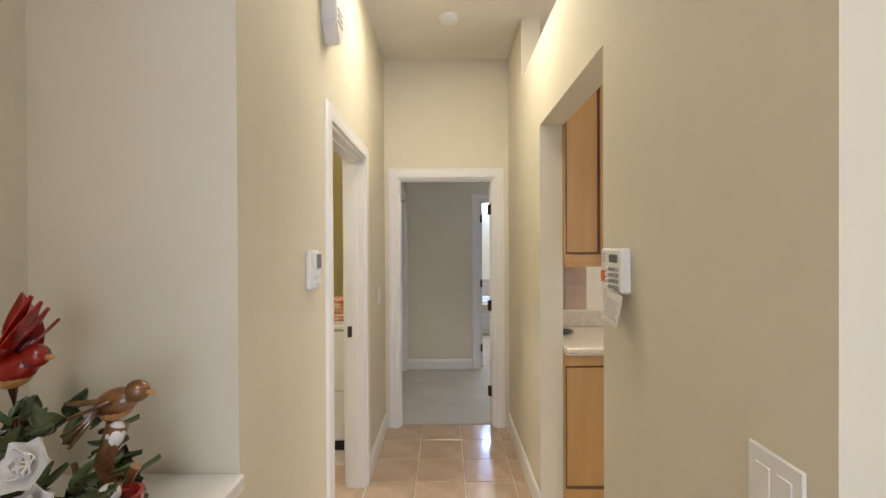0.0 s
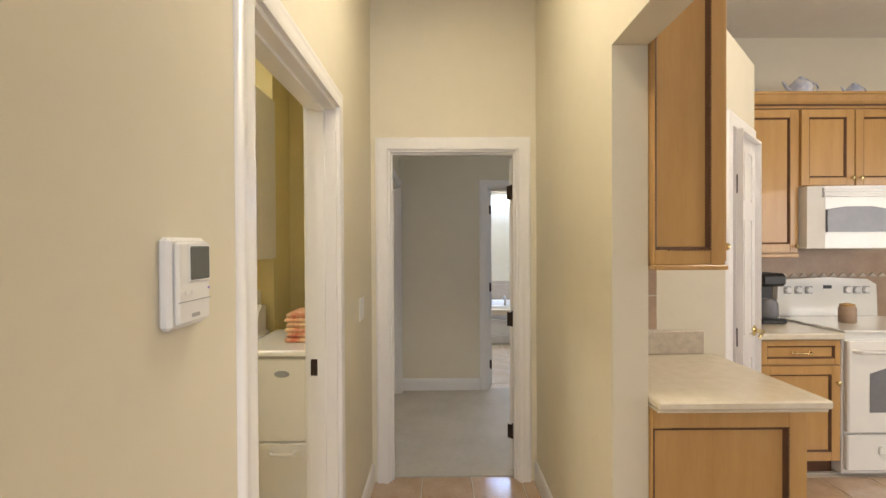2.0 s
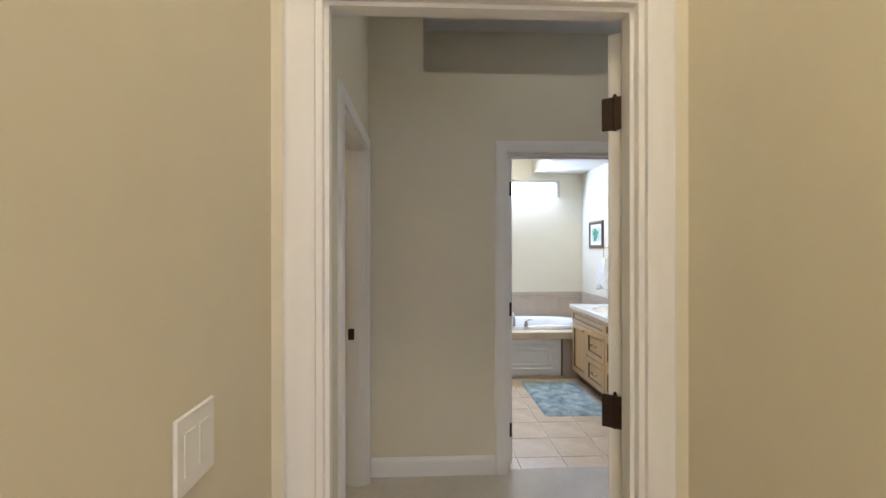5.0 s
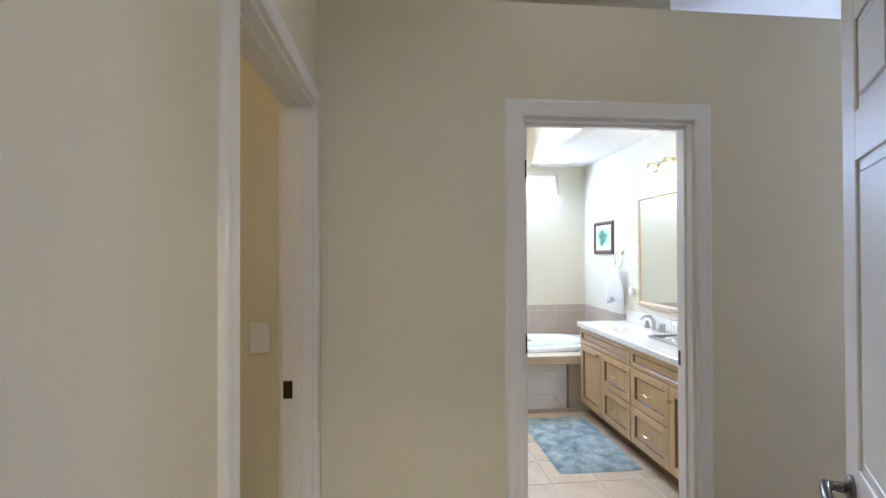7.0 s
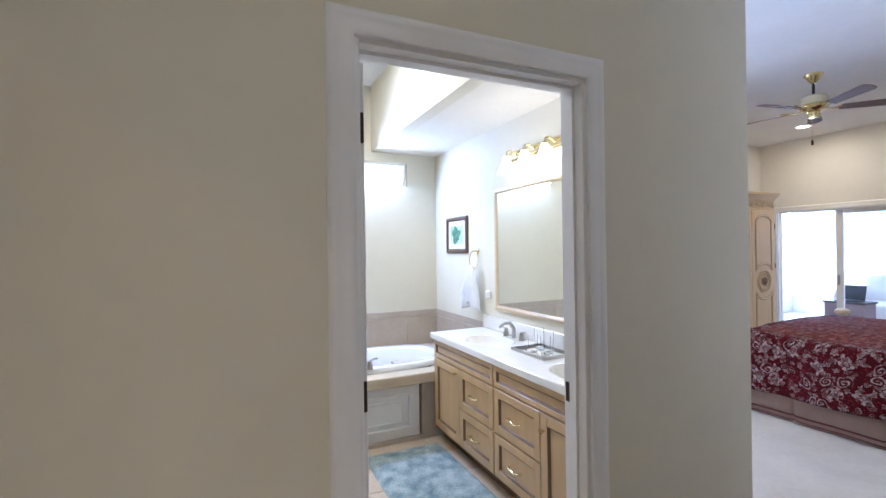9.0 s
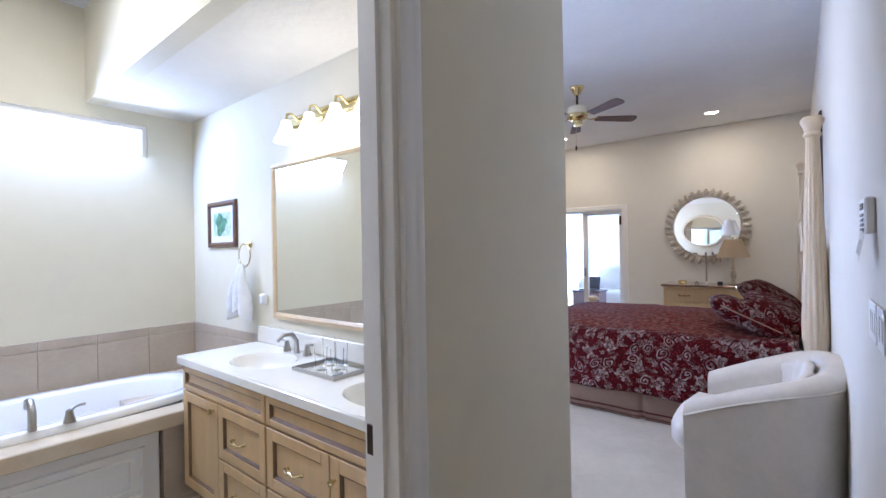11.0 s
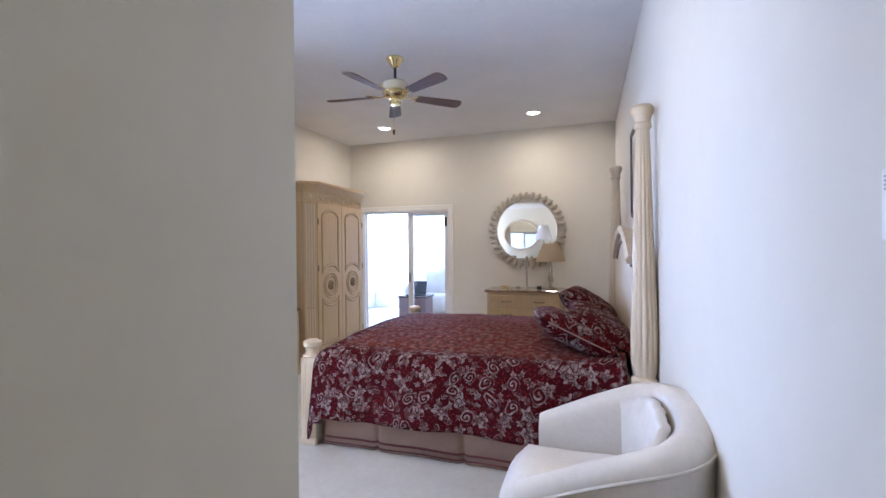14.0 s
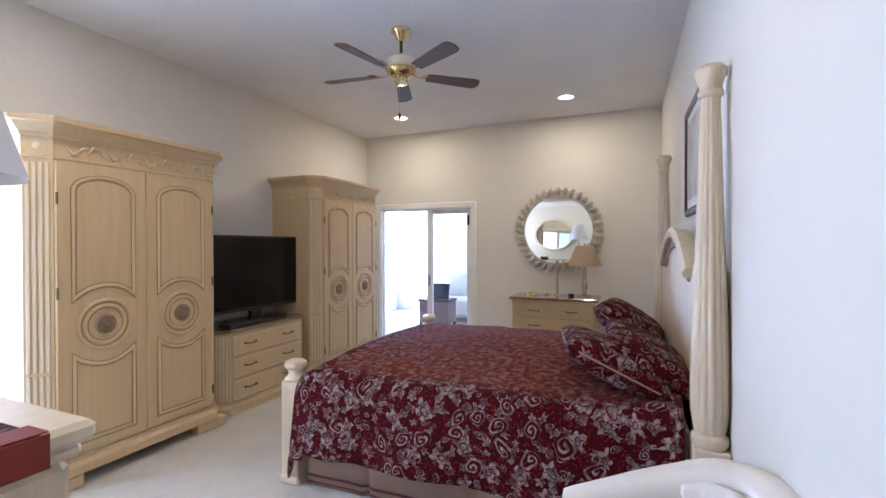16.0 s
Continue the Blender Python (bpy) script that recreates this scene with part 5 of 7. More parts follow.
prev = tubring(1.19, 0.40, 0.521)
for a, b, z in ((1.185, 0.395, 0.555), (1.17, 0.385, 0.562), (1.10, 0.32, 0.560), (1.07, 0.30, 0.54), (1.02, 0.27, 0.35), (0.95, 0.23, 0.16), (0.5, 0.1, 0.14)):
    nxt = tubring(a, b, z)
    for k in range(40):
        bm.faces.new((prev[k], prev[(k + 1) % 40], nxt[(k + 1) % 40], nxt[k]))
    prev = nxt
bm.faces.new(prev)
part("basin", bm, ACRYLIC, t, smooth=50)
t = thing("tub_filler", "brushed nickel tub spout with a lever handle on the rim", "faucet", pose(1.38, 7.68, 0.562))
part("spout", tube(B(), [(0, 0, 0), (0, 0.0, 0.09), (0, 0.05, 0.13), (0, 0.11, 0.12), (0, 0.14, 0.08)], [0.018, 0.017, 0.016, 0.015, 0.013]), NICKEL, t, smooth=60)
bm = lathe(B(), [(0.028, 0), (0.02, 0.03), (0.015, 0.06)], 16, (0.14, 0, 0))
tube(bm, [(0.14, 0, 0.055), (0.17, 0.02, 0.07), (0.21, 0.03, 0.068)], [0.010, 0.009, 0.007])
part("handle", bm, NICKEL, t, smooth=60)
# wall tiles round the tub, each a piece
def tile_run(name, origin, rz, total, zs, tw, material, label):
    root = tagged(new(name), label, "wall tiles", kind="structure")
    root.empty_display_size = 0.1
    root.matrix_world = pose(*origin, 0, 0, rz)
    cache = {}
    x = 0.0
    part("grout_bed", boxes((0, total, -0.003, 0, zs[0][0], zs[-1][1])), GROUT, root)
    while x < total - 0.01:
        w = min(tw, total - x)
        for z0, z1 in zs:
            key = (round(w, 3), z0)
            if key not in cache:
                cache[key] = mesh_of("tile", boxes((0.0015, w - 0.0015, -0.009, -0.003, z0 + 0.0015, z1 - 0.0015), bev=0.0015), material)
            ob = new("tile", cache[key])
            ob.parent = root
            ob.matrix_basis = pose(x, 0, 0)
        x += tw


tile_run("tile_band_back", (-0.3, 8.54, 0), 0, 2.77, [(0.521, 0.80), (0.802, 0.865)], 0.305, BATH_TILE, "tan wall tiles behind the bathtub")
tile_run("tile_band_side", (2.47, 8.54, 0), -90, 0.97, [(0.521, 0.80), (0.802, 0.865)], 0.305, BATH_TILE, "tan wall tiles beside the bathtub")
# high window
w1 = tagged(new("window_1"), "small high bathroom window with a white frame", "window", kind="structure")
w1.matrix_world = pose(1.0, 8.54, 2.10)
part("window_frame", boxes((0, 1.16, 0.02, 0.06, 0, 0.025), (0, 1.16, 0.02, 0.06, 0.205, 0.23), (0, 0.025, 0.02, 0.06, 0.025, 0.205), (1.135, 1.16, 0.02, 0.06, 0.025, 0.205)), TRIM, w1)
pane = part("pane", boxes((0.025, 1.135, 0.036, 0.042, 0.025, 0.205)), GLASS, w1)
pane.visible_shadow = False
# rug
RUG = mat("shaggy_blue_rug", (0.46, 0.52, 0.50), 0.95, vary=0.3, scale=11, second=(0.15, 0.22, 0.23), bump=1.0, bump_scale=90, spec=0.1)
t = thing("bath_rug", "fluffy pale blue bath rug on the tiled floor", "rug", pose(1.69, 6.95, 0))
bm = B()
nx, ny = 44, 70
g = []
for i in range(nx + 1):
    row = []
    for j in range(ny + 1):
        u, v = i / nx * 2 - 1, j / ny * 2 - 1
        ex = max(abs(u), abs(v))
        k = 1 - 0.03 * max(0, abs(u) + abs(v) - 1.75)
        z = 0.022 * (1 - ex ** 14) + 0.006 * noise.noise((i * 0.7, j * 0.7, 0)) * (1 - ex ** 14)
        row.append(bm.verts.new((u * 0.29 * k, v * 0.50 * k, 0.001 + max(0, z))))
    g.append(row)
for i in range(nx):
    for j in range(ny):
        bm.faces.new((g[i][j], g[i + 1][j], g[i + 1][j + 1], g[i][j + 1]))
part("shag", bm, RUG, t, smooth=80)


# ---- bedroom ----
CREAM_WOOD = mat("whitewashed_oak", (0.63, 0.465, 0.265), 0.42, vary=0.06, scale=3.5, grain=(9, 9, 0.5), second=(0.565, 0.41, 0.225), coat=0.15)
CREAM_LIGHT = mat("pale_washed_wood", (0.70, 0.58, 0.40), 0.4, vary=0.07, scale=3.0, grain=(7, 7, 0.6), second=(0.60, 0.49, 0.35), coat=0.15)
CARVED = mat("carved_antique_wash", (0.32, 0.23, 0.15), 0.5, vary=0.2, scale=14, second=(0.30, 0.21, 0.13))
ANTIQUE = mat("antique_bronze_pull", (0.20, 0.15, 0.10), 0.35, metal=0.7, vary=0.2)


def quilt_mat(lo, hi, foot, head):
    """Deep red cloth woven with beige flowers and curls; in the middle field lo..hi, head..foot a fine weave, with the
    top's grazing sheen painted as brownish red.
    """
    m = bpy.data.materials.new("paisley_quilt")
    m.use_nodes = True
    nt = m.node_tree
    b = nt.nodes["Principled BSDF"]
    b.inputs["Roughness"].default_value = 0.9
    b.inputs["Specular IOR Level"].default_value = 0.1
    N = nt.nodes.new
    L = nt.links.new

    def math_(op, x, y=None, z=None):
        n = N("ShaderNodeMath")
        n.operation = op
        for i, v in enumerate((x, y, z)):
            if v is None:
                continue
            if isinstance(v, (int, float)):
                n.inputs[i].default_value = v
            else:
                L(v, n.inputs[i])
        return n.outputs[0]

    def step(v, a0, a1, to0=0.0, to1=1.0):
        n = N("ShaderNodeMapRange")
        n.interpolation_type = "SMOOTHSTEP"
        L(v, n.inputs[0])
        for i, q in enumerate((a0, a1, to0, to1)):
            n.inputs[i + 1].default_value = q
        return n.outputs[0]

    co = N("ShaderNodeTexCoord")
    uv = co.outputs["UV"]
    warp = N("ShaderNodeTexNoise")
    warp.inputs["Scale"].default_value, warp.inputs["Detail"].default_value = 9, 1
    L(uv, warp.inputs["Vector"])
    mix = N("ShaderNodeVectorMath")
    mix.operation = "MULTIPLY_ADD"
    L(warp.outputs["Color"], mix.inputs[0])
    mix.inputs[1].default_value = (0.10, 0.10, 0.0)
    L(uv, mix.inputs[2])

    def motif(scale, seed_turn):
        """Flowers and curls, one to a cell."""
        v = N("ShaderNodeTexVoronoi")
        v.voronoi_dimensions = "2D"
        v.inputs["Scale"].default_value = scale
        v.inputs["Randomness"].default_value = 0.95
        L(mix.outputs[0], v.inputs["Vector"])
        d = N("ShaderNodeVectorMath")
        d.operation = "SUBTRACT"
        L(mix.outputs[0], d.inputs[0])
        L(v.outputs["Position"], d.inputs[1])
        sp = N("ShaderNodeSeparateXYZ")
        L(d.outputs[0], sp.inputs[0])
        rnd = N("ShaderNodeSeparateColor")
        L(v.outputs["Color"], rnd.inputs[0])
        r = v.outputs["Distance"]
        ang = math_("ADD", math_("ARCTAN2", sp.outputs[1], sp.outputs[0]), math_("MULTIPLY", rnd.outputs[0], 6.28 + seed_turn))
        pet = math_("MULTIPLY_ADD", math_("COSINE", math_("MULTIPLY", ang, 5.0)), 0.085, 0.32)
        inside = step(math_("SUBTRACT", pet, r), -0.012, 0.012)
        ring = step(math_("ABSOLUTE", math_("SUBTRACT", r, 0.125)), 0.012, 0.03)
        vein = step(math_("COSINE", math_("MULTIPLY", ang, 10.0)), -0.93, -0.75)
        vein = math_("MAXIMUM", vein, step(r, 0.27, 0.30))
        flower = math_("MULTIPLY", math_("MULTIPLY", inside, ring), vein)
        turn = math_("SINE", math_("ADD", ang, math_("MULTIPLY", r, 33.0)))
        curl = math_("MULTIPLY", step(turn, 0.15, 0.5), step(r, 0.31, 0.38, 1.0, 0.0))
        return math_("ADD", math_("MULTIPLY", flower, step(rnd.outputs[1], 0.44, 0.46)), math_("MULTIPLY", curl, step(rnd.outputs[1], 0.44, 0.46, 1.0, 0.0))), r

    big, rb = motif(7.4, 0.0)
    small, rs = motif(17.0, 1.0)
    gap = step(rb, 0.30, 0.38)
    border = math_("MAXIMUM", math_("MULTIPLY", big, 0.88), math_("MULTIPLY", math_("MULTIPLY", small, gap), 0.7))
    dots = N("ShaderNodeTexVoronoi")
    dots.inputs["Scale"].default_value = 62
    L(uv, dots.inputs["Vector"])
    dot = step(dots.outputs["Distance"], 0.24, 0.34, 1.0, 0.0)
    fine = N("ShaderNodeTexNoise")
    fine.inputs["Scale"].default_value, fine.inputs["Detail"].default_value = 26, 4
    L(uv, fine.inputs["Vector"])
    se = N("ShaderNodeSeparateXYZ")
    L(uv, se.inputs[0])
    field = math_("MULTIPLY", step(se.outputs[0], lo - 0.03, lo + 0.13), step(se.outputs[0], hi - 0.13, hi + 0.03, 1.0, 0.0))
    field = math_("MULTIPLY", field, math_("MULTIPLY", step(se.outputs[1], foot - 0.13, foot + 0.03, 1.0, 0.0), step(se.outputs[1], head - 0.02, head)))
    middle = math_("MULTIPLY", math_("MAXIMUM", small, math_("MULTIPLY", big, 0.5)), 0.34)
    pat = N("ShaderNodeMixRGB")
    L(field, pat.inputs[0])
    L(border, pat.inputs[1])
    L(middle, pat.inputs[2])
    ground = N("ShaderNodeMixRGB")
    L(field, ground.inputs[0])
    deep = N("ShaderNodeMixRGB")
    L(math_("MULTIPLY", dot, 0.8), deep.inputs[0])
    deep.inputs[1].default_value = (0.050, 0.0025, 0.005, 1)
    deep.inputs[2].default_value = (0.20, 0.02, 0.02, 1)
    L(deep.outputs[0], ground.inputs[1])
    # sheen of the bed's top at a low angle, put in as browner red
    grazing_sheen = N("ShaderNodeMixRGB")
    L(step(fine.outputs["Fac"], 0.38, 0.62), grazing_sheen.inputs[0])
    grazing_sheen.inputs[1].default_value = (0.085, 0.014, 0.009, 1)
    grazing_sheen.inputs[2].default_value = (0.19, 0.042, 0.024, 1)
    L(grazing_sheen.outputs[0], ground.inputs[2])
    beige = N("ShaderNodeMixRGB")
    L(step(fine.outputs["Fac"], 0.40, 0.60), beige.inputs[0])
    beige.inputs[1].default_value = (0.13, 0.085, 0.078, 1)
    beige.inputs[2].default_value = (0.33, 0.265, 0.245, 1)
    col = N("ShaderNodeMixRGB")
    L(pat.outputs[0], col.inputs[0])
    L(ground.outputs[0], col.inputs[1])
    L(beige.outputs[0], col.inputs[2])
    L(col.outputs[0], b.inputs["Base Color"])
    bp = N("ShaderNodeBump")
    bp.inputs["Strength"].default_value, bp.inputs["Distance"].default_value = 0.4, 0.01
    L(math_("ADD", border, fine.outputs["Fac"]), bp.inputs["Height"])
    L(bp.outputs[0], b.inputs["Normal"])
    return m


QUILT = quilt_mat(4.78, 6.58, 6.86, 4.80)
SKIRT = mat("taupe_bed_skirt", (0.30, 0.195, 0.14), 0.75, vary=0.08, scale=6, bump=0.2, bump_scale=200)
SKIRT_RED = mat("maroon_braid", (0.12, 0.02, 0.02), 0.7, vary=0.1)
LEATHER = mat("cream_leather", (0.70, 0.65, 0.58), 0.36, vary=0.06, scale=5, bump=0.22, bump_scale=16, coat=0.10)


def fluted(bm, profile, flutes=14, depth=0.10, n=84, flute_from=0, flute_to=99):
    """A turned post with flutes on the rings between two indices."""
    rings = []
    for i, (r, h) in enumerate(profile):
        f = depth if flute_from <= i <= flute_to else 0
        rings.append([bm.verts.new((r * (1 - f * (0.5 - 0.5 * math.cos(flutes * 2 * math.pi * k / n)) ** 2) * math.cos(2 * math.pi * k / n), r * (1 - f * (0.5 - 0.5 * math.cos(flutes * 2 * math.pi * k / n)) ** 2) * math.sin(2 * math.pi * k / n), h)) for k in range(n)])
    for a, b in zip(rings, rings[1:]):
        for k in range(n):
            bm.faces.new((a[k], a[(k + 1) % n], b[(k + 1) % n], b[k]))
    bm.faces.new(rings[0][::-1])
    bm.faces.new(rings[-1])
    return bm


# ---- the bed ----
BX0, BX1 = 4.70, 6.66      # the two sides
PY = 4.782                  # head posts
bed = thing("four_poster_bed", "washed oak poster bed with fluted columns and an arched headboard", "bed", pose(0, 0, 0.006))
for x, hy in ((BX0 - 0.02, PY), (BX1 + 0.02, PY + 0.073)):
    p = part("head_post", boxes((x - 0.068, x + 0.068, hy - 0.068, hy + 0.068, 0, 0.62), bev=0.006), CREAM_LIGHT, bed)
    put(part("column", fluted(B(), [(0.060, 0.62), (0.070, 0.635), (0.070, 0.66), (0.056, 0.675), (0.062, 0.70), (0.073, 0.78), (0.074, 0.88), (0.068, 1.05), (0.056, 1.4), (0.044, 1.8), (0.037, 2.02), (0.036, 2.05)], flute_from=5, flute_to=10), CREAM_LIGHT, p, "fluted tapering column", smooth=40), pose(x, hy, 0))
    put(part("capital", lathe(B(), [(0.040, 2.05), (0.047, 2.06), (0.047, 2.075), (0.040, 2.085), (0.048, 2.12), (0.061, 2.145), (0.061, 2.165), (0.055, 2.17), (0.050, 2.18), (0.02, 2.185)], 32), CREAM_LIGHT, p, smooth=40), pose(x, hy, 0))
for x in (4.745, 6.70):
    p = part("foot_post", boxes((x - 0.062, x + 0.062, 6.938, 7.062, 0.03, 0.62), bev=0.006), CREAM_LIGHT, bed)
    for k in range(5):
        for sx, sy, r in ((-1, 0, 90), (0, 1, 0)):
            o = -0.042 + 0.021 * k
            d = (x - 0.066, x - 0.061, 7.0 + o - 0.006, 7.0 + o + 0.006, 0.14, 0.58) if sx else (x + o - 0.006, x + o + 0.006, 7.061, 7.066, 0.14, 0.58)
            part("reed", boxes(d, bev=0.002), CREAM_LIGHT, p)
    part("foot_base", boxes((x - 0.072, x + 0.072, 6.928, 7.072, 0, 0.05), bev=0.012), CREAM_LIGHT, p)
    put(part("finial", lathe(B(), [(0.066, 0.62), (0.068, 0.632), (0.05, 0.645), (0.042, 0.665), (0.05, 0.69), (0.066, 0.70), (0.070, 0.715), (0.064, 0.732), (0.04, 0.745), (0.01, 0.75)], 28), CREAM_LIGHT, p, smooth=40), pose(x, 7.0, 0))
# headboard
hx0, hx1 = BX0 + 0.05, BX1 - 0.05
cxh = (hx0 + hx1) / 2
out = [(hx0, 0.35), (hx1, 0.35), (hx1, 1.34), (hx1 - 0.2, 1.36)] + arc(cxh, 1.02, 0.72, 30, 150, 24)[0:] + [(hx0 + 0.2, 1.36), (hx0, 1.34)]
outl = []
for x, z in out:
    outl.append((x, min(z, 1.545 - 0.28 * ((x - cxh) / 0.75) ** 2) if abs(x - cxh) < 0.72 else z))
hb = put(part("headboard", prism(B(), outl, PY - 0.025, PY + 0.02), CREAM_LIGHT, bed, "arched headboard panel"), pose(BX0, PY, 0, 0, 0, 2.1) @ pose(-BX0, -PY, 0))
crest = [(cxh + u, 1.53 - 0.28 * (u / 0.75) ** 2) for u in [-0.66 + 1.32 * i / 24 for i in range(25)]]
bm = band(B(), crest, [(-0.03, 0), (-0.03, 0.03), (0.0, 0.045), (0.03, 0.035), (0.03, 0)])
for v in bm.verts:
    v.co.y = PY + 0.02 - v.co.y
part("crest_moulding", bm, CREAM_LIGHT, hb)
crest2 = [(cxh + u, 1.45 - 0.26 * (u / 0.72) ** 2) for u in [-0.58 + 1.16 * i / 24 for i in range(25)]]
bm = B()
for i in range(0, 24):
    x, z = crest2[i]
    bmesh.ops.create_uvsphere(bm, u_segments=8, v_segments=6, radius=1, matrix=Matrix.LocRotScale((x, PY + 0.025, z), Euler((0, radians(35 if i % 2 else -20), 0)), (0.03, 0.012, 0.016)))
tagged(part("carved_garland", bm, CARVED, hb, "carved leaf garland", smooth=60), kind="stuff")
part("side_rail", boxes((BX0 + 0.02, BX0 + 0.05, PY + 0.07, 6.94, 0.22, 0.38), bev=0.005), CREAM_LIGHT, bed)
part("side_rail", boxes((BX1 - 0.05, BX1 - 0.02, PY + 0.07, 6.94, 0.22, 0.38), bev=0.005), CREAM_LIGHT, bed)
part("footboard", boxes((4.80, 6.64, 6.975, 7.015, 0.2, 0.5), bev=0.01), CREAM_LIGHT, bed)
mattress = thing("mattress", "thick mattress and box spring under the quilt", "mattress", pose(0, 0, 0.006))
part("mattress", boxes((BX0 + 0.07, BX1 - 0.07, PY + 0.06, 6.93, 0.40, 0.655), bev=0.05), CLOTH, mattress)
part("box_spring", boxes((BX0 + 0.08, BX1 - 0.08, PY + 0.07, 6.90, 0.2, 0.399), bev=0.01), CLOTH, mattress)

# quilt: a sheet over the mattress, rounded at the edges and hanging down on three sides
def drape(s, a, b, hang_a, hang_b, r=0.09):
    """Where a length s along the cloth lies: the way across and the drop."""
    if s < a:
        o = a - s
        if o < r * 1.2:
            th = o / r
            return a - r * math.sin(th), r * (1 - math.cos(th))
        return a - r * math.sin(1.2) - 0.10 * (o - r * 1.2), r * (1 - math.cos(1.2)) + 0.95 * (o - r * 1.2)
    if s > b:
        x, d = drape(b - (s - b), b, 1e9, 0, 0, r)
        return 2 * b - x, d
    return s, 0.0


quilt = thing("quilt", "deep red quilt with beige paisley scrolls over the bed", "quilt", pose(0, 0, 0))
bm = B()
uvl = bm.loops.layers.uv.new("UVMap")
ax0, ax1, ay1 = BX0 + 0.08, BX1 - 0.08, 6.86
S0, S1, T0, T1 = ax0 - 0.52, ax1 + 0.52, 4.87, ay1 + 0.42
ns, nt_ = 120, 96
grid, uvs = [], {}
for i in range(ns + 1):
    row = []
    s = S0 + (S1 - S0) * i / ns
    x, ds = drape(s, ax0, ax1, 0, 0)
    for j in range(nt_ + 1):
        tt_ = T0 + (T1 - T0) * j / nt_
        y, dt = drape(tt_, -9, ay1, 0, 0)
        puff = 0.012 * noise.noise((s * 2.3, tt_ * 2.3, 1.0)) + 0.006 * noise.noise((s * 7, tt_ * 7, 3.0))
        crown = 0.055 * max(0, 1 - ((min(max(s, ax0), ax1) - (ax0 + ax1) / 2) / 0.95) ** 2)
        fold = 0.022 * math.sin(tt_ * 9 + 1.5 * noise.noise((tt_ * 2, 0, 5))) * min(1, ds / 0.3)
        foldt = 0.02 * math.sin(s * 9) * min(1, dt / 0.3)
        z = 0.675 + crown + puff - math.hypot(ds, dt) * (1.0 if not (ds and dt) else 1.08)
        z += 0.05 * max(0, 1 - (tt_ - T0) / 0.55) ** 1.5
        hem = 0.018 * noise.noise((s * 2, tt_ * 2, 9))
        v = bm.verts.new((x + (fold if s < ax0 else -fold), y + foldt, max(0.03, z + (hem if ds > 0.35 or dt > 0.3 else 0))))
        uvs[v] = (s, tt_)
        row.append(v)
    grid.append(row)
for i in range(ns):
    for j in range(nt_):
        f = bm.faces.new((grid[i][j], grid[i + 1][j], grid[i + 1][j + 1], grid[i][j + 1]))
        for lp in f.loops:
            lp[uvl].uv = uvs[lp.vert]
hems = [[v.co.copy() for v in grid[0]], [v.co.copy() for v in grid[-1]], [r_[-1].co.copy() for r_ in grid]]
ob = part("cover", bm, QUILT, quilt, smooth=80)
for pts in hems:
    part("hem", tube(B(), pts, 0.007, 6), SKIRT_RED, quilt, "dark red bound hem", smooth=60)
md = ob.modifiers.new("thick", "SOLIDIFY")
md.thickness, md.offset = 0.018, -1

# pleated skirt
sk = thing("bed_skirt", "taupe pleated bed skirt with a maroon braid", "bed skirt", pose(0, 0, 0.006))
for name, (pa, pb) in (("near", ((BX0 + 0.055, 4.93), (BX0 + 0.055, 6.90))), ("foot", ((BX0 + 0.07, 6.915), (BX1 - 0.07, 6.915))), ("far", ((BX1 - 0.055, 6.90), (BX1 - 0.055, 4.93)))):
    for mat_, z0, z1, off in ((SKIRT, 0.004, 0.34, 0), (SKIRT_RED, 0.055, 0.068, 0.004), (SKIRT_RED, 0.020, 0.028, 0.004)):
        bm = B()
        d = Vector((pb[0] - pa[0], pb[1] - pa[1]))
        nrm = Vector((-d.y, d.x)).normalized()
        n = int(d.length / 0.02)
        up, dn = [], []
        for i in range(n + 1):
            p = Vector(pa) + d * (i / n)
            ln = d.length * i / n
            near_pleat = abs((ln % 0.62) - 0.31)
            k = -0.03 * math.exp(-(near_pleat / 0.018) ** 2) + 0.006 * math.sin(ln * 14) + off
            q0 = p + nrm * (k * 0.3 + off)
            q1 = p + nrm * (k + 0.02)
            dn.append(bm.verts.new((*(q0 + (q1 - q0) * (1 - z0 / 0.34)), z0)))
            up.append(bm.verts.new((*(q0 + (q1 - q0) * (1 - z1 / 0.34)), z1)))
        for i in range(n):
            bm.faces.new((dn[i], dn[i + 1], up[i + 1], up[i]))
        ob = part("panel" if mat_ is SKIRT else "braid", bm, mat_, sk, smooth=80)
        md = ob.modifiers.new("thick", "SOLIDIFY")
        md.thickness = 0.004


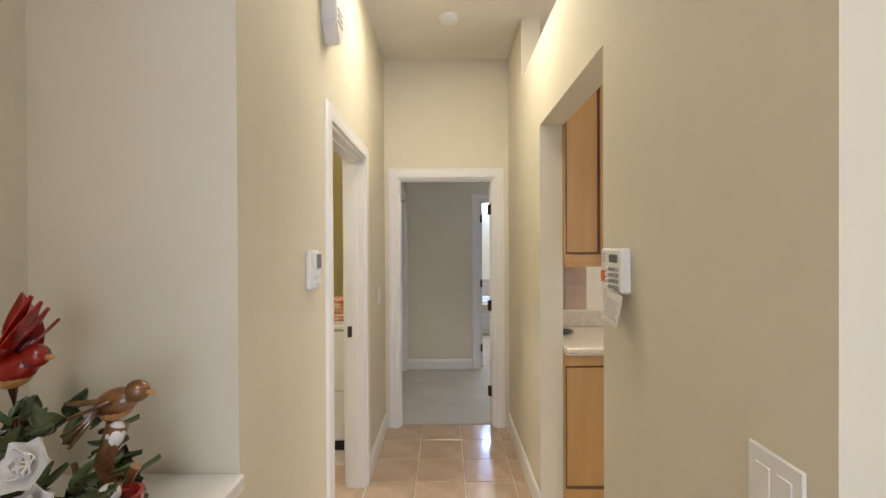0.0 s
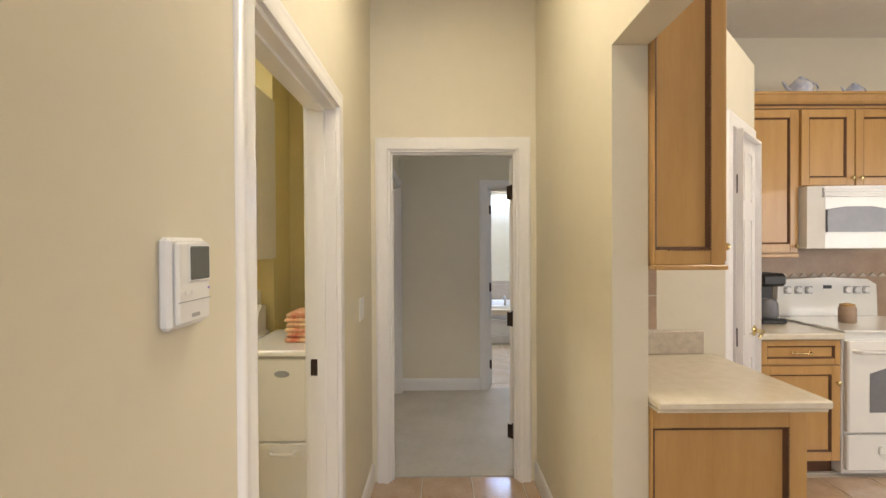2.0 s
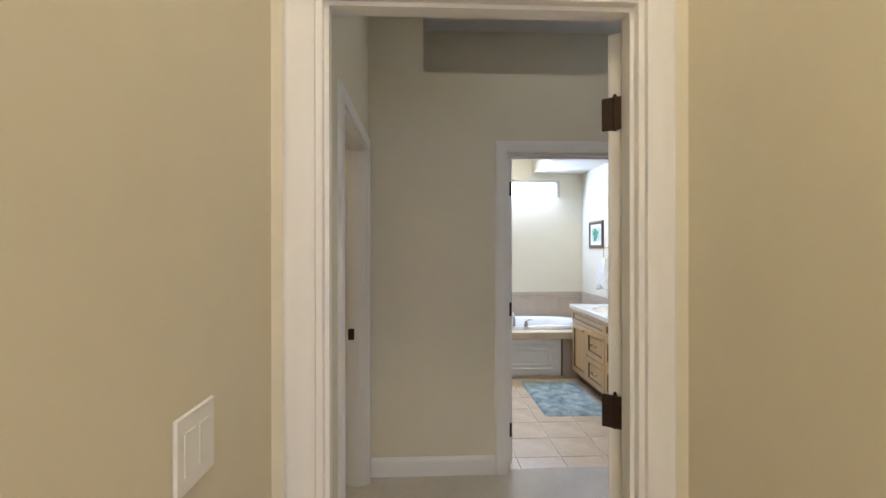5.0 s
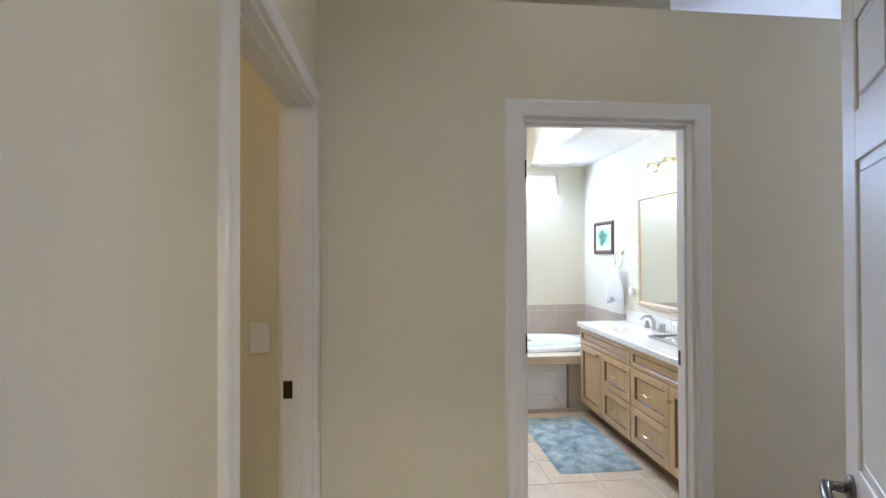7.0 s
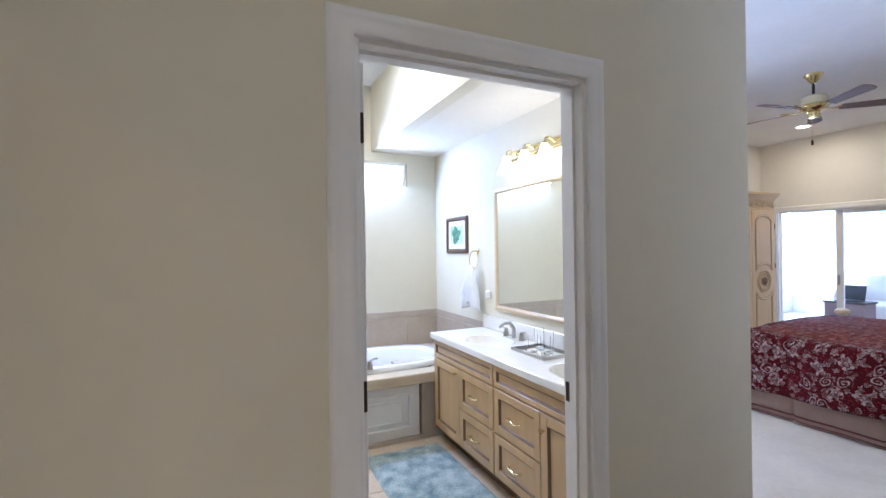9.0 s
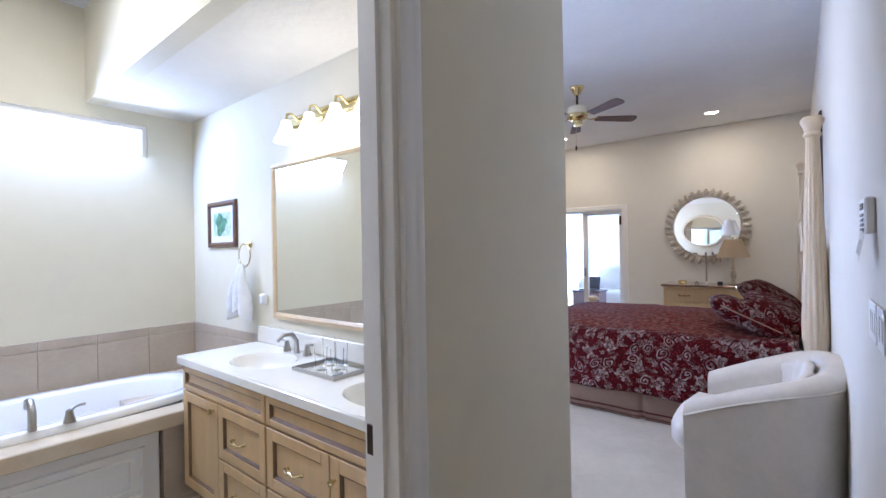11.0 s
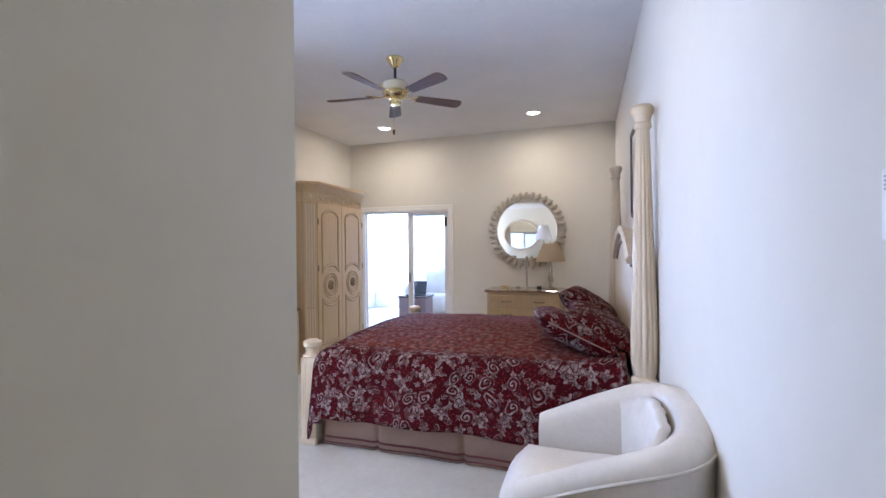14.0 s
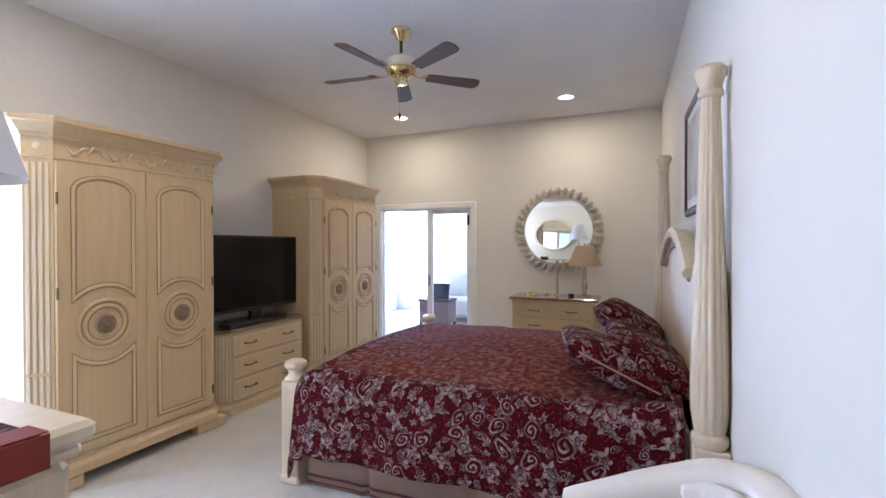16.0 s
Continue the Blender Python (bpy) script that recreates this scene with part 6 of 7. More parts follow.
def cushion(name, m, w, h, d, material, label, seed, piped=True):
    t = thing(name, label, "pillow", m, "pillow shams")
    bm = B()
    uvl = bm.loops.layers.uv.new("UVMap")
    n = 26
    uvs = {}
    faces = []
    for side in (1, -1):
        g = []
        for i in range(n + 1):
            row = []
            for j in range(n + 1):
                u, v = i / n * 2 - 1, j / n * 2 - 1
                e = (1 - abs(u) ** 3.2) * (1 - abs(v) ** 3.2)
                pinch = 1 - 0.07 * (1 - abs(u * v)) * (abs(u) ** 6 + abs(v) ** 6)
                q = bm.verts.new((u * w / 2 * pinch, side * d / 2 * max(0, e) ** 0.55 + 0.006 * noise.noise((u * 3 + seed, v * 3, side)), v * h / 2 * pinch))
                uvs[q] = (u * w / 2 + seed, v * h / 2 + seed * 0.7)
                row.append(q)
            g.append(row)
        for i in range(n):
            for j in range(n):
                faces.append(bm.faces.new((g[i][j], g[i + 1][j], g[i + 1][j + 1], g[i][j + 1])))
    for f in faces:
        for lp in f.loops:
            lp[uvl].uv = uvs[lp.vert]
    bmesh.ops.remove_doubles(bm, verts=bm.verts, dist=0.0008)
    part("cover", bm, material, t, smooth=80)
    rim = []
    for k in range(40):
        a = 2 * math.pi * k / 40
        c, s = math.cos(a), math.sin(a)
        r = (abs(c) ** 8 + abs(s) ** 8) ** (-1 / 8)
        rim.append((c * r * w / 2 * 0.985, 0, s * r * h / 2 * 0.985))
    if not piped:
        return t
    part("piping", tube(B(), rim + rim[:1], 0.0045, 6), SKIRT, t, "taupe piping", smooth=60)
    return t


cushion("pillow_sham", pose(5.15, 5.20, 0.835, -64, 4, 10), 0.78, 0.54, 0.20, QUILT, "red paisley pillow sham leaning on the headboard", 2.0)
cushion("pillow_sham", pose(5.24, 5.02, 0.86, -62, -2, 2), 0.76, 0.48, 0.18, QUILT, "red paisley pillow sham behind another against the headboard", 4.0, False)
cushion("pillow_sham", pose(6.18, 5.10, 0.87, -58, 2, -4), 0.76, 0.52, 0.22, QUILT, "red paisley pillow sham leaning on the headboard", 6.0)


# ---- armoires ----
def rosette_pull(parent, m):
    bm = lathe(B(), [(0.062, 0), (0.062, -0.008), (0.05, -0.012), (0.045, -0.006)], 28, (0, 0, 0), "y")
    for k in range(11):
        a = 2 * math.pi * k / 11
        tube(bm, [(0.012 * math.cos(a), -0.012, 0.012 * math.sin(a)), (0.032 * math.cos(a + 0.35), -0.018, 0.032 * math.sin(a + 0.35)), (0.052 * math.cos(a + 0.9), -0.012, 0.052 * math.sin(a + 0.9))], [0.004, 0.007, 0.003], 6)
    lathe(bm, [(0.014, -0.008), (0.013, -0.022), (0.004, -0.026)], 14, (0, 0, 0), "y")
    return put(part("rosette", bm, CARVED, parent, "carved swirl rosette", smooth=50), m)


SEC = [(-0.012, 0.0), (-0.009, 0.009), (0.0, 0.012), (0.008, 0.007), (0.012, 0.0)]
SEC_DARK = [(0.012, 0.0), (0.012, 0.003), (0.017, 0.003), (0.017, 0.0)]
# tan glaze line, darkened to carry the moulding's shadow
GLAZE_AND_SHADE = mat("umber_glaze_and_shade", (0.33, 0.215, 0.115), 0.5, vary=0.2)


def armoire_door(parent, x, w, z, h, sx, hinge_x):
    d = part("door", boxes((x, x + w, -0.022, -0.001, z, z + h), bev=0.002), CREAM_WOOD, parent)
    cx, cz = x + w / 2, z + 0.435 * h
    R, r1, hw = 0.215, 0.15, w / 2 - 0.085
    ht = z + h - 0.075
    gap = 0.03
    a = math.degrees(math.acos(min(0.99, hw / (R + gap))))
    top = [(cx + hw, cz + math.sin(radians(a)) * (R + gap)), (cx + hw, ht - 0.09)] + [(cx + hw * math.cos(radians(t_)), ht - 0.09 + 0.09 * math.sin(radians(t_))) for t_ in range(10, 171, 16)] + [(cx - hw, ht - 0.09), (cx - hw, cz + math.sin(radians(a)) * (R + gap))] + arc(cx, cz, R + gap, 180 - a, a, 12)[1:-1]
    low = [(cx - hw, cz - math.sin(radians(a)) * (R + gap)), (cx - hw, z + 0.07), (cx + hw, z + 0.07), (cx + hw, cz - math.sin(radians(a)) * (R + gap))] + arc(cx, cz, R + gap, -a, -180 + a, 12)[1:-1]
    for path in (top[::-1], low):
        put(part("panel_moulding", band(B(), path, SEC, True), CREAM_WOOD, d), pose(0, -0.022, 0))
        put(part("glaze_line", band(B(), path, SEC_DARK, True), GLAZE_AND_SHADE, d, "tan glaze line with the moulding's shadow in its colour"), pose(0, -0.022, 0))
        put(part("glaze_line", band(B(), path, [(-u, v) for u, v in SEC_DARK], True), GLAZE_AND_SHADE, d, "tan glaze line with the moulding's shadow in its colour"), pose(0, -0.022, 0))
    for rr in (r1, 0.115):
        path = arc(cx, cz, rr, 0, 360, 40)[:-1]
        put(part("ring_moulding", band(B(), path[::-1], SEC, True), CREAM_WOOD, d), pose(0, -0.022, 0))
        put(part("glaze_line", band(B(), path[::-1], SEC_DARK, True), GLAZE_AND_SHADE, d, "tan glaze line with the moulding's shadow in its colour"), pose(0, -0.022, 0))
    rosette_pull(d, pose(cx, -0.022, cz))
    for zz in (z + 0.12, z + h / 2 + 0.1, z + h - 0.22):
        part("hinge", lathe(B(), [(0.005, -0.035), (0.007, -0.03), (0.007, 0.03), (0.005, 0.035)], 8, (hinge_x, -0.024, zz)), ANTIQUE, d)
    return d


def sweep_front(prof, w, d, ch):
    """A moulding of (proud, height) pairs round the left side, chamfers and front of a case of width w and depth d with chamfered front corners."""
    bm = B()
    base = [(0, d), (0, ch), (ch, 0), (w - ch, 0), (w, ch), (w, d)]
    nr = [(-1, 0), (-1, -0.414), (-0.414, -1), (0.414, -1), (1, -0.414), (1, 0)]
    rings = [[bm.verts.new((x + nx * p, y + ny * p, z)) for p, z in prof] for (x, y), (nx, ny) in zip(base, nr)]
    m = len(prof)
    for a, b in zip(rings, rings[1:]):
        for i in range(m - 1):
            bm.faces.new((a[i], b[i], b[i + 1], a[i + 1]))
    bm.faces.new([r[-1] for r in rings])
    bm.faces.new([r[0] for r in rings][::-1])
    bm.faces.new(rings[0] + [])
    bm.faces.new((rings[-1])[::-1])
    for i in range(m - 1):
        bm.faces.new((rings[0][i], rings[0][i + 1], rings[-1][i + 1], rings[-1][i]))
    return bm


def chamfer_case(w, d, ch, z0, z1):
    bm = B()
    prism(bm, [(0, d), (0, ch), (ch, 0), (w - ch, 0), (w, ch), (w, d)], z0, z1)
    for v in bm.verts:
        v.co = Vector((v.co.x, v.co.z, v.co.y))
    return bm


def flutes(parent, cx, cy, rz, z0, z1, n, pitch):
    for k in range(n):
        o = (k - (n - 1) / 2) * pitch
        put(part("flute", boxes((o - pitch * 0.33, o + pitch * 0.33, -0.008, 0.002, z0, z1), bev=0.003), CREAM_LIGHT, parent), pose(cx, cy, 0, 0, 0, rz))


def armoire(m, label):
    t = thing("armoire", label, "armoire", m, "matching armoires")
    w, d, ch = 1.25, 0.60, 0.10
    part("case", chamfer_case(w, d, ch, 0.17, 2.04), CREAM_WOOD, t)
    part("plinth", sweep_front([(0.0, 0.08), (0.035, 0.08), (0.035, 0.13), (0.025, 0.145), (0.012, 0.155), (0.008, 0.175), (0, 0.175)], w, d, ch), CREAM_WOOD, t)
    for x0, x1 in ((-0.02, 0.24), (w - 0.24, w + 0.02)):
        part("bracket_foot", boxes((x0, x1, -0.03, 0.05, 0, 0.079), bev=0.012), CREAM_WOOD, t)
        part("back_foot", boxes((x0, x1, d - 0.08, d, 0, 0.079), bev=0.006), CREAM_WOOD, t)
    for i in (0, 1):
        armoire_door(t, 0.105 + i * 0.521, 0.517, 0.20, 1.745, 1, 0.106 if i == 0 else 1.143)
    fz = part("frieze", sweep_front([(0.0, 1.955), (0.008, 1.955), (0.010, 1.965), (0.006, 1.972), (0.006, 2.075), (0.012, 2.085), (0, 2.085)], w, d, ch), CREAM_WOOD, t)
    bm = B()
    for k in range(9):
        x = 0.16 + k * 0.116
        s = 1 if k % 2 else -1
        tube(bm, [(x, -0.008, 2.022 - 0.02 * s), (x + 0.03, -0.013, 2.022 + 0.028 * s), (x + 0.065, -0.013, 2.022 + 0.02 * s), (x + 0.075, -0.012, 2.022), (x + 0.058, -0.012, 2.022 - 0.004 * s)], [0.005, 0.010, 0.009, 0.007, 0.004], 6)
        tube(bm, [(x + 0.06, -0.008, 2.022 + 0.02 * s), (x + 0.09, -0.012, 2.022 - 0.015 * s), (x + 0.12, -0.012, 2.022 - 0.02 * s)], [0.005, 0.008, 0.004], 6)
    tagged(part("carved_scroll", bm, CREAM_LIGHT, fz, "carved scrolling vine", smooth=60), kind="stuff")
    part("crown", sweep_front([(0.0, 2.085), (0.02, 2.085), (0.022, 2.10), (0.035, 2.115), (0.06, 2.15), (0.075, 2.158), (0.078, 2.185), (0.06, 2.19), (0, 2.19)], w, d, ch), CREAM_WOOD, t)
    for cx, rz in ((0.05, -45), (w - 0.05, 45)):
        flutes(t, cx, 0.05, rz, 0.72, 1.93, 4, 0.030)
        flutes(t, cx, 0.05, rz, 0.22, 0.70, 4, 0.030)
        put(part("oval_boss", lathe(B(), [(0.038, 0), (0.036, -0.008), (0.026, -0.004), (0.022, -0.010), (0.006, -0.014)], 20, (0, 0, 0), "y"), CREAM_LIGHT, t, smooth=50), pose(cx, 0.05, 2.025, 0, 0, rz))
    return t


armoire(pose(3.95, 8.158, 0.006), "washed oak armoire with two carved doors beside the window")
armoire(pose(6.385, 8.158, 0.006), "washed oak armoire with two carved doors in the corner")

# chest between them, with the television
t = thing("chest_of_drawers", "washed oak chest of three drawers with a marble top", "chest", pose(5.255, 8.235, 0.006))
w, d, ch = 1.07, 0.50, 0.09
MARBLE_TOP = mat("brown_marble_top", (0.30, 0.20, 0.14), 0.15, vary=0.3, scale=7, second=(0.14, 0.09, 0.07), coat=0.5)
part("case", chamfer_case(w, d, ch, 0.10, 0.69), CREAM_WOOD, t)
part("plinth", sweep_front([(0, 0), (0.02, 0), (0.022, 0.06), (0.01, 0.085), (0.006, 0.105), (0, 0.105)], w, d, ch), CREAM_WOOD, t)
part("top_moulding", sweep_front([(0, 0.69), (0.012, 0.69), (0.02, 0.705), (0, 0.705)], w, d, ch), CREAM_WOOD, t)
part("top", sweep_front([(0, 0.706), (0.022, 0.706), (0.026, 0.718), (0.022, 0.728), (0, 0.728)], w, d, ch), MARBLE_TOP, t, "brown marble top")
for k in range(3):
    z = 0.115 + 0.192 * k
    dr = part("drawer", boxes((0.105, 0.965, -0.016, -0.001, z, z + 0.182), bev=0.004), CREAM_WOOD, t)
    bm = band(B(), [(0.12, z + 0.015), (0.12, z + 0.167), (0.95, z + 0.167), (0.95, z + 0.015)], [(0, 0.016), (0.0, 0.020), (0.006, 0.020), (0.006, 0.016)], True)
    part("bead", bm, CREAM_LIGHT, dr)
    for x in (0.30, 0.77):
        bow_handle(dr, x, z + 0.095, -0.016, ANTIQUE, 0.12)
flutes(t, 0.045, 0.045, -45, 0.12, 0.67, 4, 0.026)
flutes(t, w - 0.045, 0.045, 45, 0.12, 0.67, 4, 0.026)
t = thing("television", "large black flat-screen television on the chest", "television", pose(5.84, 8.45, 0.736))
part("screen_body", boxes((-0.555, 0.555, -0.02, 0.035, 0.11, 0.815), bev=0.006), BLACK, t)
part("screen", boxes((-0.54, 0.54, -0.0225, -0.0195, 0.14, 0.80)), mat("dark_screen", (0.005, 0.005, 0.006), 0.15, vary=0.05, spec=0.3), t, "dark glossy screen")
part("neck", boxes((-0.06, 0.06, -0.01, 0.03, 0.02, 0.10)), BLACK, t)
part("foot", boxes((-0.28, 0.28, -0.14, 0.12, 0, 0.02), bev=0.006), BLACK, t)
t = thing("cable_box", "slim black box under the television", "media box", pose(5.50, 8.36, 0.736))
part("body", boxes((-0.10, 0.10, -0.07, 0.07, 0, 0.03), bev=0.004), BLACK, t)

# chest under the round mirror
t = thing("bedside_chest", "washed oak chest with a dark top under the mirror", "chest", pose(7.79, 6.44, 0.006, 0, 0, -90))
w, d = 0.98, 0.48
part("case", boxes((0.02, w - 0.02, 0.0, d, 0.08, 0.80), bev=0.004), CREAM_WOOD, t)
part("plinth", boxes((0, w, -0.02, d, 0, 0.08), bev=0.01), CREAM_WOOD, t)
part("top", boxes((-0.01, w + 0.01, -0.035, d, 0.815, 0.845), bev=0.008), MARBLE_TOP, t, "dark polished top")
part("top_moulding", boxes((0.005, w - 0.005, -0.02, d, 0.80, 0.814), bev=0.004), CREAM_WOOD, t)
for k in range(4):
    z = 0.095 + 0.172 * k
    dr = part("drawer", boxes((0.06, w - 0.06, -0.016, -0.001, z, z + 0.162), bev=0.004), CREAM_WOOD, t)
    for x in (0.28, 0.70):
        bow_handle(dr, x, z + 0.085, -0.016, ANTIQUE, 0.12)
# round mirror with a scalloped silver frame
SILVER = mat("silver_leaf", (0.62, 0.56, 0.46), 0.3, metal=0.85, vary=0.2, scale=12, second=(0.35, 0.29, 0.22))
t = thing("round_mirror", "round wall mirror in a scalloped silver-leaf frame", "mirror", pose(8.298, 5.965, 1.64, 0, 0, -90))
part("glass", lathe(B(), [(0.43, -0.012), (0.425, -0.018), (0.41, -0.02)], 64, (0, 0, 0), "y"), MIRROR, t)
part("inner_rim", band(B(), arc(0, 0, 0.43, 0, 360, 64)[:-1], [(-0.012, 0.0), (-0.012, 0.03), (0.012, 0.03), (0.012, 0.0)], True), SILVER, t, smooth=40)
lobe = B()
lathe(lobe, [(0.030, 0.0), (0.034, -0.015), (0.026, -0.045), (0.010, -0.052)], 14, (0, 0, 0), "y")
for v in lobe.verts:
    v.co.x *= 0.85
    v.co.z *= 1.7
me = mesh_of("scallop", lobe, SILVER, 50)
for k in range(36):
    a = 360 * k / 36
    ob = new("scallop", me)
    ob.parent = t
    ob.matrix_basis = pose(0.485 * math.sin(radians(a)), 0, 0.485 * math.cos(radians(a)), 0, a + 12, 0)
part("backing", lathe(B(), [(0.50, 0.0), (0.50, -0.012), (0.43, -0.014)], 64, (0, 0, 0), "y"), SILVER, t)


def table_lamp(m, label, shade_mat, s=1.0, base_mat=None, shade_label="pleated fabric lampshade"):
    t = thing("table_lamp", label, "lamp", m)
    part("base", lathe(B(), [(0.075 * s, 0), (0.075 * s, 0.012), (0.06 * s, 0.02), (0.03 * s, 0.03), (0.022 * s, 0.06), (0.034 * s, 0.10), (0.036 * s, 0.15), (0.02 * s, 0.20), (0.028 * s, 0.215), (0.018 * s, 0.24), (0.026 * s, 0.30), (0.012 * s, 0.33)], 24), base_mat or SILVER, t, smooth=40)
    part("stem", lathe(B(), [(0.006, 0.32), (0.006, 0.40 * s + 0.17)], 10), BRASS, t)
    z0, z1 = 0.36, 0.36 + 0.24 * s
    ob = part("shade", lathe(B(), [(0.195 * s, z0), (0.10 * s, z1), (0.097 * s, z1), (0.192 * s, z0)], 36, (0, 0, 0), "z", True), shade_mat, t, shade_label, smooth=40)
    part("finial", lathe(B(), [(0.006, z1 - 0.03), (0.012, z1 + 0.012), (0.004, z1 + 0.03)], 12), BRASS, t, smooth=40)
    return t


LINEN = mat("tan_linen_shade", (0.62, 0.48, 0.32), 0.8, vary=0.06, scale=30)
WHITE_SHADE = mat("white_fabric_shade", (0.80, 0.80, 0.82), 0.8, vary=0.04, scale=30)
for m_ in (LINEN, WHITE_SHADE):
    nt = m_.node_tree
    b_ = nt.nodes["Principled BSDF"]
    tr = nt.nodes.new("ShaderNodeBsdfTranslucent")
    tr.inputs["Color"].default_value = (0.75, 0.73, 0.68, 1)
    mx_ = nt.nodes.new("ShaderNodeMixShader")
    mx_.inputs[0].default_value = 0.5
    nt.links.new(b_.outputs[0], mx_.inputs[1])
    nt.links.new(tr.outputs[0], mx_.inputs[2])
    nt.links.new(mx_.outputs[0], nt.nodes["Material Output"].inputs["Surface"])
table_lamp(pose(8.06, 5.62, 0.851), "table lamp with a tan shade on the bedside chest", LINEN)
for k, (yy, h) in enumerate(((6.05, 0.27), (5.93, 0.42))):
    t = thing("candlestick", "slim glass candlestick on the bedside chest", "candlestick", pose(8.03, yy, 0.851), "candlesticks")
    part("stick", lathe(B(), [(0.035, 0), (0.03, 0.012), (0.010, 0.03), (0.012, 0.08), (0.009, h * 0.6), (0.016, h - 0.02), (0.018, h)], 16), GLASS if k == 0 else NICKEL, t, smooth=40)
    part("candle", lathe(B(), [(0.010, h), (0.010, h + 0.02), (0.003, h + 0.022)], 10), PAPER, t)
t = thing("trinket_box", "small brass trinket box on the bedside chest", "box", pose(7.97, 6.22, 0.851))
part("box", boxes((-0.03, 0.03, -0.05, 0.05, 0, 0.03), bev=0.004), BRASS, t)
part("lid", boxes((-0.032, 0.032, -0.052, 0.052, 0.031, 0.042), bev=0.004), BRASS, t)
t = thing("alarm_clock", "small black clock on the bedside chest", "clock", pose(7.96, 5.76, 0.851))
part("body", boxes((-0.02, 0.02, -0.03, 0.03, 0, 0.04), bev=0.004), BLACK, t)

# ---- tub chair ----
chair = thing("tub_chair", "cream leather barrel armchair against the wall", "armchair", pose(3.79, 5.0, 0.006))
HWC, BKC, DBC = 0.325, -0.06, 0.20


def round_back(a, inset=0.0):
    """A point of the squarish curve of the back at angle a."""
    c, s_ = math.cos(a), math.sin(a)
    r = (abs(c) ** 2.8 + abs(s_) ** 2.8) ** (-1 / 2.8)
    return (HWC - inset) * r * c, BKC + (DBC - inset) * r * s_


def rise(u):
    return math.sin(math.pi * min(1, max(0, u))) ** 1.0


def chair_path():
    """The centre line of the arms and back, from the near arm round the back to the far arm."""
    pts = [(-HWC, 0.29 + (BKC - 0.29) * i / 9) for i in range(9)]
    pts += [round_back(math.pi + math.pi * i / 22) for i in range(23)]
    pts += [(HWC, BKC + (0.29 - BKC) * i / 9) for i in range(1, 10)]
    return pts


cp = chair_path()
bm = B()
rings = []
rim_out = []
for i, (x, y) in enumerate(cp):
    p, q = cp[max(i - 1, 0)], cp[min(i + 1, len(cp) - 1)]
    d = Vector((q[0] - p[0], q[1] - p[1])).normalized()
    out_ = Vector((d.y, -d.x))
    if out_.dot(Vector((x, y + 0.05))) < 0:
        out_ = -out_
    u = i / (len(cp) - 1)
    back = rise(u)
    top = 0.60 + 0.225 * back
    wd = 0.050 + 0.014 * back
    sec = [(wd * 0.80, 0.05), (wd * 0.95, 0.25), (wd * 1.15, top - 0.09), (wd * 1.2, top - 0.04), (wd * 0.9, top - 0.008), (wd * 0.3, top + 0.008), (-wd * 0.3, top + 0.004), (-wd * 0.85, top - 0.02), (-wd * 1.0, top - 0.07), (-wd * 0.9, 0.36), (-wd * 0.9, 0.05)]
    wr = 0.004 * noise.noise((i * 0.6, 0, 2))
    lean = 0.03 * back
    rings.append([bm.verts.new((x + out_.x * (o + lean * z / 0.8), y + out_.y * (o + lean * z / 0.8), z + wr * (z > 0.3))) for o, z in sec])
    rim_out.append((x + out_.x * (wd * 1.22 + lean * (top - 0.05) / 0.8), y + out_.y * (wd * 1.22 + lean * (top - 0.05) / 0.8), top - 0.045))
for a, b in zip(rings, rings[1:]):
    for k in range(len(a)):
        bm.faces.new((a[k], a[(k + 1) % len(a)], b[(k + 1) % len(a)], b[k]))
bm.faces.new(rings[0][::-1])
bm.faces.new(rings[-1])
part("shell", bm, LEATHER, chair, smooth=55)
part("welt", tube(B(), rim_out, 0.006, 6), LEATHER, chair, smooth=60)
bm = boxes((-0.262, 0.262, -0.20, 0.385, 0.303, 0.50), bev=0.06)
bmesh.ops.subdivide_edges(bm, edges=[e for e in bm.edges if e.calc_length() > 0.2], cuts=6, use_grid_fill=True)
for v in bm.verts:
    if v.co.z > 0.42:
        v.co.z += 0.03 * (1 - (v.co.x / 0.26) ** 2) + 0.008 * noise.noise(v.co * 9)
part("seat_cushion", bm, LEATHER, chair, smooth=60)
part("front_base", boxes((-0.265, 0.265, 0.18, 0.315, 0.05, 0.30), bev=0.03), LEATHER, chair, smooth=50)
bm = B()
rows = []
for i in range(41):
    a = math.pi * (1.02 + 0.96 * i / 40)
    row = []
    edge = math.sin(math.pi * i / 40) ** 0.9
    top = 0.60 + 0.225 * rise((9 + 22 * (a / math.pi - 1)) / 40) - 0.035
    for j in range(13):
        v = j / 12
        crease = 0.013 * noise.noise((i * 0.55 + v * 3.2, v * 0.8, 3)) + 0.006 * math.sin(i * 0.9 + v * 5)
        x, y = round_back(a, 0.026 + edge * (0.038 + 0.042 * math.sin(math.pi * v) + crease))
        row.append(bm.verts.new((x, y, 0.44 + (top - 0.44) * v)))
    rows.append(row)
for a, b in zip(rows, rows[1:]):
    for j in range(12):
        bm.faces.new((a[j], a[j + 1], b[j + 1], b[j]))
ob = part("back_cushion", bm, LEATHER, chair, smooth=70)
md = ob.modifiers.new("thick", "SOLIDIFY")
md.thickness, md.offset = 0.03, 0
for x, y in ((-0.24, 0.26), (0.24, 0.26), (-0.2, -0.2), (0.2, -0.2)):
    part("foot", lathe(B(), [(0.018, 0), (0.024, 0.05)], 12, (x, y, 0)), DARK_WOOD, chair)

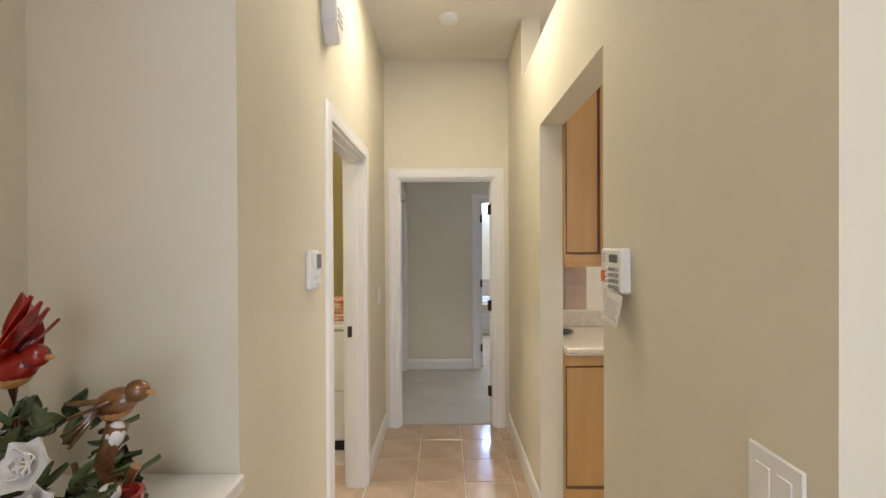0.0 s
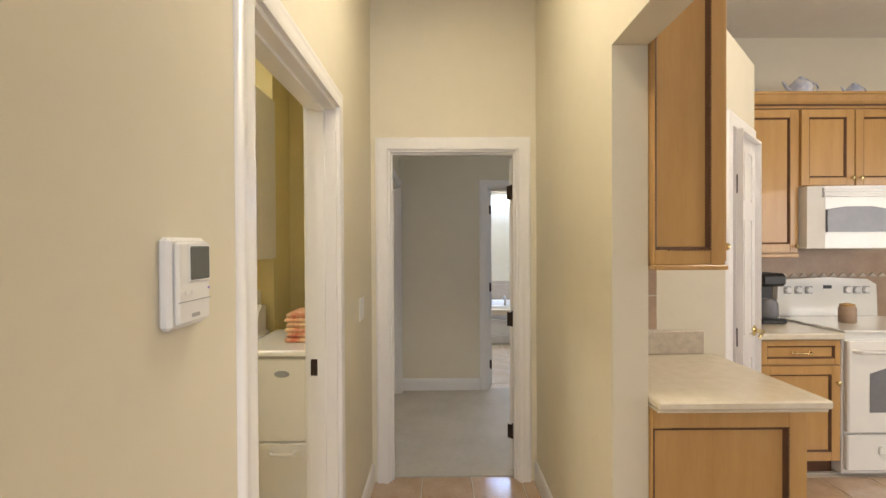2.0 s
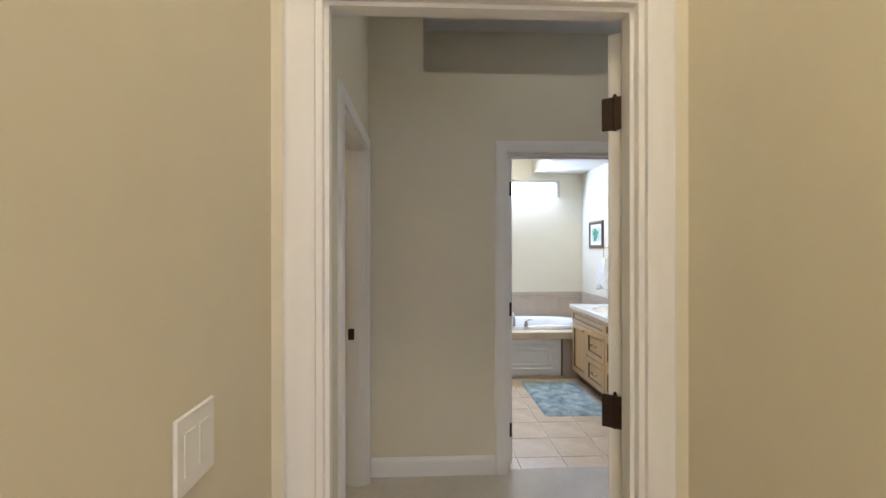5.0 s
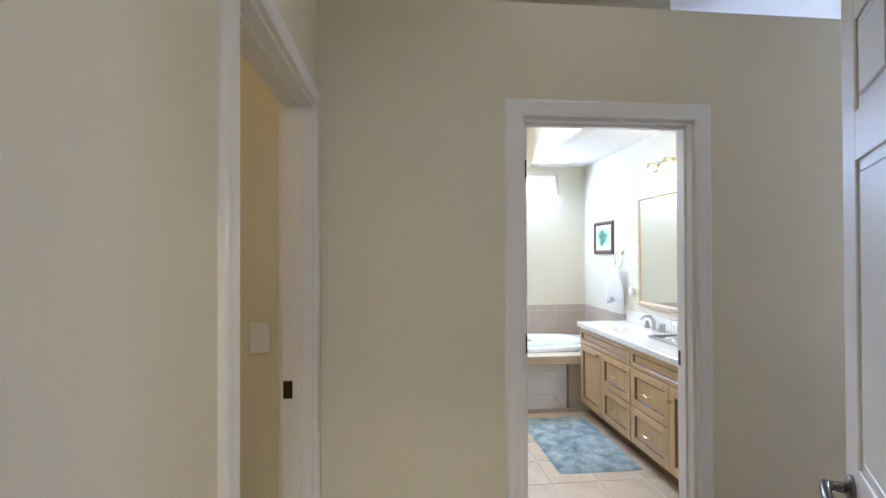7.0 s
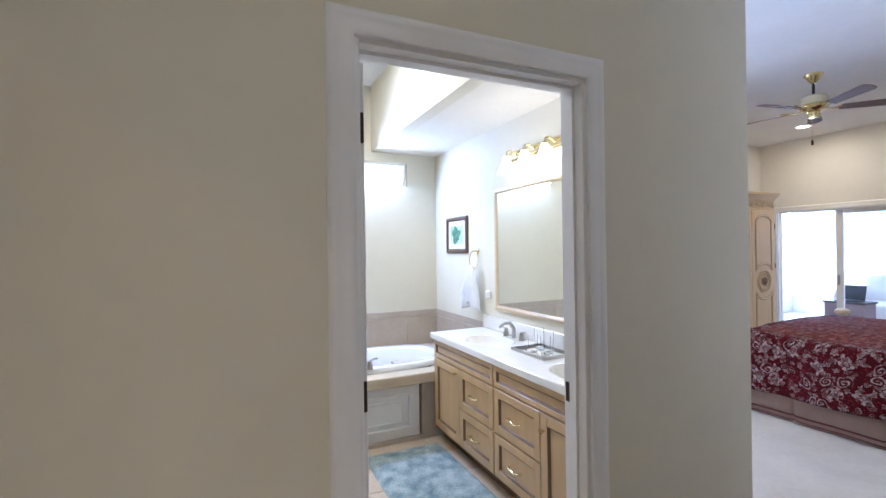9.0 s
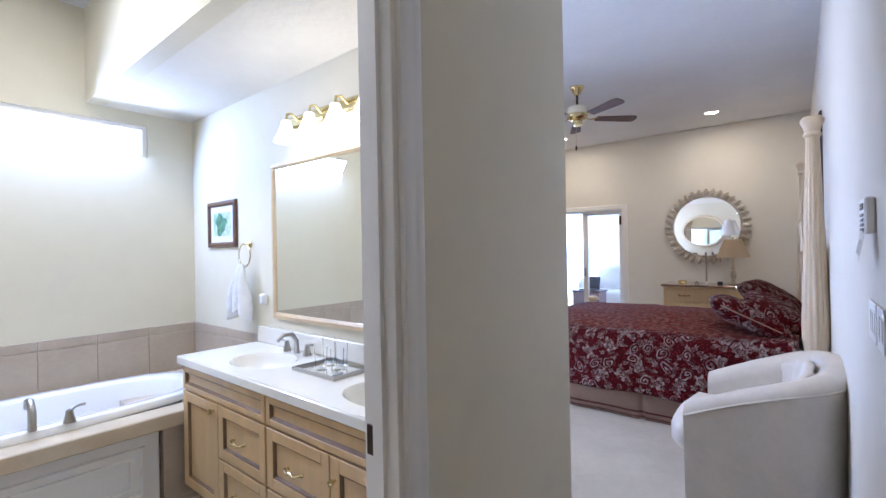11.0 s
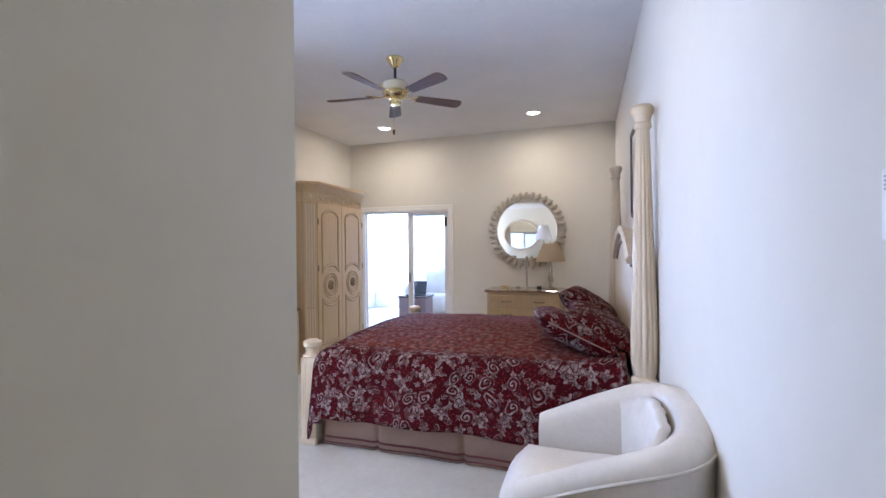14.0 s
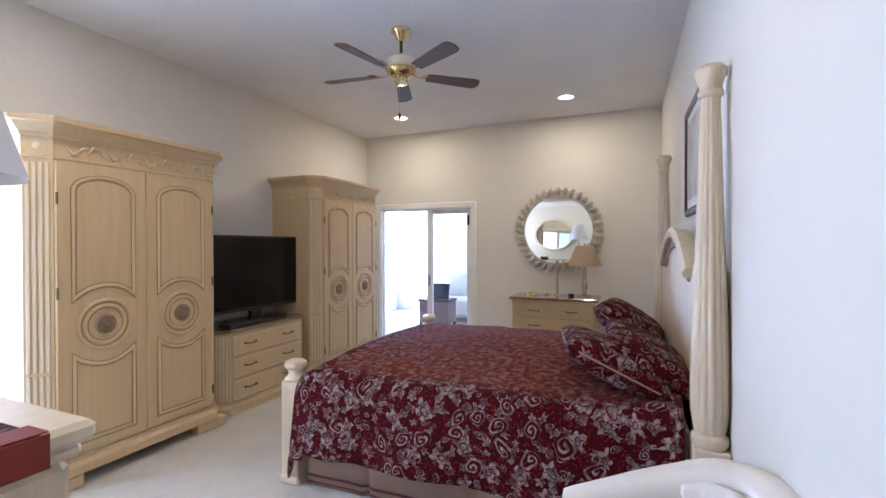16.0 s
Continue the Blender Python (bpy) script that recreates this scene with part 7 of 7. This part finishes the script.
# ---- fan, downlights, wall pieces ----
fan = thing("ceiling_fan", "polished brass ceiling fan with five brown blades", "ceiling fan", pose(5.51, 6.67, BH))
part("canopy", lathe(B(), [(0.075, 0), (0.075, -0.012), (0.06, -0.03), (0.035, -0.07), (0.02, -0.085)], 28), BRASS, fan, smooth=40)
part("downrod", lathe(B(), [(0.012, -0.07), (0.012, -0.20)], 12), BLACK, fan)
part("motor_housing", lathe(B(), [(0.03, -0.19), (0.09, -0.205), (0.105, -0.22), (0.105, -0.275), (0.095, -0.285)], 32), mat("cream_fan_housing", (0.72, 0.68, 0.50), 0.25, vary=0.03, coat=0.4), fan, smooth=40)
part("brass_band", lathe(B(), [(0.10, -0.285), (0.112, -0.30), (0.10, -0.325), (0.07, -0.345), (0.04, -0.35)], 32), BRASS, fan, smooth=40)
part("switch_cup", lathe(B(), [(0.045, -0.35), (0.05, -0.375), (0.045, -0.40), (0.03, -0.405)], 24), BRASS, fan, smooth=40)
BLADE = mat("brown_blade_veneer", (0.15, 0.095, 0.075), 0.6, vary=0.12, scale=3, grain=(1, 8, 8), spec=0.25)
for k in range(5):
    a = -47 + 72 * k
    bmb = B()
    outl = [(0.20, -0.045), (0.58, -0.062), (0.615, -0.05), (0.63, 0.0), (0.615, 0.05), (0.58, 0.062), (0.20, 0.045)]
    prism(bmb, outl, -0.004, 0.004)
    for v in bmb.verts:
        v.co = Vector((v.co.x, v.co.z, v.co.y))
    put(part("blade", bmb, BLADE, fan, "brown veneer fan blade"), pose(0, 0, -0.325, 0, 0, a) @ pose(0, 0, 0, -12, 0, 0))
    bi = tube(B(), [(0.09, 0, 0), (0.14, 0.0, -0.012), (0.20, 0.025, 0.0), (0.26, 0.028, 0.006)], 0.007, 8)
    tube(bi, [(0.14, 0, -0.012), (0.20, -0.025, 0.0), (0.26, -0.028, 0.006)], 0.007, 8)
    put(part("blade_iron", bi, BRASS, fan, smooth=50), pose(0, 0, -0.32, 0, 0, a))
part("pull_chain", tube(B(), [(0.03, 0.03, -0.40), (0.03, 0.03, -0.60)], 0.0018, 5), BRASS, fan)
part("pull_knob", lathe(B(), [(0.004, -0.60), (0.010, -0.61), (0.010, -0.645), (0.004, -0.65)], 12, (0.03, 0.03, 0)), DARK_WOOD, fan)
LIT = glow("lit_lamp", (1.0, 0.93, 0.80), 9.0)
for px, py in ((7.54, 5.76), (7.54, 7.77)):
    t = thing("recessed_light", "round recessed ceiling light, lit", "ceiling light", pose(px, py, BH), "recessed ceiling lights")
    part("trim_ring", band(B(), arc(0, 0, 0.085, 0, 360, 36)[:-1], [(-0.012, 0.0), (-0.010, 0.006), (0.008, 0.005), (0.012, 0.0)], True), TRIM, t)
    t.children[-1].matrix_basis = pose(0, 0, 0, 90, 0, 0)
    part("lens", lathe(B(), [(0.078, -0.001), (0.07, -0.004), (0.02, -0.006)], 30), LIT, t, "glowing lens")


def hb_y(x):
    return HBW[0][1] + (HBW[1][1] - HBW[0][1]) * (x - HBW[0][0]) / (HBW[1][0] - HBW[0][0])


SLANT = math.degrees(math.atan2(HBW[1][1] - HBW[0][1], HBW[1][0] - HBW[0][0]))
keypad(pose(2.588, hb_y(2.588) + 0.001, 1.458, 0, 0, 180 + SLANT) @ Matrix.Scale(0.75, 4), "white alarm keypad on the bedroom wall", False, "white paper tag hanging under the bedroom keypad")
plate_switch("light_switch", pose(2.575, hb_y(2.575) + 0.001, 1.185, 0, 0, 180 + SLANT) @ Matrix.Scale(0.85, 4), 3)
plate_switch("light_switch", pose(2.428, hb_y(2.428) + 0.001, 1.185, 0, 0, 180 + SLANT) @ Matrix.Scale(0.88, 4), 2)
ART_PALE = mat("faded_print", (0.55, 0.50, 0.42), 0.7, vary=0.2, scale=6, second=(0.38, 0.34, 0.29))
framed_picture("framed_picture", pose(5.60, hb_y(5.6) + 0.002, 1.99, 0, 0, 180 + SLANT), 0.80, 0.70, 0.045, DARK_WOOD, ART_PALE, "faded print in a dark frame above the headboard", 0.06)

# ---- dresser with lamp, runner and oval mirror ----
t = thing("dresser", "washed oak dresser with a moulded top", "dresser", pose(3.08, 6.11, 0.006, 0, 0, 90))
w, d = 1.60, 0.49
part("case", boxes((0.0, w, 0.0, d, 0.08, 1.02), bev=0.02), CREAM_LIGHT, t)
part("plinth", boxes((-0.015, w + 0.015, -0.015, d, 0, 0.08), bev=0.01), CREAM_WOOD, t)
part("neck_moulding", boxes((-0.012, w + 0.012, -0.012, d, 1.021, 1.05), bev=0.01), CREAM_LIGHT, t)
part("top", boxes((-0.03, w + 0.03, -0.03, d, 1.051, 1.094), bev=0.012), CREAM_LIGHT, t)
for k in range(4):
    for i in (0, 1):
        z = 0.10 + 0.228 * k
        dr = part("drawer", boxes((0.06 + i * 0.75, 0.79 + i * 0.75, -0.016, -0.001, z, z + 0.215), bev=0.004), CREAM_WOOD, t)
        bow_handle(dr, 0.425 + i * 0.75, z + 0.11, -0.016, ANTIQUE, 0.12)
part("end_panel", boxes((-0.010, -0.001, 0.06, d - 0.06, 0.14, 0.96), bev=0.004), CREAM_LIGHT, t)
t = thing("table_runner", "red paisley table runner hanging over the dresser end", "table runner", pose(2.83, 6.11, 1.101))
rn = B()
uvl = rn.loops.layers.uv.new("UVMap")
prof = [(1.3, 0.003), (0.9, 0.003), (0.5, 0.004), (0.1, 0.003), (0.0, 0.003), (-0.030, 0.0), (-0.041, -0.02), (-0.043, -0.04), (-0.045, -0.058)]
rows = []
for y, z in prof:
    rows.append([rn.verts.new((-0.16 + 0.34 * k / 10, y + 0.002 * math.sin(k * 1.7) * (z < 0), z + (0.004 * math.sin(k * 0.9) if z < -0.05 else 0))) for k in range(11)])
for a, b in zip(rows, rows[1:]):
    for k in range(10):
        f = rn.faces.new((a[k], a[k + 1], b[k + 1], b[k]))
        for lp in f.loops:
            lp[uvl].uv = (lp.vert.co.x, lp.vert.co.y + lp.vert.co.z)
ob = part("cloth", rn, QUILT, t, smooth=60)
md = ob.modifiers.new("thick", "SOLIDIFY")
md.thickness = 0.005
RUNNER_RED = mat("brick_red_velvet", (0.24, 0.035, 0.02), 0.8, vary=0.1, scale=10)
part("velvet_border", boxes((-0.165, 0.185, -0.052, -0.0475, -0.060, 0.006), (-0.165, 0.185, -0.0474, 0.02, 0.0062, 0.0102), bev=0.0015), RUNNER_RED, t, "brick red velvet border")
table_lamp(pose(2.88, 6.34, 1.106) @ Matrix.Diagonal((1, 1, 1.35, 1)), "table lamp with a white cone shade on the dresser", WHITE_SHADE, 1.1)
t = thing("oval_mirror", "oval mirror in a carved pale frame above the dresser", "mirror", pose(2.577, 6.95, 1.72, 0, 0, 90))
ov = [(0.48 * math.cos(2 * math.pi * k / 48), 0.40 * math.sin(2 * math.pi * k / 48)) for k in range(48)]
part("glass", prism(B(), ov, -0.016, -0.010), MIRROR, t)
part("frame", band(B(), ov, [(-0.05, 0.0), (-0.045, 0.03), (-0.01, 0.04), (0.012, 0.02), (0.012, 0.0)], True), CREAM_LIGHT, t, smooth=40)
t = thing("jewelry_box", "small black box on the dresser", "box", pose(2.80, 7.15, 1.110))
part("box", boxes((-0.06, 0.06, -0.09, 0.09, 0, 0.07), bev=0.006), BLACK, t)

# ---- bedroom window, sliding door, sunroom ----
w2 = tagged(new("window_2"), "tall bedroom window with a white frame", "window", kind="structure")
w2.matrix_world = pose(2.70, 8.76, 0.10)
ww, wh = 1.65, 2.15
for d in ((0, ww, 0.03, 0.08, 0, 0.05), (0, ww, 0.03, 0.08, wh - 0.05, wh), (0, 0.05, 0.03, 0.08, 0.05, wh - 0.05), (ww - 0.05, ww, 0.03, 0.08, 0.05, wh - 0.05), (ww / 2 - 0.03, ww / 2 + 0.03, 0.03, 0.08, 0.05, wh - 0.05)):
    part("window_frame", boxes(d, bev=0.004), TRIM, w2)
for x0, x1 in ((0.05, ww / 2 - 0.03), (ww / 2 + 0.03, ww - 0.05)):
    pn = part("pane", boxes((x0, x1, 0.052, 0.058, 0.05, wh - 0.05)), GLASS, w2)
    pn.visible_shadow = False
d6 = door_case("door_6", pose(8.30, 8.53, 0, 0, 0, -90), 1.41, 1.975, 0.12, "white frame of the sliding door to the sunroom")
t = thing("sliding_glass_door", "white framed sliding glass door, half open", "sliding door", pose(8.36, 7.80, 0.01, 0, 0, -90))
for d in ((0.0, 0.085, 0, 0.04, 0, 1.95), (0.60, 0.66, 0, 0.04, 0, 1.95)):
    part("stile", boxes(d, bev=0.004), TRIM, t)
part("bottom_rail", boxes((0.085, 0.60, 0, 0.04, 0, 0.10), bev=0.004), TRIM, t)
part("top_rail", boxes((0.085, 0.60, 0, 0.04, 1.89, 1.95), bev=0.004), TRIM, t)
pn = part("pane", boxes((0.085, 0.60, 0.016, 0.022, 0.10, 1.89)), GLASS, t)
pn.visible_shadow = False
part("latch", boxes((0.61, 0.64, -0.02, 0.0, 1.72, 1.86), bev=0.004), BRONZE, t, "dark top latch")
part("pull", boxes((0.02, 0.05, -0.02, 0.0, 0.88, 1.02), bev=0.006), NICKEL, t)
w3 = tagged(new("window_3"), "tall bright corner window of the sunroom", "window", kind="structure")
w3.matrix_world = pose(10.82, 10.098, 0.36)
for d in ((0, 0.88, -0.05, 0, 0, 0.04), (0, 0.88, -0.05, 0, 1.96, 2.0), (0, 0.04, -0.05, 0, 0.04, 1.96), (0.84, 0.88, -0.05, 0, 0.04, 1.96)):
    part("window_frame", boxes(d, bev=0.004), TRIM, w3)
part("pane", boxes((0.04, 0.84, -0.012, -0.004, 0.04, 1.96)), DAYGLOW, w3)
framed_picture("framed_picture", pose(10.2, 10.095, 1.65, 0, 0, 0), 0.5, 0.75, 0.03, NICKEL, PAPER, "pale print in a thin grey frame in the sunroom", 0.05)
sofa = thing("sunroom_armchair", "white upholstered armchair in the sunroom", "armchair", pose(10.75, 8.2, 0, 0, 0, 90))
part("seat", boxes((-0.40, 0.40, -0.40, 0.35, 0.10, 0.45), bev=0.06), LEATHER, sofa, smooth=50)
part("backrest", boxes((-0.42, 0.42, -0.45, -0.22, 0.10, 0.98), bev=0.10), LEATHER, sofa, smooth=50)
for s in (-1, 1):
    part("armrest", boxes((s * 0.52 - 0.12, s * 0.52 + 0.12, -0.44, 0.36, 0.10, 0.70), bev=0.10), LEATHER, sofa, smooth=50)
for x, y in ((-0.5, -0.35), (0.5, -0.35), (-0.5, 0.28), (0.5, 0.28)):
    part("foot", lathe(B(), [(0.02, 0), (0.028, 0.1)], 12, (x, y, 0)), DARK_WOOD, sofa)
t = thing("small_desk", "small brown wooden desk in the sunroom", "desk", pose(9.75, 8.25, 0))
part("top", boxes((-0.22, 0.22, -0.28, 0.28, 0.50, 0.53), bev=0.004), DARK_WOOD, t)
part("drawer_box", boxes((-0.20, 0.20, -0.26, 0.26, 0.12, 0.50), bev=0.004), mat("mauve_brown_wood", (0.22, 0.14, 0.13), 0.5, vary=0.1), t)
for x, y in ((-0.18, -0.24), (0.18, -0.24), (-0.18, 0.24), (0.18, 0.24)):
    part("leg", boxes((x - 0.02, x + 0.02, y - 0.02, y + 0.02, 0, 0.12)), DARK_WOOD, t)
t = thing("laptop", "open dark laptop on the small desk", "laptop", pose(9.75, 8.25, 0.53))
part("base", boxes((-0.12, 0.12, -0.16, 0.16, 0, 0.018), bev=0.004), BLACK, t)
put(part("lid", boxes((-0.006, 0.006, -0.16, 0.16, 0, 0.24), bev=0.003), BLACK, t), pose(0.11, 0, 0.018, 0, 15, 0))


# ---- floor tiles, each a piece ----
def tile_floor(parent, x0, x1, y0, y1, ox, oy, size, material, skip=None):
    cache = {}
    gap = 0.0035
    i0, i1 = math.floor((x0 - ox) / size), math.ceil((x1 - ox) / size)
    j0, j1 = math.floor((y0 - oy) / size), math.ceil((y1 - oy) / size)
    for i in range(i0, i1):
        for j in range(j0, j1):
            a, b = max(x0, ox + i * size), min(x1, ox + (i + 1) * size)
            c, d = max(y0, oy + j * size), min(y1, oy + (j + 1) * size)
            if b - a < 0.02 or d - c < 0.02:
                continue
            key = (round(b - a, 3), round(d - c, 3))
            if key not in cache:
                cache[key] = mesh_of("tile", boxes((gap, key[0] - gap, gap, key[1] - gap, -0.01, 0.0), bev=0.003), material)
            ob = new("tile", cache[key])
            ob.parent = parent
            ob.matrix_basis = pose(a, c, 0.0005 * (((i * 7 + j * 13) % 5) - 2))


FH = bpy.data.objects["floor_hall"]
tile_floor(FH, -0.01, 1.01, 0.6, 3.80, 0.296, 0.073, 0.311, TILE)
tile_floor(FH, 1.137, 3.4, 0.9, 3.76, 0.296, 0.073, 0.311, TILE)
tile_floor(FH, -1.0, -0.01, 2.0, 3.1, 0.296, 0.073, 0.311, TILE)
tile_floor(bpy.data.objects["floor_bath"], 0.6, 2.07, 5.565, 7.585, 0.99, 5.72, 0.311, TILE_BATH)
